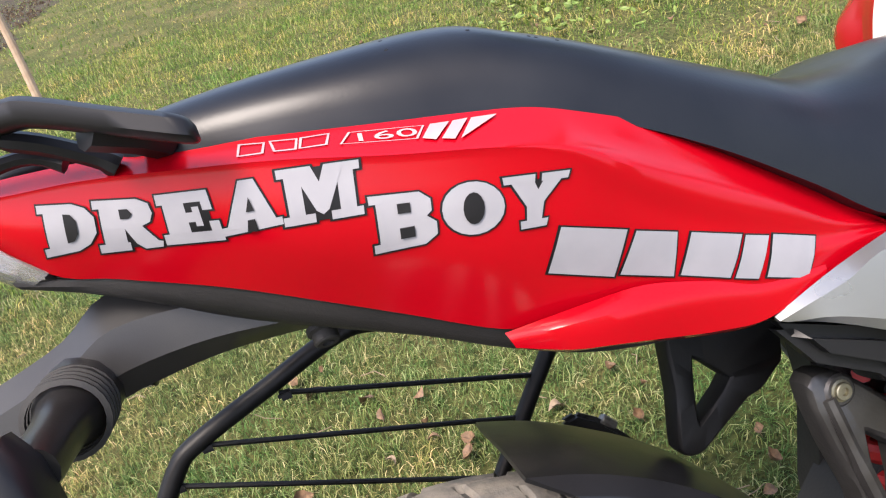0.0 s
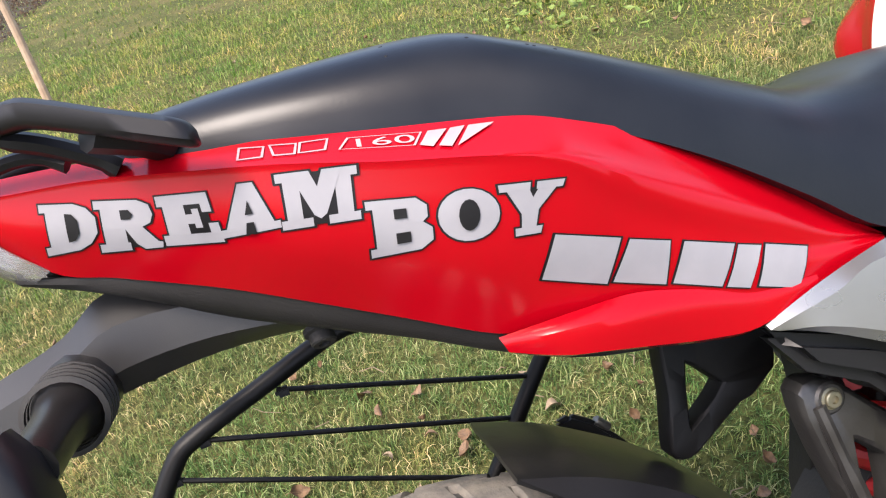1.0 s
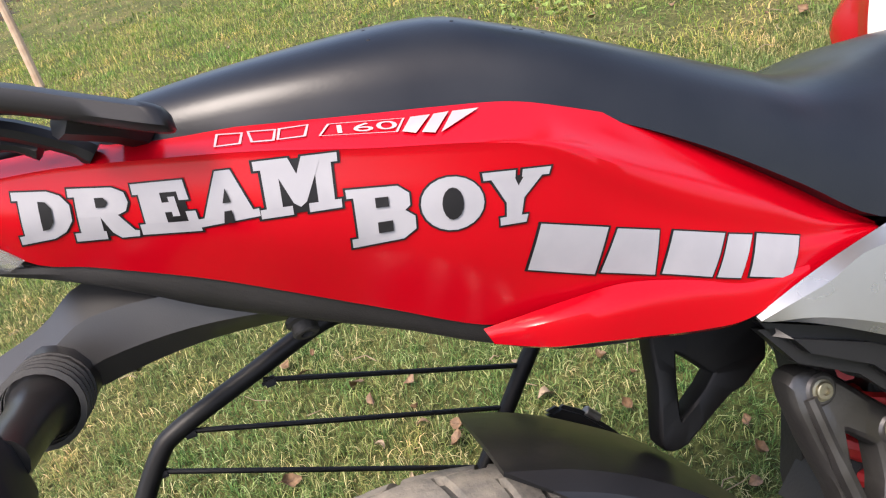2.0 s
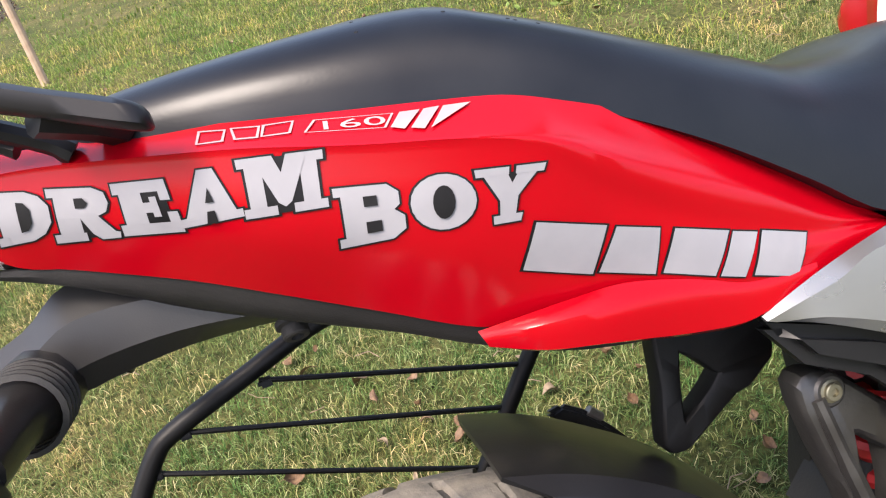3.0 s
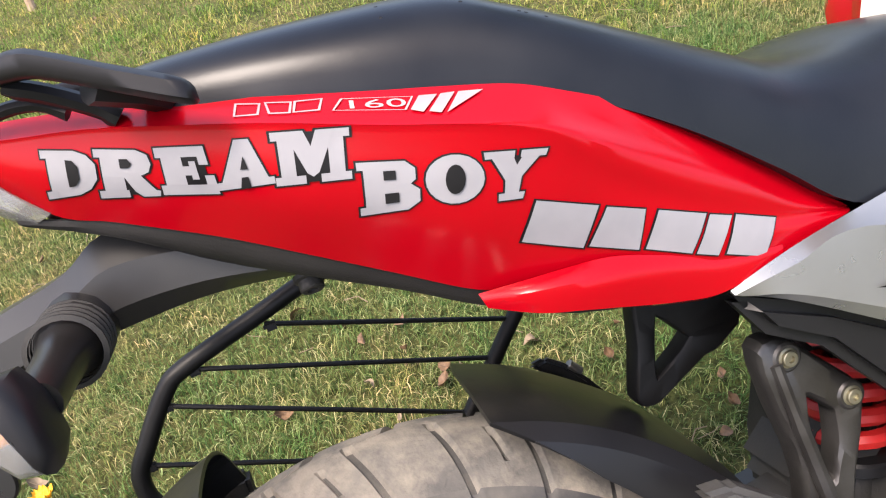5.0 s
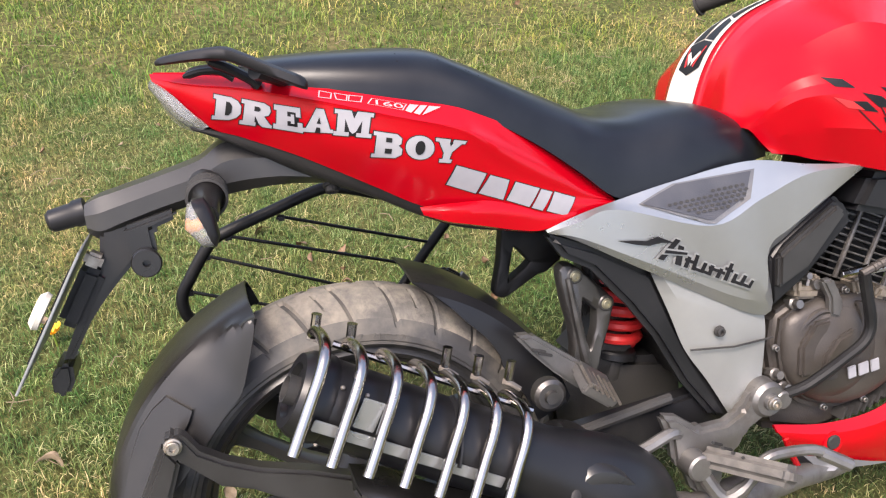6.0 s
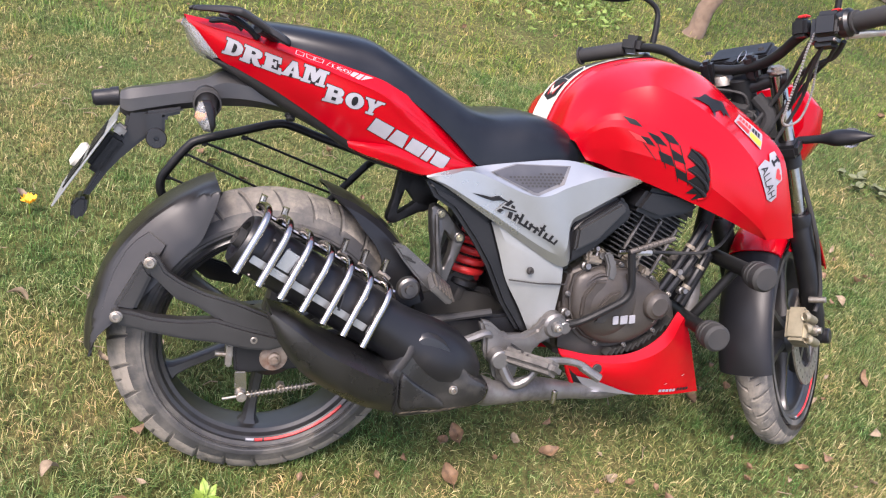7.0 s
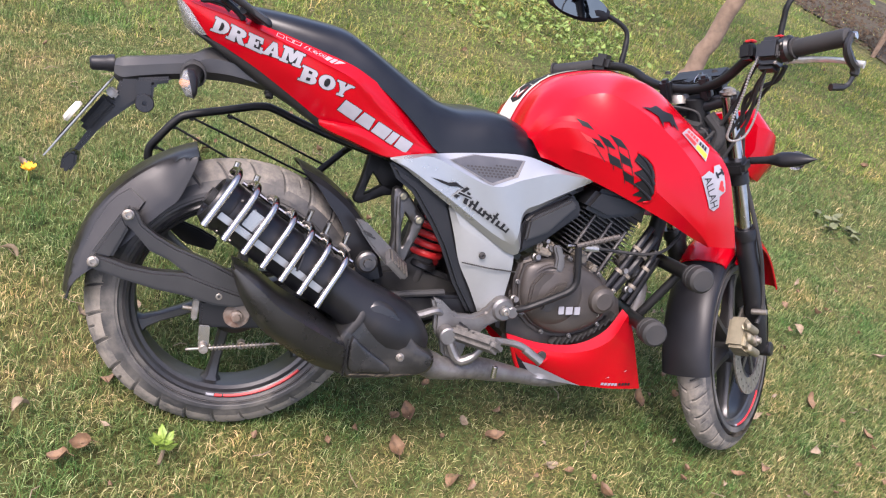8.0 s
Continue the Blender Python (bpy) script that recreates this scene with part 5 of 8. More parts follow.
part("heel_plate", plate([(0.210, 0.535), (0.236, 0.533), (0.268, 0.508), (0.330, 0.460), (0.322, 0.434), (0.298, 0.442), (0.264, 0.472), (0.236, 0.502)], -0.130, -0.108, 0.005), CAST, hanger)
part("heel_plate", plate([(0.178, 0.566), (0.196, 0.569), (0.214, 0.556), (0.234, 0.532), (0.256, 0.500), (0.258, 0.455), (0.238, 0.455), (0.226, 0.508), (0.206, 0.542), (0.184, 0.560)], 0.119, 0.131, 0.004), BLACK, hanger, "black heel plate of the far footrest")
part("plate_bolt", rod((0.218, 0.125, 0.553), (0.229, 0.127, 0.540), 0.005, 10), BEAD, hanger)
part("plate_stay", rod((0.248, 0.050, 0.465), (0.248, 0.122, 0.465), 0.006, 8), TUBE, hanger)
for k in range(2):
    part("slot", box((0.242 + 0.009 * k, -0.131, 0.510 - 0.007 * k), (0.022, 0.003, 0.004), 0.001, turn(0, 20, 0)), DARK, hanger)
part("exhaust_mount", lathe([(0, 0), (0.021, 0), (0.023, 0.004), (0.023, 0.018), (0.018, 0.022), (0.010, 0.022), (0.009, 0.028), (0, 0.028)], (0.250, -0.125, 0.448), (0, -1, 0), 24), HANGER, hanger)
peg = part("passenger_peg", box((0.312, -0.150, 0.455), (0.058, 0.06, 0.020), 0.005, turn(15, 38, 0)), GREYMETAL, hanger, "folded grey passenger footrest")
for k in range(6):
    part("peg_rib", box((0.296 + 0.0065 * k, -0.160 - 0.003 * k, 0.474 - 0.0051 * k), (0.003, 0.05, 0.004), 0.001, turn(15, 38, 0)), STEEL, peg)
low, high = Vector((0.404, 0, 0.375)), Vector((0.452, 0, 0.565))
tilt = (high - low).normalized()
shock = part("shock_absorber", rod(low, high, 0.017), DARK, bike, "shock absorber with a red spring")
fore = Vector((tilt.z, 0, -tilt.x))
turns = [low + tilt * (0.066 + 0.00122 * k) + fore * (0.033 * math.cos(k * 0.35)) + Vector((0, 0.033 * math.sin(k * 0.35), 0)) for k in range(80)]
part("coil_spring", tube(turns, 0.0085, 8), SPRING, shock, "red coil spring")
part("spring_cap", lathe([(0, 0), (0.040, 0), (0.042, 0.006), (0.042, 0.03), (0.03, 0.036), (0, 0.036)], low + tilt * 0.165, tilt, 24), DARK, shock)
part("spring_seat", lathe([(0, 0), (0.036, 0), (0.038, 0.003), (0.038, 0.012), (0.03, 0.016), (0, 0.016)], low + tilt * 0.060, -tilt, 24), SATIN, shock)
part("damper", lathe([(0, 0), (0.020, 0), (0.022, 0.004), (0.022, 0.03), (0.018, 0.04), (0, 0.04)], low + tilt * 0.044, -tilt, 20), DARK, shock)
part("inner_mudguard", plate([(0.400, 0.655), (0.50, 0.66), (0.55, 0.50), (0.56, 0.37), (0.42, 0.355), (0.365, 0.370), (0.372, 0.44), (0.398, 0.52), (0.400, 0.59)], 0.045, 0.10, 0.012), DARK, bike, "black inner mudguard behind the shock absorber")
part("inner_mudguard", plate([(0.295, 0.405), (0.40, 0.425), (0.53, 0.40), (0.53, 0.30), (0.36, 0.295), (0.30, 0.32)], -0.02, 0.05, 0.012), DARK, bike)
part("inner_guard", plate([(0.255, 0.672), (0.330, 0.640), (0.408, 0.594), (0.440, 0.520), (0.480, 0.440), (0.535, 0.352), (0.505, 0.355), (0.455, 0.420), (0.410, 0.500), (0.372, 0.552), (0.320, 0.612), (0.280, 0.635)], -0.142, -0.118, 0.008), SATIN, bike, "satin black inner side cover")

# silencer furniture
silencer = bpy.data.objects["silencer"]
a0, a1 = Vector((-0.078, -0.20, 0.548)), Vector((0.30, -0.20, 0.330))
ax = (a1 - a0).normalized()
part("end_cap", lathe([(0, -0.004), (0.030, -0.004), (0.033, -0.012), (0.044, -0.012), (0.050, -0.002), (0.052, 0.006), (0.052, 0.024), (0.050, 0.028), (0, 0.028)], a0, ax, 32), SATIN, silencer)
part("outlet", lathe([(0.014, -0.02), (0.017, -0.02), (0.017, 0.0), (0.014, 0.0)], a0, ax, 20, True), DARK, silencer)
for k in (0.03, 0.06):
    for s in (-0.7, 0.2, 0.9):
        d = (Vector((0, -1, 0)) * math.cos(s) + ax.cross(Vector((0, -1, 0))) * math.sin(s)).normalized()
        part("rivet", lathe([(0, 0.003), (0.002, 0.0025), (0.003, 0)], a0 + ax * k + d * 0.052, d, 8), STEEL, silencer)
def pillow(outline, y_edge, y_top, y_back, per=4, firm=False):
    """A bulged moulding over an outline in x and z; a firm one has a flat face and a tight shoulder."""
    ring = spline([(x, 0, z) for x, z in outline], per, True)
    mid = sum(ring, Vector()) / len(ring)
    rings = [[(p.x, y_back, p.z) for p in ring]]
    soft = ((1.0, 0.0), (0.985, 0.25), (0.95, 0.5), (0.88, 0.74), (0.76, 0.9), (0.55, 0.975), (0.28, 1.0), (0.04, 1.0))
    tight = ((1.0, 0.0), (0.992, 0.3), (0.97, 0.62), (0.93, 0.84), (0.87, 0.94), (0.78, 0.97), (0.5, 0.99), (0.04, 1.0))
    for k, v in tight if firm else soft:
        rings.append([(mid.x + (p.x - mid.x) * k, y_edge + (y_top - y_edge) * v, mid.z + (p.z - mid.z) * k) for p in ring])
    bm = bmesh.new()
    skin(bm, rings)
    return bm


SHIELD_BLACK = surface("scuffed_black_plastic", (0.008, 0.008, 0.0085), (0.013, 0.0127, 0.0124), 0.24, 0.34, scale=11, bump=0.06, dirt=(0.075, 0.066, 0.054), dirt_scale=9, dirt_at=(0.58, 0.88), spec=0.55)
SHIELD = [(0.186, 0.310), (0.200, 0.342), (0.238, 0.400), (0.281, 0.398), (0.323, 0.362), (0.366, 0.312), (0.408, 0.286), (0.398, 0.250), (0.340, 0.236), (0.273, 0.228), (0.206, 0.230)]
shield = part("heat_shield", pillow(SHIELD, -0.20, -0.262, -0.13, 4, True), SHIELD_BLACK, silencer, "scuffed black plastic heat shield on the silencer", sharp=28)
LOBE = [
    [(-0.034, -0.190, 0.442), (0.010, -0.190, 0.426), (0.060, -0.190, 0.393), (0.110, -0.190, 0.367), (0.155, -0.190, 0.346), (0.198, -0.190, 0.318)],
    [(-0.033, -0.236, 0.441), (0.011, -0.252, 0.423), (0.061, -0.254, 0.389), (0.111, -0.254, 0.363), (0.156, -0.252, 0.342), (0.200, -0.246, 0.314)],
    [(-0.030, -0.252, 0.434), (0.017, -0.275, 0.405), (0.062, -0.282, 0.372), (0.112, -0.284, 0.346), (0.157, -0.280, 0.324), (0.203, -0.268, 0.300)],
    [(-0.034, -0.250, 0.428), (0.004, -0.270, 0.378), (0.044, -0.276, 0.338), (0.098, -0.277, 0.306), (0.152, -0.273, 0.278), (0.206, -0.264, 0.266)],
    [(-0.038, -0.238, 0.432), (-0.011, -0.246, 0.374), (0.028, -0.246, 0.323), (0.081, -0.246, 0.286), (0.146, -0.246, 0.252), (0.206, -0.246, 0.236)],
    [(-0.034, -0.200, 0.430), (-0.006, -0.180, 0.374), (0.032, -0.170, 0.324), (0.085, -0.165, 0.288), (0.150, -0.165, 0.255), (0.206, -0.170, 0.240)],
]
part("shield_lobe", sheet(LOBE, 0.004, 5, 3, breaks=(2, 4)), SHIELD_BLACK, shield, sharp=30)
part("shield_strap", tube(spline([(0.240, -0.236, 0.394), (0.234, -0.255, 0.380), (0.222, -0.2645, 0.356), (0.206, -0.266, 0.332)], 4), 0.0075, 8, flat=0.3), GRAIN, shield, "dark grey band round the shield")
part("shield_plate", pillow([(0.214, 0.322), (0.232, 0.312), (0.262, 0.292), (0.300, 0.268), (0.306, 0.250), (0.262, 0.250), (0.218, 0.252)], -0.255, -0.270, -0.24, 4, True), SHIELD_BLACK, shield, sharp=28)
part("shield_seam", tube(spline([(0.206, -0.272, 0.320), (0.208, -0.272, 0.285), (0.210, -0.262, 0.238)], 4), 0.002, 8), SATIN, shield)
bolt((0.323, -0.262, 0.287), 0.009, shield)
MUD = surface("dried_mud", (0.14, 0.115, 0.085), (0.08, 0.066, 0.05), 0.9, 1.0, scale=60, bump=0.6, bump_scale=200, spec=0.1)
shield_tree = BVHTree.FromPolygons([v.co.copy() for v in shield.data.vertices], [tuple(q.vertices) for q in shield.data.polygons])
for k in range(9):
    x = 0.222 + 0.019 * k
    moulded("mud_splash", [(x, 0.2385 + 0.002 * (k % 3)), (x + 0.016, 0.2400 + 0.002 * (k % 2)), (x + 0.020, 0.2435 + 0.001 * k), (x + 0.006, 0.2425 + 0.001 * k)], shield_tree, MUD, shield, 0.0006, 0.004, "", 0.02)
rail_a, rail_b = Vector((-0.030, -0.148, 0.580)), Vector((0.205, -0.190, 0.458))
rack2 = part("silencer_guard", tube([rail_a, rail_b], 0.0045, 8), CHROME, bike, "chromed tubular guard on the silencer with seven hoops")
out, over = Vector((0, -1, 0)), Vector((0.5, 0, 0.866))
for k in range(7):
    at = a0 + Vector((0.866, 0, -0.5)) * (-0.0036 + 0.044 * k)
    n = [at + out * u + over * w for u, w in ((-0.046, 0.056), (-0.038, 0.064), (-0.012, 0.069), (0.020, 0.0695), (0.042, 0.061), (0.056, 0.040), (0.065, 0.010), (0.0735, -0.016), (0.081, -0.040))]
    part("hoop", tube(spline(n, 4), 0.0070, 12), CHROME, rack2)
for x, z in ((-0.043, 0.618), (-0.002, 0.598), (0.115, 0.544), (0.156, 0.524), (0.199, 0.508)):
    stub = part("clamp_screw", tube([(x - 0.007, -0.14, z - 0.028), (x - 0.001, -0.14, z - 0.004), (x, -0.14, z)], [0.0062, 0.0062, 0.0066], 10), CHROME, rack2)
    part("clamp", tube(spline([(x - 0.014, -0.14, z - 0.026), (x - 0.004, -0.146, z - 0.030), (x + 0.006, -0.150, z - 0.038)], 3), 0.004, 6), STEEL, stub)
band = part("silver_band", box((0.031, -0.2585, 0.4725), (0.245, 0.003, 0.0135), 0.001, turn(0, 30.5, 0)), SILVER, silencer, "brushed metal strip along the can")
part("pad", box((-0.012, -0.254, 0.530), (0.026, 0.003, 0.036), 0.001, turn(0, 30, 0)), SILVER, band)
part("strap", tube(spline([(0.096, -0.205, 0.505), (0.094, -0.235, 0.495), (0.088, -0.254, 0.470), (0.082, -0.258, 0.445)], 4), 0.006, 8, flat=0.4), SATIN, silencer)
part("head_pipe", tube(spline([(0.90, -0.06, 0.52), (0.965, -0.08, 0.47), (0.965, -0.085, 0.36), (0.90, -0.09, 0.24), (0.78, -0.10, 0.200), (0.66, -0.13, 0.215), (0.54, -0.16, 0.236), (0.45, -0.175, 0.236), (0.38, -0.185, 0.262)], 5), [0.019] * 26 + [0.021, 0.023, 0.025, 0.026, 0.026] + [0.026] * 5 + [0.03] * 5, 16), PIPE, silencer, "heat-stained exhaust pipe")

# engine
engine = bpy.data.objects["crankcase"]
COVER = [(0.600, 0.447), (0.606, 0.495), (0.640, 0.512), (0.673, 0.521), (0.725, 0.520), (0.770, 0.511), (0.815, 0.490), (0.850, 0.465), (0.868, 0.435), (0.866, 0.395), (0.845, 0.361), (0.810, 0.338), (0.773, 0.324), (0.730, 0.320), (0.694, 0.327), (0.660, 0.342), (0.629, 0.369), (0.608, 0.405)]
cover = part("clutch_cover", plate(COVER, -0.140, -0.10, 0.010, 3), ENGINE, engine, "bronze grey clutch cover")
mid = Vector((0.735, 0, 0.42))
part("cover_face", pillow([(mid.x + (x - mid.x) * 0.88, mid.z + (z - mid.z) * 0.88) for x, z in COVER], -0.140, -0.160, -0.13, 2), ENGINE, cover, sharp=50)
part("cover_dome", lathe([(0, 0.016), (0.05, 0.014), (0.068, 0.006), (0.074, 0)], (0.705, -0.152, 0.425), (0, -1, 0), 40), ENGINE, cover)
part("cover_plate", plate([(0.634, 0.400), (0.634, 0.450), (0.656, 0.482), (0.690, 0.486), (0.678, 0.462), (0.662, 0.438), (0.654, 0.400)], -0.1655, -0.150, 0.005), ENGINE, cover)
part("cover_plate", plate([(0.664, 0.392), (0.670, 0.430), (0.690, 0.456), (0.722, 0.466), (0.712, 0.440), (0.700, 0.420), (0.694, 0.388)], -0.1735, -0.155, 0.005), ENGINE, cover)
for line in ([(0.632, -0.149, 0.452), (0.645, -0.153, 0.478), (0.672, -0.154, 0.494), (0.702, -0.156, 0.490)], [(0.640, -0.151, 0.405), (0.652, -0.156, 0.438), (0.682, -0.160, 0.458), (0.716, -0.162, 0.462), (0.752, -0.160, 0.452)], [(0.735, -0.158, 0.500), (0.742, -0.161, 0.470), (0.735, -0.166, 0.440)]):
    part("cover_rim", tube(spline(line, 5), 0.005, 8), ENGINE, cover)
part("filter_cap", lathe([(0, 0.026), (0.020, 0.026), (0.024, 0.022), (0.030, 0.02), (0.034, 0.012), (0.034, 0), (0, 0)], (0.822, -0.150, 0.430), (0, -1, 0), 32), ENGINE, cover)
for x, z in COVER[::2]:
    bolt((mid.x + (x - mid.x) * 0.95, -0.139, mid.z + (z - mid.z) * 0.95), 0.0055, cover, GREYMETAL)
for k in range(3):
    bolt((0.822 + 0.04 * math.cos(2.1 * k + 0.6), -0.148, 0.430 + 0.04 * math.sin(2.1 * k + 0.6)), 0.006, cover)
for k, w in enumerate((0.014, 0.018, 0.015)):
    part("badge_bar", box((0.718 + 0.0205 * k, -0.171, 0.397 + 0.0015 * k), (w, 0.003, 0.019), 0.0008, turn(0, -8, 0)), WHITE, cover)
FIN_METAL = surface("edge_worn_fin_metal", (0.07, 0.066, 0.062), (0.13, 0.124, 0.116), 0.4, 0.55, metal=0.5, scale=40, bump=0.1)
tilt = turn(0, 24, 0)
for k in range(14):
    at = Vector((0.778, 0, 0.505)) + Vector((0.407, 0, 0.914)) * (0.0108 * k)
    part("cooling_fin", box(at, (0.172 - 0.003 * abs(k - 7), 0.20, 0.0026), 0.001, tilt), FIN_METAL, engine)
for k in range(3):
    a = Vector((0.742 + 0.045 * k, -0.101, 0.520 - 0.018 * k))
    part("fin_post", rod(a, a + Vector((0.407, 0, 0.914)) * 0.115, 0.004, 8), FIN_METAL, engine)
part("cylinder", plate([(0.735, 0.50), (0.790, 0.665), (0.92, 0.61), (0.865, 0.47)], -0.072, 0.072, 0.01), DARK, engine)
part("head_cover", plate([(0.775, 0.66), (0.795, 0.705), (0.935, 0.665), (0.935, 0.60)], -0.085, 0.085, 0.012), ENGINE, engine)
for x, z, dx, dz in ((0.885, 0.50, 0.05, 0.085), (0.905, 0.485, 0.055, 0.09), (0.872, 0.465, 0.02, 0.05)):
    part("pipe", tube(spline([(x, -0.11, z), (x + dx * 0.4, -0.115, z + dz * 0.5), (x + dx, -0.10, z + dz)], 4), 0.006, 8), SATIN, engine)
for x, z, r in ((0.64, 0.505, 0.012), (0.67, 0.53, 0.014), (0.70, 0.515, 0.010), (0.655, 0.545, 0.009), (0.875, 0.50, 0.012), (0.90, 0.455, 0.011), (0.61, 0.40, 0.012), (0.625, 0.375, 0.013)):
    part("fitting", lathe([(0, 0), (r * 0.8, 0), (r * 0.8, 0.014), (r * 0.55, 0.016), (r * 0.55, 0.026), (0, 0.026)], (x, -0.125, z), (0, -1, 0.2), 8), GREYMETAL, engine)
ALUM = surface("bright_alloy", (0.5, 0.5, 0.48), (0.38, 0.38, 0.36), 0.35, 0.5, metal=0.7, scale=80)
LUG = surface("dusty_tan_casting", (0.19, 0.165, 0.13), (0.12, 0.104, 0.084), 0.5, 0.65, metal=0.3, scale=60, bump=0.3, dirt=(0.24, 0.2, 0.15), dirt_at=(0.5, 0.75))
for x, z, w, h, a in ((0.655, 0.523, 0.040, 0.018, 8), (0.640, 0.536, 0.014, 0.022, 0), (0.672, 0.536, 0.014, 0.024, -10), (0.700, 0.500, 0.016, 0.034, 25), (0.752, 0.520, 0.030, 0.026, -15), (0.790, 0.500, 0.022, 0.020, 20)):
    part("lug", box((x, -0.132, z), (w, 0.034, h), 0.005, turn(0, a, 0)), LUG, engine, "dusty cast lug")
for x0, z0, x1, z1, r in ((0.846, 0.455, 0.936, 0.612, 0.009), (0.868, 0.452, 0.952, 0.590, 0.011), (0.900, 0.43, 0.965, 0.555, 0.008)):
    part("hose", tube(spline([(x0, -0.128, z0), ((x0 + x1) / 2 - 0.006, -0.134, (z0 + z1) / 2), (x1, -0.118, z1)], 5), r, 10), SATIN, engine)
    for f in (0.28, 0.66):
        part("hose_clip", lathe([(r, -0.004), (r + 0.003, -0.004), (r + 0.003, 0.004), (r, 0.004)], (x0 + (x1 - x0) * f - 0.004, -0.132, z0 + (z1 - z0) * f), (x1 - x0, 0, z1 - z0), 14, True), LUG, engine)
part("cable_nut", rod((0.742, -0.166, 0.5495), (0.775, -0.168, 0.5515), 0.0075, 8), ALUM, engine)
part("lever_arm", plate([(0.665, 0.545), (0.685, 0.545), (0.705, 0.505), (0.700, 0.480), (0.682, 0.490), (0.680, 0.515)], -0.165, -0.150, 0.004), GREYMETAL, engine)
part("cable", tube(spline([(0.70, -0.16, 0.548), (0.80, -0.165, 0.552), (0.92, -0.15, 0.552), (1.0, -0.12, 0.575), (1.06, -0.08, 0.66), (1.03, -0.10, 0.80)], 5), 0.004, 8), DARK, engine)
part("ferrule", rod((0.70, -0.16, 0.548), (0.755, -0.163, 0.551), 0.006, 8), CHROME, engine)
for k in range(12):
    part("oil_cooler_fin", box((0.735 + 0.013 * k, -0.125, 0.312 + 0.0006 * k * k), (0.003, 0.04, 0.022), 0.001, turn(0, 25, 0)), DARK, engine)
kick = part("kick_lever", tube(spline([(0.594, -0.165, 0.381), (0.622, -0.184, 0.398), (0.651, -0.190, 0.415), (0.685, -0.192, 0.434), (0.712, -0.193, 0.450), (0.724, -0.193, 0.468), (0.724, -0.193, 0.490), (0.716, -0.192, 0.530), (0.710, -0.192, 0.556)], 4), 0.0082, 10), TUBE, engine, "black kick-start lever")
part("kick_pedal", rod((0.706, -0.191, 0.556), (0.800, -0.205, 0.594), 0.0062, 10), ENGINE, kick)
for k in range(7):
    part("groove", lathe([(0.0062, 0), (0.0074, 0.001), (0.0074, 0.005), (0.0062, 0.006)], Vector((0.722, -0.1935, 0.5625)).lerp(Vector((0.794, -0.204, 0.5915)), k / 7), (0.094, -0.014, 0.038), 10, True), ENGINE, kick)
part("kick_boss", rod((0.594, -0.12, 0.381), (0.594, -0.180, 0.381), 0.014), GREYMETAL, kick)

# rider's footrest, brake pedal and crash bars
rest = part("footrest_hanger", plate([(0.400, 0.395), (0.428, 0.388), (0.462, 0.362), (0.505, 0.362), (0.532, 0.376), (0.548, 0.402), (0.572, 0.412), (0.594, 0.396), (0.594, 0.370), (0.565, 0.352), (0.540, 0.338), (0.530, 0.318), (0.505, 0.300), (0.500, 0.262), (0.482, 0.245), (0.452, 0.262), (0.440, 0.296), (0.420, 0.318), (0.416, 0.352)], -0.172, -0.148, 0.007), GREYMETAL, bike, "grey cast footrest hanger")
part("hanger_boss", lathe([(0, 0.016), (0.012, 0.016), (0.013, 0.010), (0.022, 0.010), (0.027, 0.004), (0.028, -0.02), (0, -0.02)], (0.573, -0.168, 0.384), (0, -1, 0), 28), GREYMETAL, rest)
bolt((0.573, -0.184, 0.384), 0.010, rest)
bolt((0.446, -0.172, 0.318), 0.011, rest)
part("pivot_boss", rod((0.446, -0.20, 0.318), (0.446, -0.15, 0.318), 0.020, 18), GREYMETAL, rest)
PEG = surface("worn_grey_rubber", (0.06, 0.056, 0.051), (0.10, 0.093, 0.084), 0.6, 0.75, scale=50, bump=0.3, dirt=(0.16, 0.14, 0.115), dirt_at=(0.5, 0.75))
foot = part("footrest", box((0.494, -0.235, 0.330), (0.046, 0.135, 0.030), 0.010, turn(-8, 30, 22), 3), PEG, rest, "ribbed grey rubber footrest")
for k in range(8):
    part("footrest_rib", box((0.476 + 0.0062 * k, -0.190 - 0.0135 * k, 0.346 - 0.0022 * k), (0.026, 0.005, 0.004), 0.001, turn(-8, 30, 22)), DARK, foot)
part("peg_tip", rod((0.522, -0.300, 0.298), (0.522, -0.300, 0.272), 0.006, 10), CHROME, foot)
pedal = part("brake_pedal", tube(spline([(0.446, -0.185, 0.318), (0.478, -0.20, 0.268), (0.510, -0.212, 0.285), (0.532, -0.218, 0.322), (0.570, -0.220, 0.326), (0.612, -0.222, 0.320), (0.640, -0.225, 0.304)], 4), [0.011] * 8 + [0.008] * 17, 10), GREYMETAL, rest, "worn plated brake pedal")
part("pedal_tip", tube([(0.622, -0.222, 0.314), (0.662, -0.235, 0.291)], 0.010, 10), GREYMETAL, pedal)
part("brake_link", tube(spline([(0.330, -0.165, 0.335), (0.38, -0.168, 0.352), (0.415, -0.17, 0.366), (0.43, -0.165, 0.36)], 4), 0.009, 8), GREYMETAL, rest)
part("rear_rod", tube([(0.10, -0.12, 0.345), (0.30, -0.125, 0.375), (0.44, -0.13, 0.398)], 0.008, 8), DARK, rest)
down = part("down_tube", tube([(1.03, 0, 0.86), (1.035, 0, 0.70), (1.03, 0, 0.52), (0.99, 0, 0.36), (0.93, 0, 0.30)], 0.021, 14), TUBE, bike, "black frame down tube")
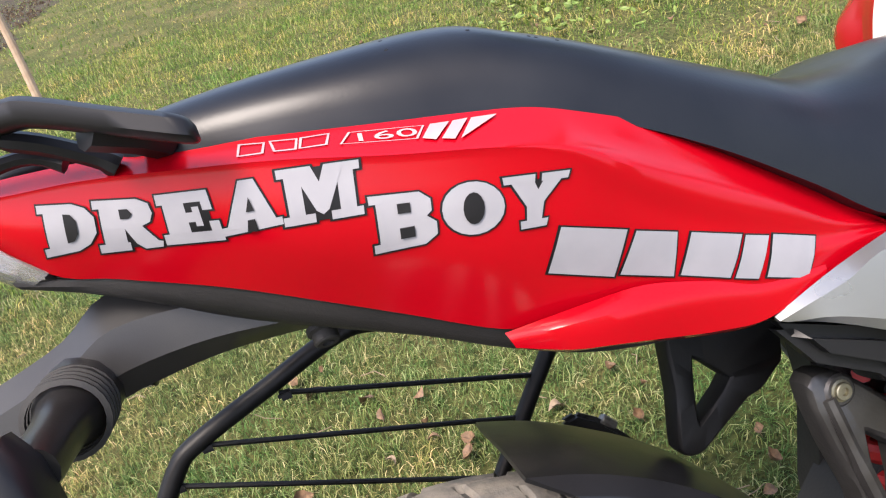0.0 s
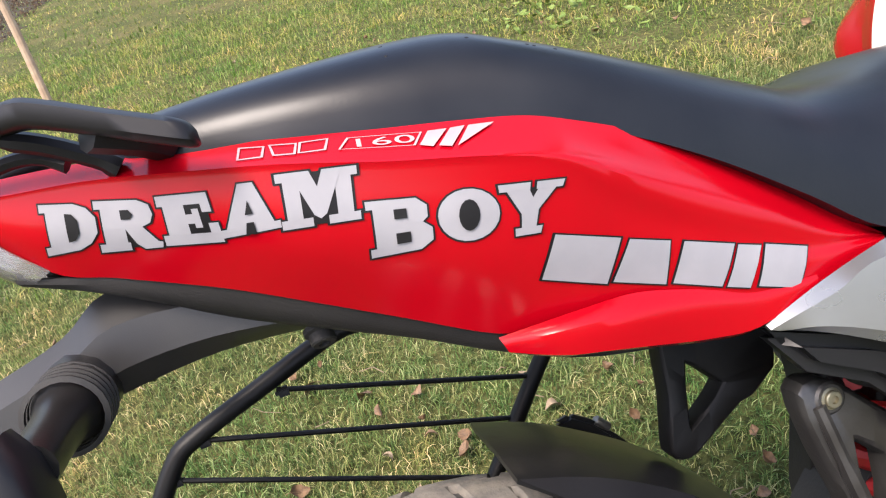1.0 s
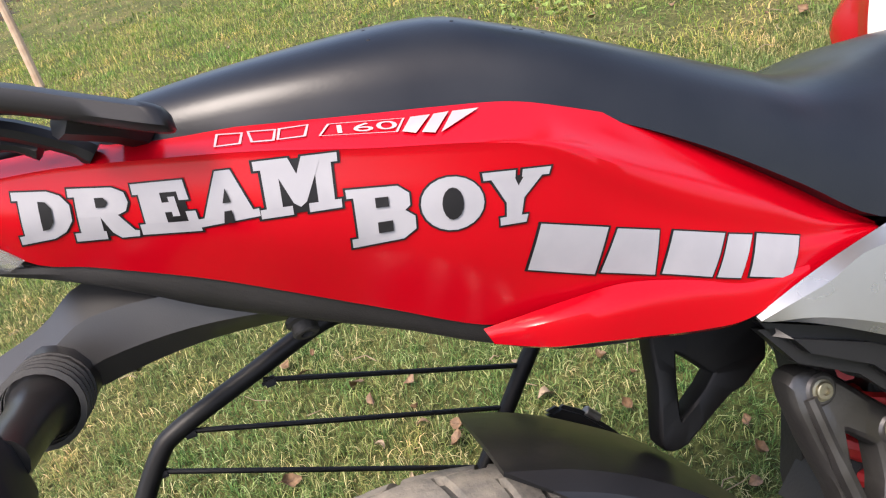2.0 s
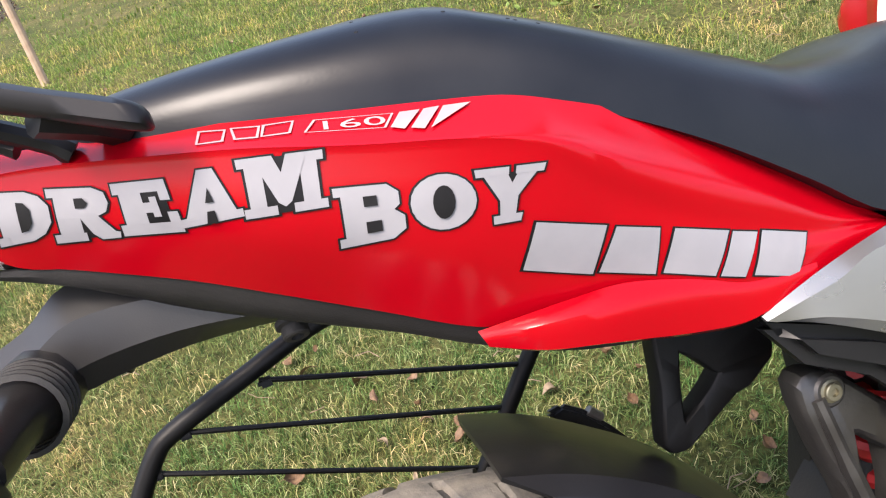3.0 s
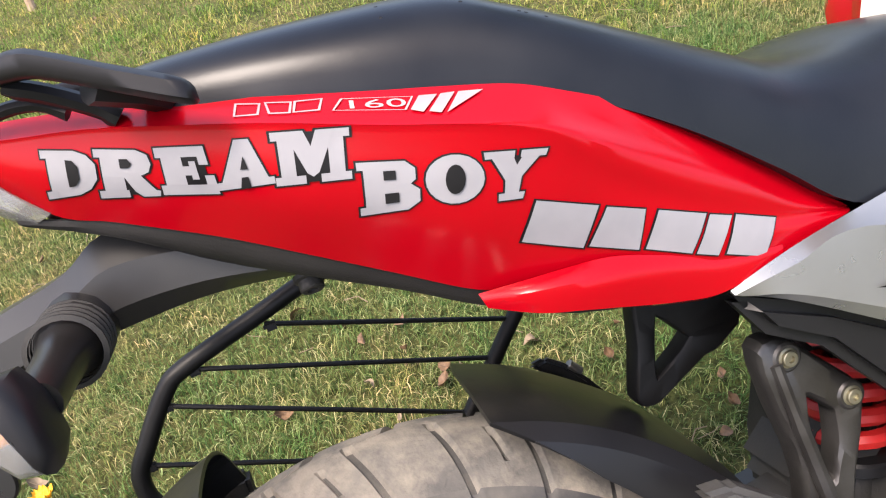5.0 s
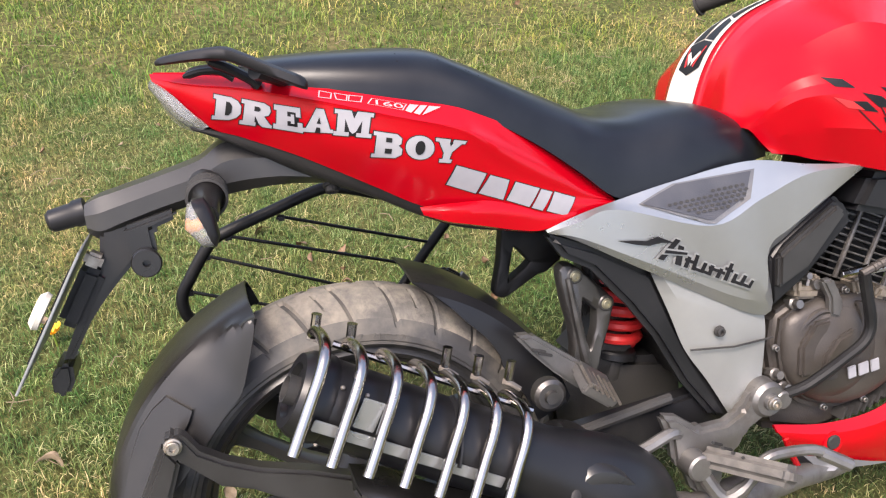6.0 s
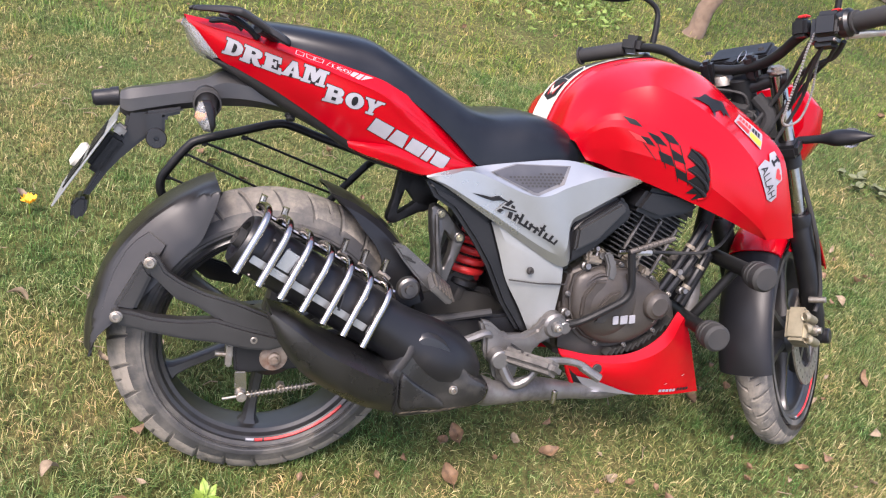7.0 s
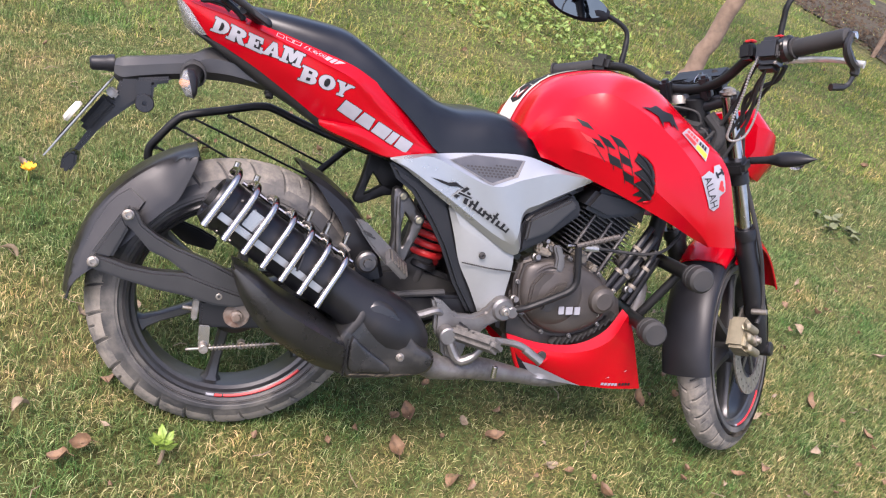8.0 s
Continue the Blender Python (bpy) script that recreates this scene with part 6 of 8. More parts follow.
for z0, z1, end in ((0.525, 0.535, (0.989, -0.285, 0.535)), (0.383, 0.389, (0.921, -0.262, 0.390))):
    start = Vector((end[0] + 0.035, -0.03, z0))
    e = Vector(end)
    d = (e - start).normalized()
    bar = part("crash_slider", rod(start, e - d * 0.05, 0.017, 14), TUBE, down, "black crash bar with a ribbed rubber end")
    part("slider_end", lathe([(0, 0.002), (0.024, 0.002), (0.030, -0.004), (0.031, -0.02), (0.027, -0.022), (0.031, -0.025), (0.031, -0.033), (0.027, -0.035), (0.030, -0.038), (0.028, -0.048), (0.020, -0.062), (0, -0.062)], e, d, 28), DARK, bar)
part("crash_brace", rod((0.965, -0.11, 0.385), (1.025, -0.16, 0.528), 0.011), TUBE, down)
part("guard_post", rod((0.995, -0.09, 0.535), (0.935, -0.10, 0.41), 0.010), TUBE, down)

# dark parts behind the silver panel
part("air_scoop", plate([(0.583, 0.510), (0.580, 0.590), (0.600, 0.614), (0.682, 0.666), (0.702, 0.656), (0.722, 0.624), (0.645, 0.551)], -0.158, -0.10, 0.008, 3), SATIN, bike, "satin black air scoop")
part("scoop_inset", plate([(0.590, 0.545), (0.590, 0.594), (0.603, 0.604), (0.682, 0.654), (0.700, 0.640), (0.640, 0.570)], -0.168, -0.15, 0.005), CARRIER, bpy.data.objects["air_scoop"])
part("coil_cover", plate([(0.715, 0.640), (0.745, 0.690), (0.83, 0.682), (0.885, 0.662), (0.86, 0.640), (0.78, 0.622)], -0.165, -0.09, 0.010), SATIN, bike, "black cover under the tank")
part("throttle_body", box((0.66, -0.03, 0.60), (0.12, 0.10, 0.08), 0.02), DARK, engine)
part("side_stand", tube([(0.55, 0.12, 0.28), (0.50, 0.26, 0.16), (0.46, 0.355, 0.152)], 0.012, 10), TUBE, bike, "black side stand")

# belly pan lower spoiler
LOWER = [
    [(0.628, -0.140, 0.292), (0.690, -0.136, 0.262), (0.750, -0.134, 0.232), (0.800, -0.132, 0.210)],
    [(0.640, -0.134, 0.268), (0.690, -0.131, 0.240), (0.740, -0.128, 0.218), (0.790, -0.125, 0.203)],
    [(0.672, -0.120, 0.225), (0.710, -0.120, 0.213), (0.745, -0.120, 0.206), (0.780, -0.120, 0.201)],
]
part("spoiler_lip", sheet(LOWER, 0.004, 4, 2), SATIN, belly, "dark grey lower lip")
part("lip_edge", tube([(0.628, -0.143, 0.295), (0.645, -0.136, 0.262), (0.672, -0.124, 0.222)], 0.005, 8), RED_PLASTIC, belly)
part("spoiler_hole", lathe([(0.013, 0.004), (0.017, 0.004), (0.018, 0.0), (0.012, -0.006)], (0.705, -0.153, 0.277), (0, -1, 0.1), 24, True), RED_PLASTIC, belly)
part("hole_bolt", rod((0.705, -0.135, 0.277), (0.705, -0.159, 0.277), 0.012), DARK, belly)

# ---- front end, turned with the bars ----
UP = Vector((-math.sin(RAKE), 0, math.cos(RAKE)))


def fender_section(a):
    w = 0.062
    low = 0.285 if 60 < a < 130 else 0.295
    return [(w, low), (w * 0.97, 0.308), (w * 0.6, 0.322), (0, 0.327), (-w * 0.6, 0.322), (-w * 0.97, 0.308), (-w, low)]


fender = part("front_mudguard", moved(arc_shell(AXLE_F, (128, 140, 152, 164, 176, 184, 189), fender_section, out=(-1, 0, 0)), STEER), GLOSS, bike, "satin black rear part of the front mudguard", sharp=45)
part("mudguard_top", moved(arc_shell(AXLE_F, (30, 45, 60, 75, 90, 105, 118, 133), lambda a: [(y * 1.03, r + 0.005) for y, r in fender_section(a)]), STEER), RED, fender, "red upper mudguard", sharp=45)
for s in (-1, 1):
    line = [(1.22, 0.40), (1.25, 0.52), (1.30, 0.585), (1.36, 0.60), (1.39, 0.52), (1.35, 0.40), (1.30, 0.36)] if s > 0 else [(1.245, 0.525), (1.30, 0.595), (1.36, 0.610), (1.405, 0.55), (1.33, 0.515)]
    part("mudguard_side", moved(plate(line, 0.062 * s, 0.072 * s, 0.003), STEER), RED, fender)
    foot = Vector((1.365, 0.095 * s, 0.31))
    part("axle_lug", moved(rod(foot + Vector((0.015, -0.03, -0.015)), foot + Vector((0.015, 0.03, -0.015)), 0.020), STEER), SATIN, fender)
    part("fork_boot", moved(lathe([(0.020, 0), (0.031, 0), (0.032, 0.02), (0.030, 0.03), (0.020, 0.03)], foot + UP * 0.315, UP, 20, True), STEER), SATIN, fender)
    part("fork_collar", moved(lathe([(0.019, 0), (0.026, 0), (0.026, 0.028), (0.019, 0.028)], foot + UP * 0.47, UP, 20, True), STEER), SATIN, fender)
disc = part("brake_disc", moved(lathe([(0.085, -0.0025), (0.130, -0.0025), (0.130, 0.0025), (0.085, 0.0025)], AXLE_F + Vector((0, -0.066, 0)), (0, 1, 0), 60, True), STEER), STEEL, front_wheel, "drilled steel brake disc")
for k in range(5):
    a = radians(72 * k + 10)
    part("disc_arm", moved(box(AXLE_F + Vector((math.cos(a) * 0.06, -0.062, math.sin(a) * 0.06)), (0.07, 0.006, 0.02), 0.002, turn(0, -math.degrees(a), 0)), STEER), RIM, disc)
for k in range(30):
    a = radians(12 * k)
    part("disc_hole", moved(rod(AXLE_F + Vector((math.cos(a) * (0.10 + 0.008 * (k % 3)), -0.0688, math.sin(a) * (0.10 + 0.008 * (k % 3)))), AXLE_F + Vector((math.cos(a) * (0.10 + 0.008 * (k % 3)), -0.0680, math.sin(a) * (0.10 + 0.008 * (k % 3)))), 0.0035, 8), STEER), DARK, disc)
cal = part("brake_caliper", moved(box(AXLE_F + Vector((-0.138, -0.085, 0.042)), (0.080, 0.05, 0.085), 0.008, turn(0, 25, 0)), STEER), GOLD, bike, "dull gold brake caliper")
for k in range(3):
    z = 0.075 - 0.029 * k
    part("caliper_rib", moved(tube([AXLE_F + Vector((-0.179 + 0.006 * k, -0.108, z)), AXLE_F + Vector((-0.176 + 0.006 * k, -0.110, z)), AXLE_F + Vector((-0.108 + 0.006 * k, -0.110, z - 0.02)), AXLE_F + Vector((-0.105 + 0.006 * k, -0.108, z - 0.021))], [0.008, 0.0115, 0.0115, 0.008], 12), STEER), GOLD, cal)
part("banjo_bolt", moved(lathe([(0, 0.016), (0.008, 0.016), (0.009, 0.008), (0.013, 0.007), (0.013, 0)], AXLE_F + Vector((-0.131, -0.118, 0.035)), (0, -1, 0), 12), STEER), STEEL, cal)
part("bleed_nipple", moved(rod(AXLE_F + Vector((-0.103, -0.10, 0.107)), AXLE_F + Vector((-0.103, -0.14, 0.107)), 0.008), STEER), STEEL, cal)
part("brake_hose", moved(tube(spline([AXLE_F + Vector(p) for p in ((-0.09, -0.11, 0.075), (-0.075, -0.12, 0.12), (-0.10, -0.125, 0.20), (-0.14, -0.13, 0.27), (-0.17, -0.12, 0.36), (-0.22, -0.10, 0.50))], 5), 0.006, 8), STEER), DARK, cal)

# headlamp cowl with its signals
rings = []
for x, w, top, low in ((1.235, 0.075, 0.945, 0.80), (1.265, 0.095, 0.955, 0.775), (1.305, 0.100, 0.945, 0.765), (1.345, 0.090, 0.915, 0.765), (1.375, 0.070, 0.875, 0.780)):
    m = (top + low) / 2
    rings.append([(x, -w * 0.6, top), (x, -w, m + 0.03), (x + 0.005, -w * 0.9, m - 0.03), (x, -w * 0.5, low), (x, w * 0.5, low), (x + 0.005, w * 0.9, m - 0.03), (x, w, m + 0.03), (x, w * 0.6, top)])
bm = bmesh.new()
skin(bm, [list(r) for r in zip(*[spline(r, 3) for r in zip(*rings)])])
STEER_NOSE = Matrix.Translation((0.052, -0.006, -0.004)) @ STEER
head = part("headlamp_cowl", moved(bm, STEER_NOSE), RED, bike, "red headlamp cowl", sharp=24)
part("headlamp_shell", moved(box((1.212, 0.01, 0.86), (0.05, 0.12, 0.13), 0.03), STEER_NOSE), DARK, head)
part("headlamp_lens", moved(lathe([(0, 0.012), (0.04, 0.008), (0.062, 0)], (1.370, 0, 0.83), (1, 0, 0.25), 32), STEER_NOSE), LENS, head)
for s in (-1, 1):
    stalk = part("front_indicator", moved(tube(spline([(1.19, 0.065 * s, 0.808), (1.19, 0.10 * s, 0.808), (1.188, 0.135 * s, 0.807), (1.186, 0.165 * s, 0.806), (1.184, 0.205 * s, 0.804), (1.182, 0.236 * s, 0.803)], 4), [0.011] * 6 + [0.012, 0.014, 0.017, 0.020, 0.022, 0.0225, 0.0225, 0.0215, 0.020, 0.018, 0.015, 0.012, 0.008, 0.004, 0.001], 14, flat=0.8), STEER_NOSE), GLOSS, head, "black front indicator")
    part("indicator_lens", moved(lathe([(0, 0.012), (0.018, 0.008), (0.024, 0)], (1.205, 0.18 * s, 0.805), (1, 0, 0), 20), STEER_NOSE), SMOKE, stalk)

# ---- handlebar, instruments and mirrors (as they stand with the bars turned) ----
bar = part("handlebar", tube(spline([(0.84, 0.410, 0.938), (0.925, 0.285, 0.976), (0.958, 0.20, 0.979), (0.978, 0.13, 0.957), (0.995, 0.06, 0.948), (1.019, -0.01, 0.954), (1.031, -0.07, 0.971), (1.033, -0.12, 0.997), (1.031, -0.165, 1.032), (1.036, -0.20, 1.052), (1.060, -0.262, 1.069), (1.090, -0.395, 1.106)], 5), 0.0115, 12), TUBE, bike, "black tubular handlebar")
for a, b in (((1.064, -0.275, 1.072), (1.088, -0.392, 1.105)), ((0.842, 0.407, 0.939), (0.913, 0.302, 0.972))):
    a, b = Vector(a), Vector(b)
    d, n = (b - a).normalized(), (b - a).length
    prof = [(0.011, 0)] + [(0.0185 + (0.0010 if k % 2 else 0), 0.004 + (n - 0.008) * k / 24) for k in range(25)] + [(0.011, n)]
    grip = part("grip", lathe(prof, a, d, 20), DARK, bar, "ribbed black rubber grip")
    part("grip_flange", lathe([(0.011, 0), (0.024, 0), (0.024, 0.005), (0.011, 0.006)], a, d, 20), DARK, grip)
part("bar_end", rod((1.088, -0.392, 1.105), (1.094, -0.404, 1.109), 0.009), CHROME, bar)
switch = part("switch_block", box((1.044, -0.232, 1.058), (0.058, 0.062, 0.062), 0.014, turn(-12, 8, 25), 3), BLACK, bar, "black switch block")
part("switch_lower", box((1.048, -0.225, 1.034), (0.05, 0.052, 0.034), 0.010, turn(-12, 8, 25)), BLACK, switch)
part("switch_ring", lathe([(0.012, 0), (0.027, 0), (0.029, 0.005), (0.029, 0.018), (0.024, 0.024), (0.012, 0.026)], (1.056, -0.250, 1.066), (0.22, -0.92, 0.30), 24), BLACK, switch)
part("master_cylinder", box((1.014, -0.188, 1.052), (0.030, 0.032, 0.040), 0.007, turn(-15, 0, 20)), SATIN, switch)
part("button", box((1.013, -0.190, 1.074), (0.022, 0.020, 0.005), 0.002, turn(-15, 0, 20)), SPRING, switch)
part("button", box((1.050, -0.238, 1.092), (0.030, 0.018, 0.005), 0.002, turn(-15, 0, 20)), SPRING, switch)
part("toggle", box((1.032, -0.262, 1.060), (0.010, 0.010, 0.030), 0.003, turn(-12, 8, 25)), DARK, switch)
for dx, dz in ((-0.012, 0.020), (0.016, -0.014), (-0.014, -0.020)):
    bolt((1.044 + dx, -0.266, 1.054 + dz), 0.004, switch, STEEL, (0, -1, 0.2), 0.004)
part("switch_block", box((0.922, 0.283, 0.985), (0.055, 0.05, 0.045), 0.012, turn(0, 0, 35)), BLACK, bar, "black switch block")
ALLOY = surface("polished_alloy", (0.62, 0.62, 0.61), (0.5, 0.5, 0.49), 0.3, 0.4, metal=0.7, scale=60)
part("brake_lever", tube(spline([(1.066, -0.262, 1.046), (1.089, -0.31, 1.055), (1.107, -0.37, 1.059), (1.127, -0.412, 1.056)], 4), [0.008] * 4 + [0.0062] * 7 + [0.0068, 0.008], 10, flat=0.8), ALLOY, bar, "polished brake lever")
part("clutch_lever", tube(spline([(0.975, 0.285, 0.965), (0.945, 0.34, 0.960), (0.90, 0.405, 0.962)], 4), 0.006, 10), CHROME, bar, "polished clutch lever")
part("broken_stay", tube(spline([(1.086, -0.398, 1.110), (1.080, -0.400, 1.085), (1.098, -0.400, 1.061), (1.120, -0.398, 1.046), (1.121, -0.396, 1.025), (1.112, -0.394, 1.008), (1.080, -0.390, 1.000)], 4), [0.008] * 6 + [0.0095] * 9 + [0.005] * 6 + [0.008] * 4, 8), BLACK, bar, "bent black bar-end stay")
stem = part("mirror", tube(spline([(1.046, -0.240, 1.085), (1.042, -0.240, 1.130), (1.040, -0.245, 1.165), (1.070, -0.255, 1.225)], 4), 0.0065, 10), TUBE, bar, "black mirror on a bent stem")
part("mirror_shell", lathe([(0, 0.02), (0.03, 0.016), (0.05, 0.004), (0.053, 0)], (1.085, -0.27, 1.262), (1, -0.1, 0.2), 28), GLOSS, stem)
stem = part("mirror", tube(spline([(0.970, 0.270, 0.995), (0.972, 0.272, 1.04), (0.968, 0.275, 1.075), (0.945, 0.280, 1.095), (0.905, 0.285, 1.108)], 4), [0.008] * 6 + [0.0065] * 11, 10), TUBE, bar, "black mirror on a bent stem")
rings = []
for k in range(11):
    u = k / 10
    w = math.sin(math.pi * (0.06 + 0.9 * u)) ** 0.6
    rings.append([(0.905 - 0.19 * u, 0.285 + 0.02 * u + 0.012 * w * math.cos(a) - 0.005 * w * math.sin(a), 1.108 + 0.018 * u + 0.036 * w * math.sin(a)) for a in (2 * math.pi * j / 16 for j in range(16))])
bm = bmesh.new()
skin(bm, rings)
part("mirror_shell", bm, GLOSS, stem)
bm = bmesh.new()
bm.faces.new([bm.verts.new((0.812 + 0.082 * math.cos(a), 0.279 - 0.005 * math.sin(a), 1.117 + 0.030 * math.sin(a))) for a in (2 * math.pi * j / 24 for j in range(24))])
part("mirror_glass", bm, MIRROR, stem)
clamp = part("top_clamp", tube(spline([(0.968, 0.110, 0.888), (1.010, 0.050, 0.890), (1.052, -0.010, 0.915), (1.085, -0.055, 0.942), (1.105, -0.085, 0.952)], 4), [0.020] * 3 + [0.017] * 11 + [0.020] * 3, 12, flat=0.75), SATIN, bike, "black cast top fork clamp")
part("bottom_clamp", moved(box((1.135, 0, 0.775), (0.06, 0.25, 0.034), 0.008, turn(0, -25, 0)), STEER), SATIN, clamp)
part("head_tube", rod((1.125, 0, 0.765), (1.045, 0, 0.94), 0.03, 16), TUBE, clamp)
for s in (-1, 1):
    part("bar_riser", moved(box((1.040, 0.05 * s, 0.962), (0.034, 0.028, 0.062), 0.008, turn(0, -25, 0)), STEER), SATIN, clamp)
    part("fork_cap", moved(lathe([(0, 0.012), (0.010, 0.012), (0.011, 0.006), (0.019, 0.005), (0.020, 0)], Vector((1.365, 0.095 * s, 0.31)) + UP * 0.705, UP, 18), STEER), STEEL, clamp)
part("ignition", lathe([(0, 0.016), (0.010, 0.016), (0.012, 0.020), (0.020, 0.020), (0.024, 0.014), (0.026, 0)], (1.022, 0.030, 0.918), (-0.3, 0, 1), 24), STEEL, clamp, "steel ignition lock")
part("yoke_nut", lathe([(0, 0.016), (0.011, 0.016), (0.012, 0.006), (0.019, 0.005), (0.020, 0)], (1.088, -0.070, 0.958), (-0.35, 0.1, 0.93), 6), STEEL, clamp)
for s in (-1, 1):
    bolt((1.012 + 0.035 * -s, 0.045 * s, 0.992 + 0.012 * -s), 0.008, clamp, DARK, (-0.35, 0, 0.93), 0.006)
part("wiring_loom", tube(spline([(1.075, -0.03, 0.90), (1.10, -0.06, 0.86), (1.09, -0.05, 0.80), (1.07, -0.03, 0.74)], 5), [0.016] * 8 + [0.013] * 8, 10), DARK, clamp)
part("yoke_block", box((1.045, 0.0, 0.845), (0.07, 0.10, 0.07), 0.016, turn(0, -25, 36)), DARK, clamp)
for a, b in (((1.00, 0.02, 0.905), (1.06, -0.03, 0.875)), ((1.02, 0.05, 0.880), (1.07, 0.0, 0.835)), ((1.03, 0.01, 0.87), (1.085, -0.05, 0.83))):
    m = Vector(a).lerp(Vector(b), 0.5) + Vector((0.01, -0.02, 0.012))
    part("wire", tube(spline([a, m, b], 5), 0.0035, 7), DARK, clamp)
part("key_tag", box((1.035, 0.03, 0.972), (0.045, 0.022, 0.010), 0.003, turn(0, -20, 30)), INK, clamp)
part("key_ring", tube([Vector((1.045, 0.012, 0.985)) + Vector((0.006 * math.sin(a), 0.010 * math.cos(a), 0.014 * math.sin(a))) for a in (2 * math.pi * k / 20 for k in range(20))], 0.0012, 6, True), CHROME, clamp)
dash = part("instrument_cluster", moved(box((1.135, 0, 0.998), (0.10, 0.16, 0.030), 0.012, turn(0, -28, 0), 3), STEER), GLOSS, bike, "black digital instrument cluster")
part("screen", moved(box((1.128, 0, 1.0145), (0.07, 0.13, 0.003), 0.001, turn(0, -28, 0)), STEER), INK, dash)
part("cluster_back", moved(box((1.15, 0, 0.975), (0.07, 0.12, 0.05), 0.014, turn(0, -28, 0)), STEER), BLACK, dash)
for pts, r in (([(1.035, -0.20, 1.025), (1.050, -0.165, 0.985), (1.085, -0.11, 0.945), (1.09, -0.06, 0.88), (1.05, -0.04, 0.80)], 0.005), ([(1.052, -0.218, 1.018), (1.068, -0.18, 0.985), (1.10, -0.13, 0.94), (1.11, -0.08, 0.87), (1.08, -0.05, 0.78)], 0.004), ([(1.078, -0.245, 1.035), (1.092, -0.215, 1.005), (1.085, -0.18, 0.985), (1.09, -0.13, 0.955), (1.12, -0.10, 0.90)], 0.0055), ([(1.065, -0.24, 1.025), (1.09, -0.20, 0.995), (1.12, -0.13, 0.95), (1.13, -0.06, 0.85)], 0.0045), ([(1.045, -0.225, 1.02), (1.065, -0.19, 0.975), (1.11, -0.13, 0.90), (1.10, -0.08, 0.78)], 0.004), ([(0.95, 0.27, 0.965), (1.02, 0.20, 0.93), (1.10, 0.10, 0.92), (1.12, 0.03, 0.83)], 0.005)):
    part("cable", tube(spline(pts, 6), r, 8), DARK, bar)

bm = bmesh.new()
loop = spline([(1.019, -0.222, 1.041), (1.007, -0.225, 1.004), (1.008, -0.220, 0.960), (1.011, -0.208, 0.921), (1.015, -0.198, 0.882), (1.021, -0.190, 0.858), (1.043, -0.185, 0.852), (1.073, -0.180, 0.866), (1.090, -0.175, 0.896), (1.091, -0.178, 0.932), (1.081, -0.185, 0.971), (1.071, -0.195, 1.002), (1.052, -0.215, 1.027)], 7)
for p in loop:
    add_lathe(bm, [(0, -0.0033), (0.0025, -0.002), (0.0033, 0), (0.0025, 0.002), (0, 0.0033)], p, (0, 0, 1), 6)
add_tube(bm, loop, 0.001, 5)
chain = thing("bead_chain", bm, BEAD, "dull metal beaded chain looped over the handlebar", "chain")
chain.matrix_world = BIKE


# ---- stickers and lettering, laid on the panels ----
def laid(name, shapes, tree, mat, parent, lift, label="", step=0.012, way=(0, 1, 0), each=0.00012):
    """Flat shapes in x and z, laid on a panel along a direction, a hair above its face."""
    bm = bmesh.new()
    w = Vector(way)
    for i, shape in enumerate(shapes):
        one = bmesh.new()
        one.faces.new([one.verts.new((x, 0, z)) for x, z in shape])
        lo = [min(q[k] for q in shape) for k in (0, 1)]
        hi = [max(q[k] for q in shape) for k in (0, 1)]
        for k, n in ((0, (1, 0, 0)), (1, (0, 0, 1))):
            at = lo[k] + step
            while at < hi[k]:
                co = (at, 0, 0) if k == 0 else (0, 0, at)
                bmesh.ops.bisect_plane(one, geom=one.verts[:] + one.edges[:] + one.faces[:], plane_co=co, plane_no=n)
                at += step
        last = None
        for v in one.verts:
            start = Vector((v.co.x, 0, v.co.z)) - w * 0.6
            hit, nrm, _, _ = tree.ray_cast(start, w)
            if hit is None:
                hit, nrm, _, _ = tree.find_nearest(Vector((v.co.x, -0.15, v.co.z)))
                hit = Vector((v.co.x, hit.y, v.co.z))
            v.co = hit - w * (lift + each * i)
        me = bpy.data.meshes.new("piece")
        one.to_mesh(me)
        one.free()
        bm.from_mesh(me)
        bpy.data.meshes.remove(me)
    me = bpy.data.meshes.new(name)
    bm.to_mesh(me)
    bm.free()
    me.materials.append(mat)
    me.shade_smooth()
    ob = new(name, me)
    ob.parent = parent
    if label:
        ob["label"] = label
    return ob


def block(x0, y0, x1, y1):
    return [(x0, y0), (x1, y0), (x1, y1), (x0, y1)]


def oval(cx, cy, rx, ry, n=22):
    return [(cx + rx * math.cos(2 * math.pi * k / n), cy + ry * math.sin(2 * math.pi * k / n)) for k in range(n)]


def grown(shape, e):
    """A convex shape with all its sides pushed out by e."""
    n = len(shape)
    area = sum(shape[i][0] * shape[(i + 1) % n][1] - shape[(i + 1) % n][0] * shape[i][1] for i in range(n))
    s = [Vector(p) for p in (shape if area > 0 else shape[::-1])]
    out = []
    for i in range(n):
        a, b, c = s[i - 1], s[i], s[(i + 1) % n]
        n1, n2 = Vector(((b - a).y, -(b - a).x)).normalized(), Vector(((c - b).y, -(c - b).x)).normalized()
        out.append(tuple(b + (n1 + n2) * (e / max(1 + n1.dot(n2), 0.5))))
    return out


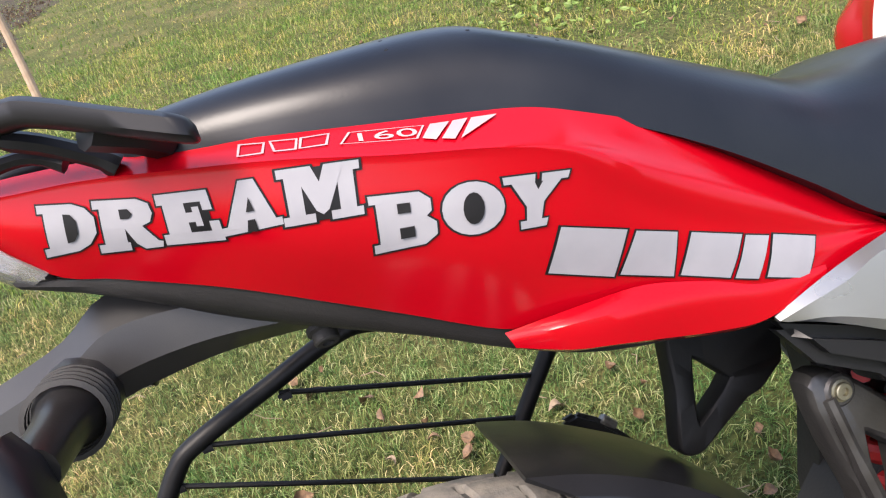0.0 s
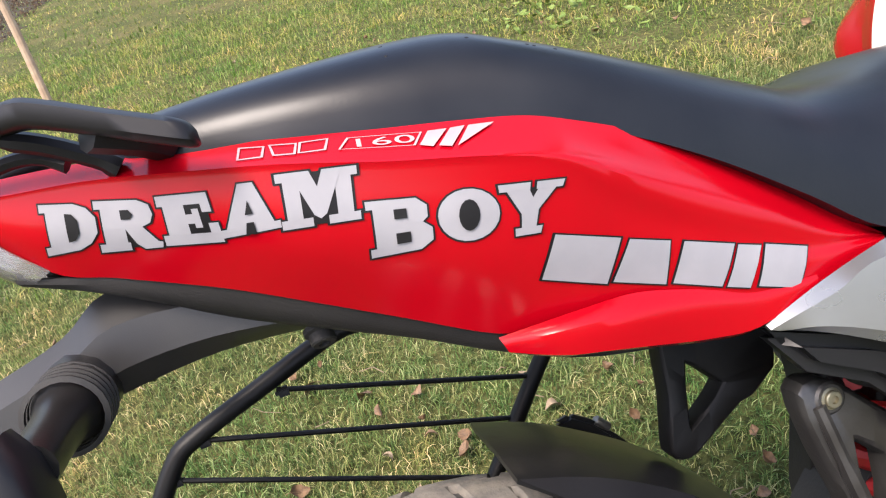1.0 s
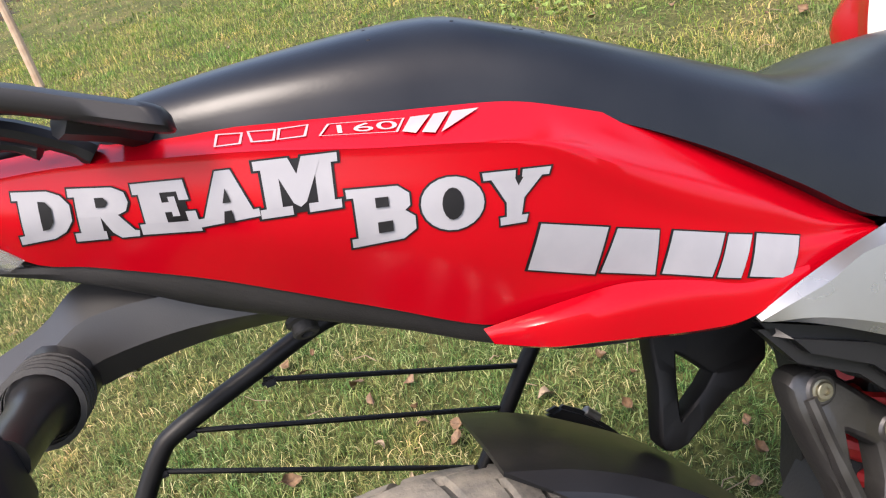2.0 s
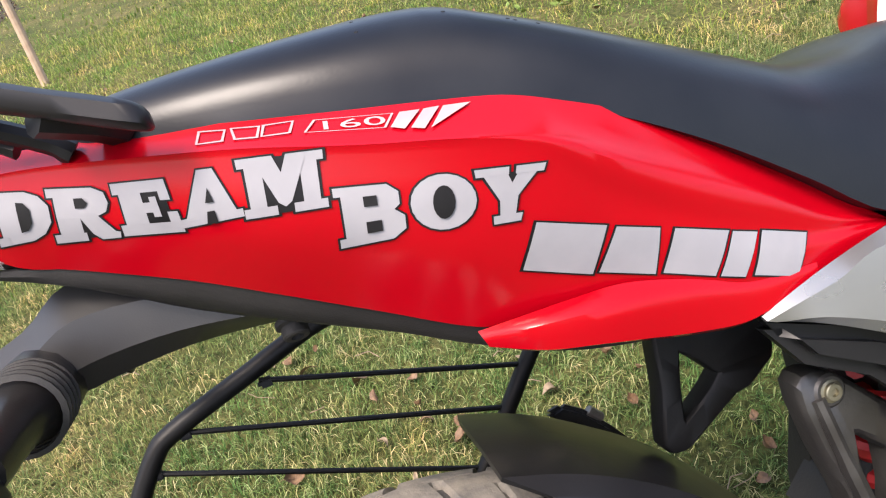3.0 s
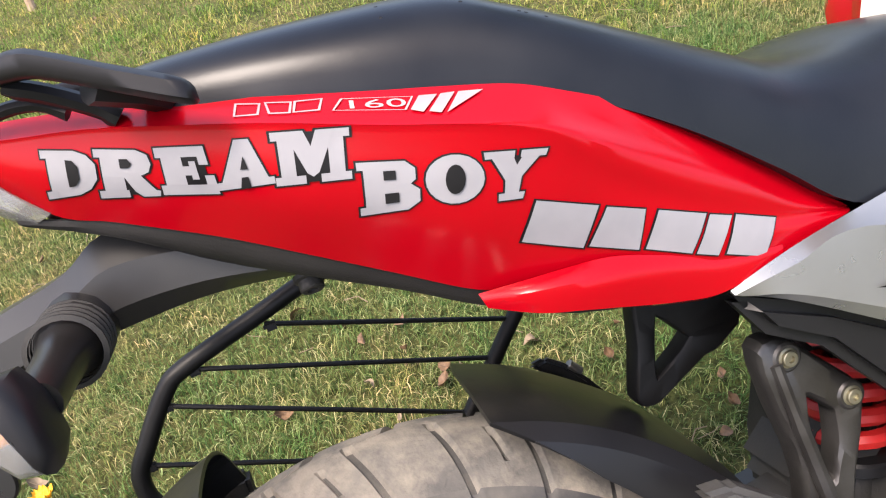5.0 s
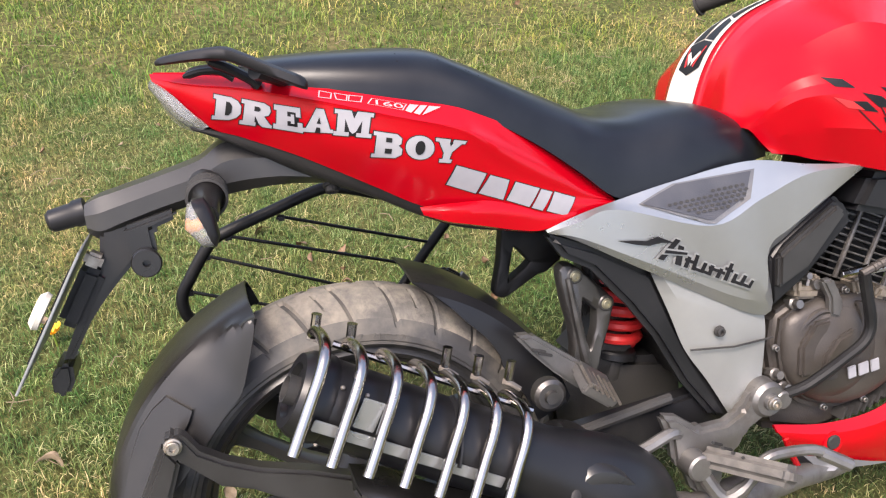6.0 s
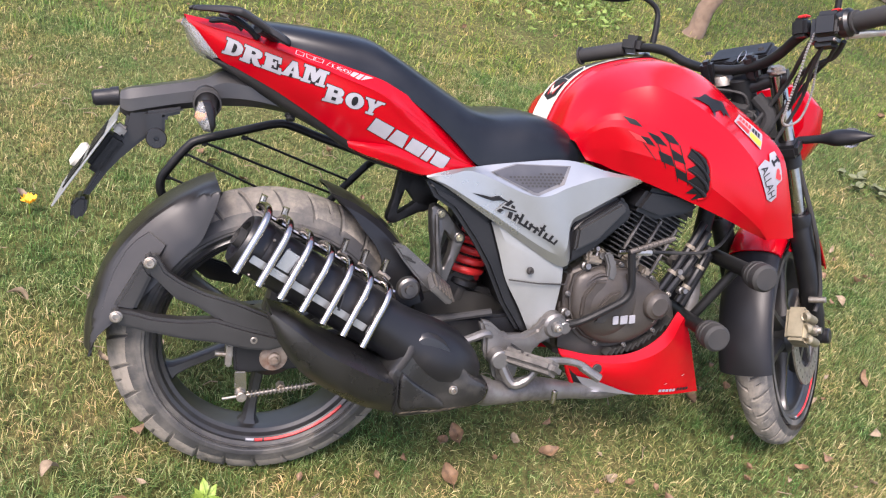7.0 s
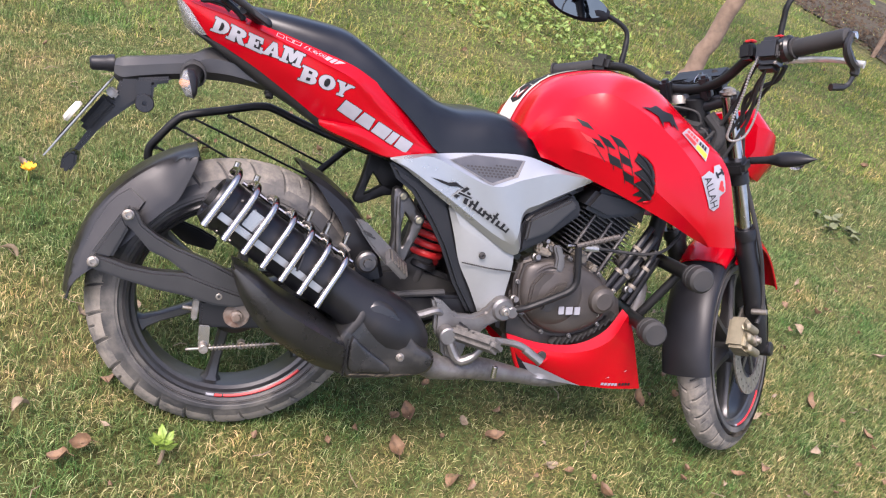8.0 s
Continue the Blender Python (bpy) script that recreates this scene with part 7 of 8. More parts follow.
LETTERS = {
    "D": ([[(0.1, 0), (0.62, 0), (0.85, 0.1), (1, 0.32), (1, 0.68), (0.85, 0.9), (0.62, 1), (0.1, 1)], block(0, 0.84, 0.2, 1), block(0, 0, 0.2, 0.16)], [[(0.45, 0.2), (0.58, 0.22), (0.67, 0.36), (0.67, 0.64), (0.58, 0.78), (0.45, 0.8)]]),
    "R": ([block(0.1, 0, 0.46, 1), [(0.1, 0.45), (0.72, 0.45), (0.88, 0.53), (0.94, 0.7), (0.9, 0.9), (0.72, 1), (0.1, 1)], block(0, 0.84, 0.2, 1), block(0, 0, 0.5, 0.16), [(0.42, 0.52), (0.7, 0.52), (0.95, 0.14), (1.02, 0.12), (1, 0), (0.72, 0), (0.6, 0.12)]], [[(0.42, 0.62), (0.56, 0.62), (0.62, 0.71), (0.56, 0.81), (0.42, 0.81)]]),
    "E": ([block(0.1, 0, 0.48, 1), block(0, 0.79, 0.95, 1), block(0.78, 0.62, 0.95, 1), block(0.46, 0.41, 0.7, 0.6), block(0, 0, 1, 0.21), block(0.83, 0, 1, 0.4), block(0.6, 0.32, 0.72, 0.7)], []),
    "A": ([[(0.08, 0.1), (0.92, 0.1), (0.64, 1), (0.36, 1)], block(0, 0, 0.44, 0.16), block(0.56, 0, 1, 0.16)], [[(0.43, 0.38), (0.57, 0.38), (0.5, 0.66)], [(0.41, -0.02), (0.59, -0.02), (0.56, 0.22), (0.44, 0.22)]]),
    "M": ([block(0.08, 0, 0.28, 1), block(0.72, 0, 0.92, 1), block(0, 0.84, 0.3, 1), block(0.7, 0.84, 1, 1), block(0, 0, 0.4, 0.16), block(0.6, 0, 1, 0.16), [(0.18, 1), (0.42, 1), (0.57, 0.45), (0.5, 0.12), (0.42, 0.2)], [(0.82, 1), (0.58, 1), (0.43, 0.45), (0.5, 0.12), (0.58, 0.2)]], []),
    "B": ([[(0.1, 0.48), (0.8, 0.48), (0.94, 0.62), (0.94, 0.85), (0.78, 1), (0.1, 1)], [(0.1, 0), (0.8, 0), (1, 0.15), (1, 0.4), (0.85, 0.54), (0.1, 0.54)], block(0, 0.85, 0.2, 1), block(0, 0, 0.2, 0.15)], [block(0.42, 0.64, 0.62, 0.82), block(0.42, 0.18, 0.65, 0.38)]),
    "O": ([oval(0.5, 0.5, 0.5, 0.5)], [oval(0.5, 0.5, 0.17, 0.3, 16)]),
    "Y": ([[(0.06, 1), (0.42, 1), (0.64, 0.5), (0.62, 0.35), (0.38, 0.35)], [(0.96, 1), (0.66, 1), (0.4, 0.45), (0.62, 0.4), (0.68, 0.5)], block(0.34, 0, 0.66, 0.5), block(0, 0.86, 0.48, 1), block(0.58, 0.86, 1, 1), block(0.2, 0, 0.8, 0.15)], []),
    "bar": ([block(0.06, 0.04, 0.94, 0.96)], []),
}
WORDS = [
    ('D', (-0.121, 0.883), (-0.091, 0.874), (-0.097, 0.85), (-0.128, 0.854)),
    ('R', (-0.091, 0.875), (-0.058, 0.865), (-0.063, 0.838), (-0.098, 0.846)),
    ('E', (-0.057, 0.866), (-0.028, 0.859), (-0.029, 0.83), (-0.061, 0.838)),
    ('A', (-0.022, 0.86), (0.006, 0.854), (0.003, 0.828), (-0.03, 0.832)),
    ('M', (0.008, 0.856), (0.05, 0.847), (0.044, 0.819), (0.003, 0.826)),
    ('B', (0.048, 0.827), (0.081, 0.819), (0.076, 0.792), (0.043, 0.796)),
    ('O', (0.085, 0.821), (0.117, 0.812), (0.11, 0.785), (0.079, 0.793)),
    ('Y', (0.116, 0.813), (0.152, 0.805), (0.137, 0.78), (0.114, 0.784)),
    ('bar', (0.138, 0.779), (0.18, 0.762), (0.166, 0.736), (0.125, 0.754)),
    ('bar', (0.181, 0.761), (0.209, 0.75), (0.201, 0.723), (0.165, 0.738)),
    ('bar', (0.214, 0.748), (0.251, 0.733), (0.235, 0.709), (0.201, 0.724)),
    ('bar', (0.25, 0.733), (0.268, 0.726), (0.252, 0.702), (0.235, 0.709)),
    ('bar', (0.268, 0.727), (0.302, 0.713), (0.287, 0.689), (0.255, 0.702)),
]


def on_quad(shape, tl, tr, br, bl):
    out = []
    for u, v in shape:
        top, low = Vector(tl).lerp(Vector(tr), u), Vector(bl).lerp(Vector(br), u)
        out.append(tuple(low.lerp(top, v)))
    return out


for glyph, *quad in WORDS:
    white, holes = LETTERS[glyph]
    back = [grown(s, 0.034) for s in white]
    if glyph in "EMRY":
        back.append(block(0.12, 0.02, 0.88, 0.98) if glyph in "EM" else block(0.3, 0.05, 0.7, 0.9))
    name = "letter" if glyph != "bar" else "sticker_bar"
    laid(name + "_edge", [on_quad(s, *quad) for s in back], tail_tree, INK, tail, 0.0006, "black outline of a sticker letter" if glyph != "bar" else "black outline of a sticker bar", 0.006, each=0.00004)
    laid(name, [on_quad(s, *quad) for s in white], tail_tree, WHITE, tail, 0.0013, "white slab letter sticker" if glyph != "bar" else "white sticker bar", 0.006, each=0.00004)
    if holes:
        laid("counter", [on_quad(s, *quad) for s in holes], tail_tree, INK, tail, 0.0021, "", 0.006)


def frame_of(quad, e):
    """Four thin strips round a quad."""
    c = [Vector(p) for p in quad]
    m = sum(c, Vector((0, 0))) / 4
    inner = [p + (m - p).normalized() * e for p in c]
    return [[tuple(c[i]), tuple(c[(i + 1) % 4]), tuple(inner[(i + 1) % 4]), tuple(inner[i])] for i in range(4)]


def words(text, at, right, up, tree, mat, parent, lift, label):
    """Words in the built-in font, laid on a panel: at is the lower left corner, right the width of the whole word, up the letter height."""
    curve = bpy.data.curves.new("words", "FONT")
    curve.body, curve.resolution_u = text, 3
    ob = bpy.data.objects.new("words", curve)
    scene.collection.objects.link(ob)
    bpy.context.view_layer.update()
    me = bpy.data.meshes.new_from_object(ob.evaluated_get(bpy.context.evaluated_depsgraph_get()))
    bpy.data.objects.remove(ob)
    bpy.data.curves.remove(curve)
    lo = [min(v.co[k] for v in me.vertices) for k in (0, 1)]
    hi = [max(v.co[k] for v in me.vertices) for k in (0, 1)]
    shapes = []
    for f in me.polygons:
        shape = []
        for i in f.vertices:
            u, v = (me.vertices[i].co.x - lo[0]) / (hi[0] - lo[0]), (me.vertices[i].co.y - lo[1]) / (hi[1] - lo[1])
            shape.append((at[0] + right[0] * u + up[0] * v, at[1] + right[1] * u + up[1] * v))
        shapes.append(shape)
    bpy.data.meshes.remove(me)
    return laid("lettering", shapes, tree, mat, parent, lift, label, 0.05, each=0.0)


# pale outlined model badge above the letters
for quad in (((-0.005, 0.877), (0.009, 0.873), (0.006, 0.867), (-0.008, 0.870)), ((0.011, 0.873), (0.026, 0.869), (0.023, 0.863), (0.011, 0.866)), ((0.027, 0.869), (0.043, 0.866), (0.039, 0.860), (0.024, 0.863))):
    laid("badge_bar", frame_of(quad, 0.0014), tail_tree, PINK, tail, 0.0012, "pale outlined badge bar", 0.01)
laid("badge_frame", frame_of(((0.052, 0.863), (0.091, 0.853), (0.084, 0.847), (0.045, 0.858)), 0.0012), tail_tree, PINK, tail, 0.0012, "pale outlined badge frame", 0.01)
words("160", (0.055, 0.8562), (0.030, -0.0075), (0.0012, 0.0045), tail_tree, PINK, tail, 0.0012, "pale number on the tail panel")
laid("badge_flash", [[(0.094, 0.8525), (0.104, 0.8505), (0.092, 0.8435), (0.086, 0.8465)], [(0.106, 0.8502), (0.114, 0.849), (0.101, 0.8405), (0.095, 0.843)], [(0.116, 0.8485), (0.130, 0.8458), (0.104, 0.8398)]], tail_tree, PINK, tail, 0.0018, "pale slashed badge shapes", 0.004)

# tank: checks, vent, dark flash and stickers
CHECKS = [
    [(0.687, 0.808), (0.714, 0.800), (0.737, 0.783), (0.712, 0.788)], [(0.713, 0.813), (0.743, 0.805), (0.763, 0.788), (0.738, 0.793)],
    [(0.721, 0.772), (0.751, 0.763), (0.763, 0.744), (0.733, 0.752)], [(0.744, 0.780), (0.774, 0.767), (0.786, 0.751), (0.760, 0.758)],
    [(0.765, 0.742), (0.793, 0.731), (0.802, 0.714), (0.778, 0.722)], [(0.636, 0.832), (0.661, 0.827), (0.677, 0.815), (0.650, 0.820)], [(0.674, 0.798), (0.694, 0.795), (0.712, 0.780), (0.692, 0.785)],
]
for quad in CHECKS:
    laid("check_decal", [grown(quad, 0.0008)], tank_tree, INK, shroud, 0.0009, "black cell of a chequered decal")
for a, b in (((0.671, 0.797), (0.720, 0.752)), ((0.712, 0.790), (0.746, 0.738)), ((0.738, 0.792), (0.782, 0.712)), ((0.763, 0.788), (0.806, 0.706))):
    laid("check_line", [[a, (a[0] + 0.0016, a[1] + 0.0004), (b[0] + 0.0016, b[1] + 0.0004), b]], tank_tree, INK, shroud, 0.0011, "", 0.01)
laid("check_streak", [[(0.647, 0.806), (0.674, 0.798), (0.692, 0.785), (0.668, 0.790)]], tank_tree, SPRING, shroud, 0.0014, "dark red streak of the decal")
laid("vent_floor", [[(0.790, 0.783), (0.809, 0.778), (0.829, 0.765), (0.840, 0.745), (0.850, 0.712), (0.8515, 0.698), (0.849, 0.687), (0.838, 0.681), (0.823, 0.676), (0.832, 0.690), (0.808, 0.690), (0.822, 0.708), (0.800, 0.716), (0.817, 0.731), (0.792, 0.742), (0.812, 0.754), (0.785, 0.768)]], tank_tree, INK, shroud, 0.0016, "black recess of the vent in the tank flank", 0.012)
for line in ([(0.790, 0.784), (0.812, 0.771), (0.832, 0.752), (0.838, 0.738)], [(0.786, 0.768), (0.810, 0.754), (0.832, 0.738), (0.844, 0.724)], [(0.793, 0.742), (0.815, 0.731), (0.838, 0.716), (0.848, 0.704)], [(0.801, 0.716), (0.822, 0.706), (0.840, 0.696), (0.849, 0.689)]):
    pts = []
    for x, z in line:
        pts.append(tank_tree.ray_cast(Vector((x, -0.6, z)), Vector((0, 1, 0)))[0] + Vector((0, -0.002, 0)))
    n = len(spline(pts, 4))
    part("vent_slat", tube(spline(pts, 4), [0.0015 + 0.0035 * k / n for k in range(n)], 8), GLOSS, shroud, "black slat of the vent in the tank flank")
rim = [tank_tree.ray_cast(Vector((x, -0.6, z)), Vector((0, 1, 0)))[0] for x, z in ((0.788, 0.786), (0.811, 0.780), (0.832, 0.766), (0.844, 0.745), (0.853, 0.712), (0.855, 0.698), (0.852, 0.685), (0.838, 0.679))]
part("vent_rim", tube(spline(rim, 4), 0.0032, 8), RED, shroud)
laid("dark_flash", [[(0.791, 0.885), (0.819, 0.886), (0.846, 0.894), (0.868, 0.886), (0.902, 0.882), (0.901, 0.868), (0.906, 0.850), (0.890, 0.862), (0.884, 0.854), (0.878, 0.866), (0.853, 0.862), (0.846, 0.852), (0.840, 0.872), (0.816, 0.880)]], shroud_tree, INK, shroud, 0.004, "plain black flash sticker")
TAG = ((0.951, 0.860), (1.012, 0.824), (0.988, 0.794), (0.916, 0.846))
laid("sticker", [[(0.951, 0.860), (0.984, 0.842), (1.012, 0.824), (0.988, 0.794), (0.956, 0.817), (0.916, 0.846)]], shroud_tree, WHITE, shroud, 0.003, "small white and yellow sticker with red and black bars", 0.012)
laid("sticker_bar", [on_quad(block(u, 0.58, u + 0.09, 0.88), *TAG) for u in (0.06, 0.18, 0.30, 0.42)], shroud_tree, SPRING, shroud, 0.0042, "", 0.02)
laid("sticker_bar", [on_quad(block(u, 0.56, u + 0.08, 0.86), *TAG) for u in (0.58, 0.69, 0.80)], shroud_tree, INK, shroud, 0.0042, "", 0.02)
laid("sticker_bar", [on_quad([(0.04, 0.12), (0.48, 0.12), (0.50, 0.44), (0.10, 0.44)], *TAG)], shroud_tree, SPRING, shroud, 0.0042, "", 0.02)
laid("sticker_bar", [on_quad([(0.54, 0.08), (0.95, 0.08), (0.97, 0.46), (0.54, 0.46)], *TAG)], shroud_tree, YELLOW, shroud, 0.0042, "", 0.02)
laid("sticker", [[(1.016, 0.787), (1.036, 0.793), (1.049, 0.778), (1.058, 0.752), (1.061, 0.734), (1.043, 0.721), (1.047, 0.697), (1.031, 0.686), (1.012, 0.692), (0.981, 0.738), (0.966, 0.759), (0.996, 0.775), (1.013, 0.770)]], shroud_tree, WHITE, shroud, 0.003, "white cut-out sticker with words and a red heart", 0.012)
words("ALLAH", (0.976, 0.757), (0.043, -0.066), (0.0235, 0.0095), shroud_tree, INK, shroud, 0.0042, "black words on the sticker")
SLAB = [(0, 0), (1, 0), (1, 0.22), (0.68, 0.22), (0.68, 0.78), (1, 0.78), (1, 1), (0, 1), (0, 0.78), (0.32, 0.78), (0.32, 0.22), (0, 0.22)]
laid("letter", [[(1.018 + 0.009 * u + 0.024 * v, 0.7735 - 0.0125 * u + 0.012 * v) for u, v in SLAB]], shroud_tree, INK, shroud, 0.0042, "black slab letter on the sticker", 0.03)
heart = [(16 * math.sin(t) ** 3 / 34, (13 * math.cos(t) - 5 * math.cos(2 * t) - 2 * math.cos(3 * t) - math.cos(4 * t)) / 34) for t in (2 * math.pi * k / 28 for k in range(28))]
laid("heart", [[(1.0445 + 0.026 * (a * 0.55 + b * 0.8), 0.744 + 0.030 * (b * 0.45 - a * 0.85)) for a, b in heart]], shroud_tree, SPRING, shroud, 0.0042, "red heart on the sticker", 0.03)


CREST_LINES = [spline(r, 10) for r in CREST]


def over_tank(s, y, lift):
    """A point on the tank's back and top: s runs from its rear edge forward, y across."""
    k, a = min(int(s * 10), 78), min(abs(y) / 0.04, 1.99)
    u, i, w = s * 10 - k, int(a), a - int(a)
    p, q = CREST_LINES[i][k].lerp(CREST_LINES[i][k + 1], u), CREST_LINES[i + 1][k].lerp(CREST_LINES[i + 1][k + 1], u)
    along, here = CREST_LINES[0][k + 1] - CREST_LINES[0][k], p.lerp(q, w)
    up = Vector((-along.z, 0, along.x)).normalized()
    here = here + up * lift
    return Vector((here.x, y, here.z))


OFF, WIDE = 0.036, 0.036
bm = bmesh.new()
skin(bm, [[over_tank(k * 0.1, OFF + WIDE * v, 0.0026) for k in range(2, 70)] for v in (-1, -0.75, -0.5, -0.25, 0, 0.25, 0.5, 0.75, 1)], closed=False)
part("centre_stripe", bm, CREAM, tank, "cream stripe along the tank", sharp=60)
EMBLEM = [(INK, ((1.0, 0.0), (1.25, -0.72), (2.1, -0.72), (2.2, 0.0), (2.1, 0.72), (1.25, 0.72))), (INK, ((2.25, 0.0), (2.15, -0.72), (2.9, -0.74), (3.1, -0.2))), (INK, ((2.25, 0.06), (2.15, 0.72), (2.9, 0.74), (3.1, 0.2))), (INK, ((3.0, -0.72), (3.2, -0.1), (3.9, -0.3), (4.1, -0.74))), (INK, ((3.0, 0.72), (3.2, 0.1), (3.9, 0.3), (4.1, 0.74))), (INK, ((4.2, -0.72), (4.0, -0.2), (5.0, 0.0), (5.2, -0.5))), (INK, ((4.2, 0.72), (4.0, 0.2), (5.0, 0.05), (5.2, 0.5))), (CREAM, ((1.3, -0.1), (1.7, -0.42), (1.8, -0.34), (1.5, 0.0))), (CREAM, ((1.3, 0.1), (1.7, 0.42), (1.8, 0.34), (1.5, 0.0))), (SPRING, ((1.25, -0.3), (1.95, -0.6), (1.95, -0.52), (1.3, -0.2))), (SPRING, ((1.25, 0.3), (1.95, 0.6), (1.95, 0.52), (1.3, 0.2)))]
for mat, shape in EMBLEM:
    one = bmesh.new()
    one.faces.new([one.verts.new((a, b, 0)) for a, b in shape])
    for k in range(1, 50):
        bmesh.ops.bisect_plane(one, geom=one.verts[:] + one.edges[:] + one.faces[:], plane_co=(0.12 * k, 0, 0), plane_no=(1, 0, 0))
        if k < 9:
            bmesh.ops.bisect_plane(one, geom=one.verts[:] + one.edges[:] + one.faces[:], plane_co=(0, -1 + 0.25 * k, 0), plane_no=(0, 1, 0))
    for v in one.verts:
        v.co = over_tank(v.co.x, OFF + WIDE * v.co.y, 0.0038 if mat is INK else 0.005)
    part("emblem_bar", one, mat, tank, "", 60)

# silver panel: dark inset, script-like badge, screws
side_tree = BVHTree.FromPolygons([v.co.copy() for v in side.data.vertices], [tuple(p.vertices) for p in side.data.polygons])
INSET = surface("dark_blue_grey_plastic", (0.028, 0.03, 0.038), (0.04, 0.042, 0.05), 0.45, 0.55, scale=30, bump=0.1, bump_scale=500)
laid("inset_border", [[(0.380, 0.696), (0.432, 0.715), (0.550, 0.721), (0.536, 0.684), (0.482, 0.658), (0.470, 0.660)]], side_tree, GREYMETAL, side, 0.0015, "", 0.01)
laid("inset", [[(0.384, 0.696), (0.435, 0.714), (0.543, 0.719), (0.529, 0.688), (0.480, 0.664), (0.472, 0.665)]], side_tree, INSET, side, 0.003, "dark grained inset in the side panel", 0.01)
mesh_spots = []
for r in range(7):
    for c in range(16):
        x, z = 0.408 + 0.0085 * c + 0.004 * (r % 2), 0.672 + 0.0058 * r + 0.0006 * c
        if z < 0.690 + 0.13 * (x - 0.40) and z > 0.692 - 0.36 * (x - 0.405) and z > 0.668 + 0.42 * (x - 0.482) and x < 0.535:
            mesh_spots.append(oval(x, z, 0.0032, 0.0021, 6))
laid("inset_mesh", mesh_spots, side_tree, DARK, side, 0.0045, "honeycomb of dark cells in the inset", 0.02, each=0.0)
script = [[(0.345, 0.653), (0.368, 0.651), (0.384, 0.648), (0.400, 0.652), (0.424, 0.640), (0.405, 0.643), (0.388, 0.641), (0.370, 0.645)]]
for at, tall, wide, slant in ((0.400, 0.024, 0.008, 0.024), (0.424, 0.026, 0.009, 0.004), (0.436, 0.014, 0.006, 0.006), (0.447, 0.020, 0.006, 0.006), (0.459, 0.013, 0.006, 0.006), (0.470, 0.013, 0.006, 0.005), (0.482, 0.012, 0.006, 0.006), (0.494, 0.023, 0.006, 0.009), (0.505, 0.012, 0.006, 0.005), (0.517, 0.013, 0.006, 0.007), (0.530, 0.010, 0.005, 0.006)):
    z = 0.622 - 0.46 * (at - 0.400)
    script.append([(at, z), (at + wide, z - wide * 0.46), (at + wide + slant, z + tall - wide * 0.46), (at + slant + 0.001, z + tall)])
    if 0.43 < at < 0.52:
        k = 0.0 if int(at * 1000) % 2 else tall * 0.62
        script.append([(at + 0.002, z + k), (at + 0.014, z + k - 0.0065), (at + 0.015, z + k - 0.0025), (at + 0.003, z + k + 0.004)])
script.append([(0.408, 0.629), (0.440, 0.622), (0.441, 0.625), (0.410, 0.633)])
laid("badge_edge", [[tuple(q) for q in grown(s, 0.0022)] for s in script[1:]], side_tree, SILVER_DARK, side, 0.0016, "", 0.015)
laid("badge_stroke", script, side_tree, INK, side, 0.0032, "plain black strokes of a badge", 0.015)
cover_right = [o for o in bpy.data.objects if o.name.startswith("frame_cover") and o.data.vertices[0].co.y < 0][0]
bolt((0.498, -0.161, 0.500), 0.008, cover_right, DARK)
part("seam", tube([(0.456, -0.157, 0.478), (0.52, -0.1655, 0.474), (0.592, -0.154, 0.470)], 0.0016, 6), DARK, cover_right)
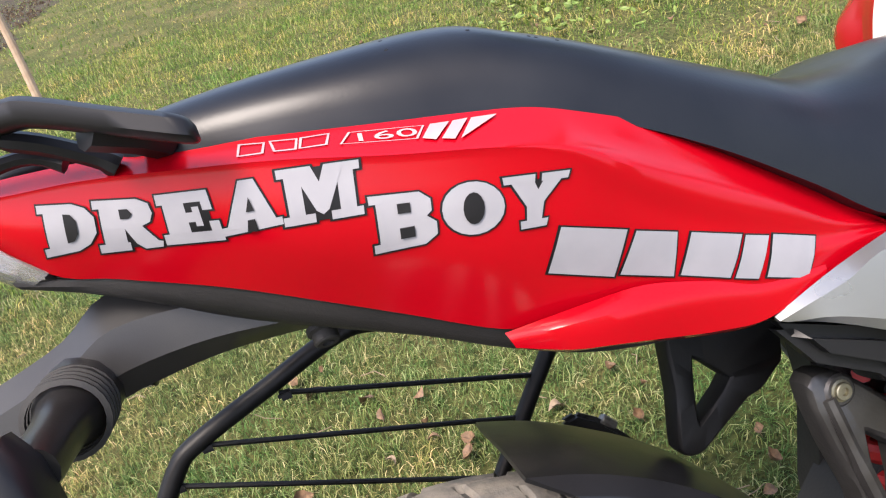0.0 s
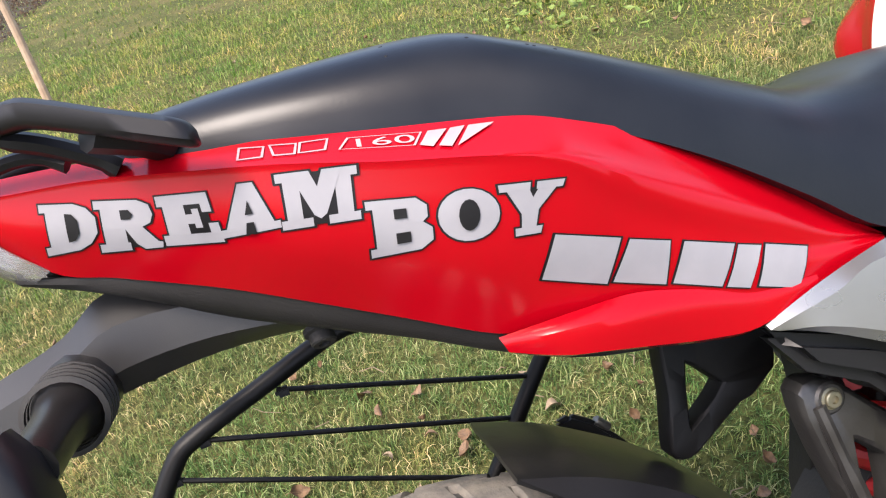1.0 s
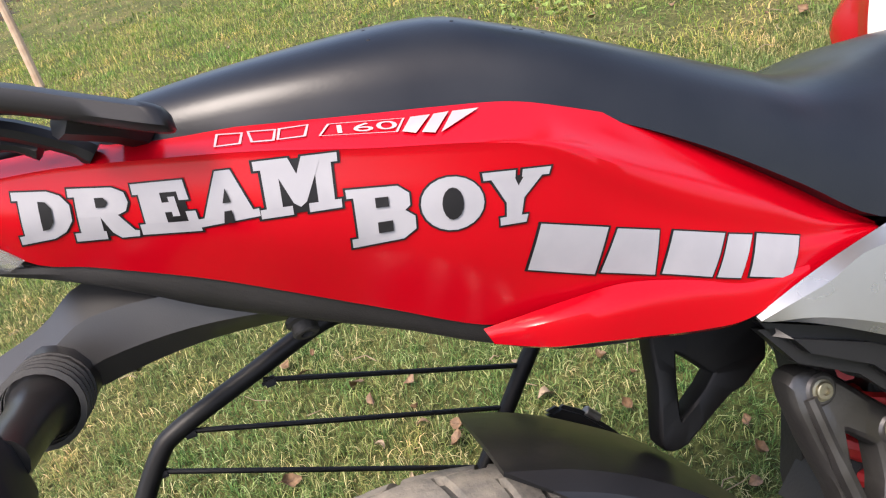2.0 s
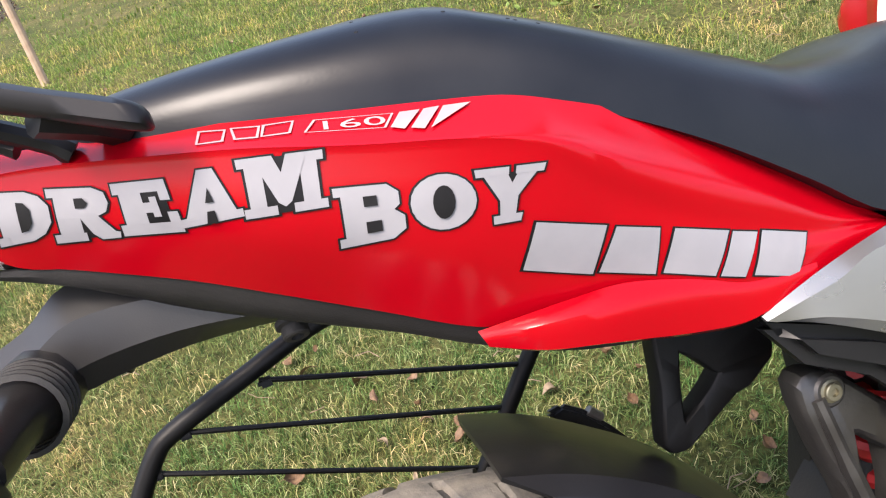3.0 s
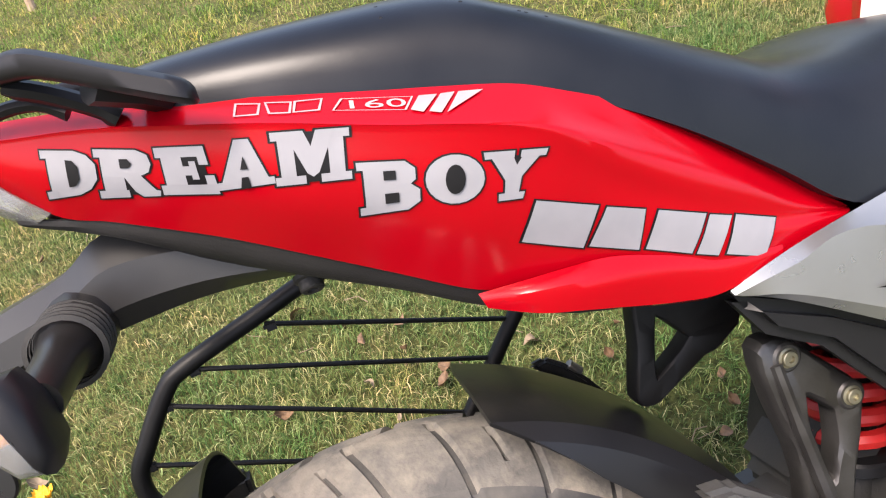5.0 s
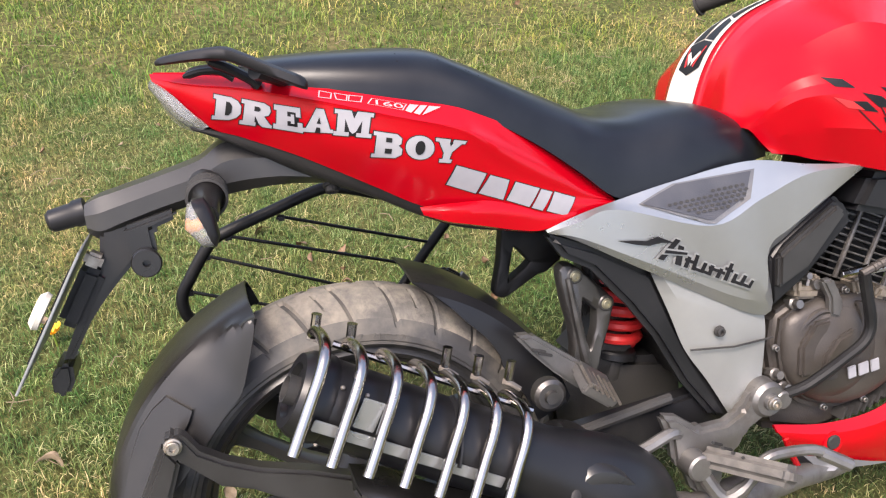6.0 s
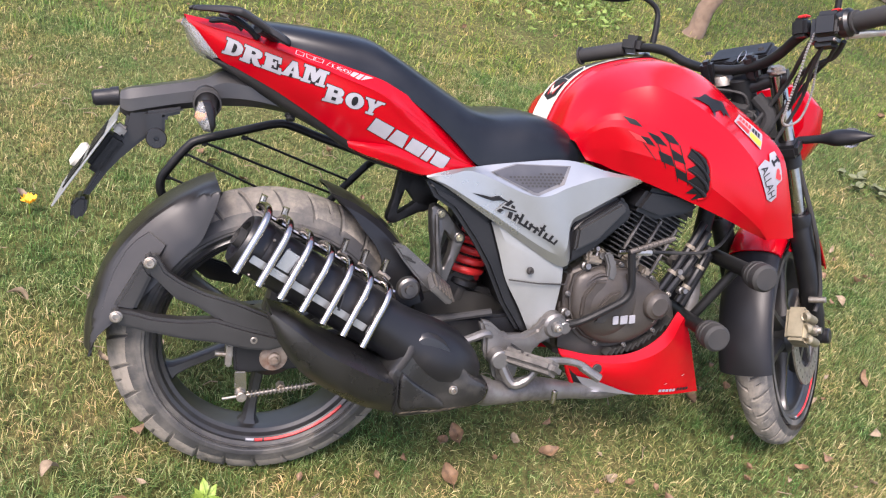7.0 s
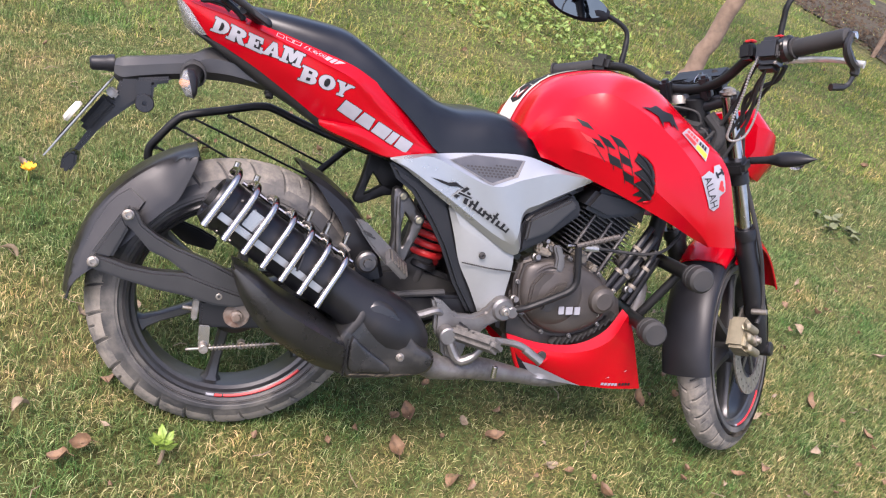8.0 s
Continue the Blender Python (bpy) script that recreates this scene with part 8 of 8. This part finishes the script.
# belly pan badge bars
belly_tree = BVHTree.FromPolygons([v.co.copy() for v in belly.data.vertices], [tuple(p.vertices) for p in belly.data.polygons])
laid("badge_bar", [block(0.895 + 0.0105 * k, 0.2075 - 0.0003 * k, 0.903 + 0.0105 * k, 0.2145 - 0.0003 * k) for k in range(5)], belly_tree, WHITE, belly, 0.002, "", 0.02)
laid("badge_bar", [block(0.95 + 0.0105 * k, 0.2065 - 0.0003 * k, 0.958 + 0.0105 * k, 0.2135 - 0.0003 * k) for k in range(4)], belly_tree, INK, belly, 0.002, "", 0.02)
laid("spoiler_stripe", [[(0.668, 0.252), (0.707, 0.246), (0.748, 0.232), (0.792, 0.216), (0.838, 0.202), (0.785, 0.2065), (0.716, 0.212), (0.702, 0.219)]], belly_tree, GREYPLASTIC, belly, 0.004, "grey lower lip of the pan", 0.012)
for scratch in ([(0.90, 0.228), (0.912, 0.231), (0.912, 0.229)], [(0.955, 0.245), (0.966, 0.249), (0.962, 0.245)]):
    laid("scratch", [scratch], belly_tree, WHITE, belly, 0.002, "", 0.02)

# raised marks on the rear tyre's side wall
wall_right = [o for o in bpy.data.objects if o.name.startswith("sidewall") and o.parent == rear_wheel and o.data.vertices[0].co.y < 0][0]
wall_tree = BVHTree.FromPolygons([v.co.copy() for v in wall_right.data.vertices], [tuple(p.vertices) for p in wall_right.data.polygons])
for text, a0, a1 in (("0-17", 92.0, 85.0), ("M/C 57P", 82.0, 70.0)):
    r0 = 0.243
    p, q = Vector((math.cos(radians(a0)) * r0, 0.303 + math.sin(radians(a0)) * r0)), Vector((math.cos(radians(a1)) * r0, 0.303 + math.sin(radians(a1)) * r0))
    up = ((p + q) / 2 - Vector((0, 0.303))).normalized() * 0.0085
    words(text, tuple(p), tuple(q - p), tuple(up), wall_tree, MARK, wall_right, 0.0008, "raised tyre marking")
# small nicks in the seat cover
seat_tree = BVHTree.FromPolygons([v.co.copy() for v in seat.data.vertices], [tuple(p.vertices) for p in seat.data.polygons])
pick = random.Random(5)
for k in range(12):
    x, y = pick.uniform(0.09, 0.20), pick.uniform(-0.125, -0.06)
    hit, nrm, _, _ = seat_tree.ray_cast(Vector((x, y, 1.2)), Vector((0, 0, -1)))
    if hit:
        part("nick", lathe([(0, 0.0003), (0.0010, 0.0003), (0.0014, 0)], hit, nrm, 6), INK, seat)
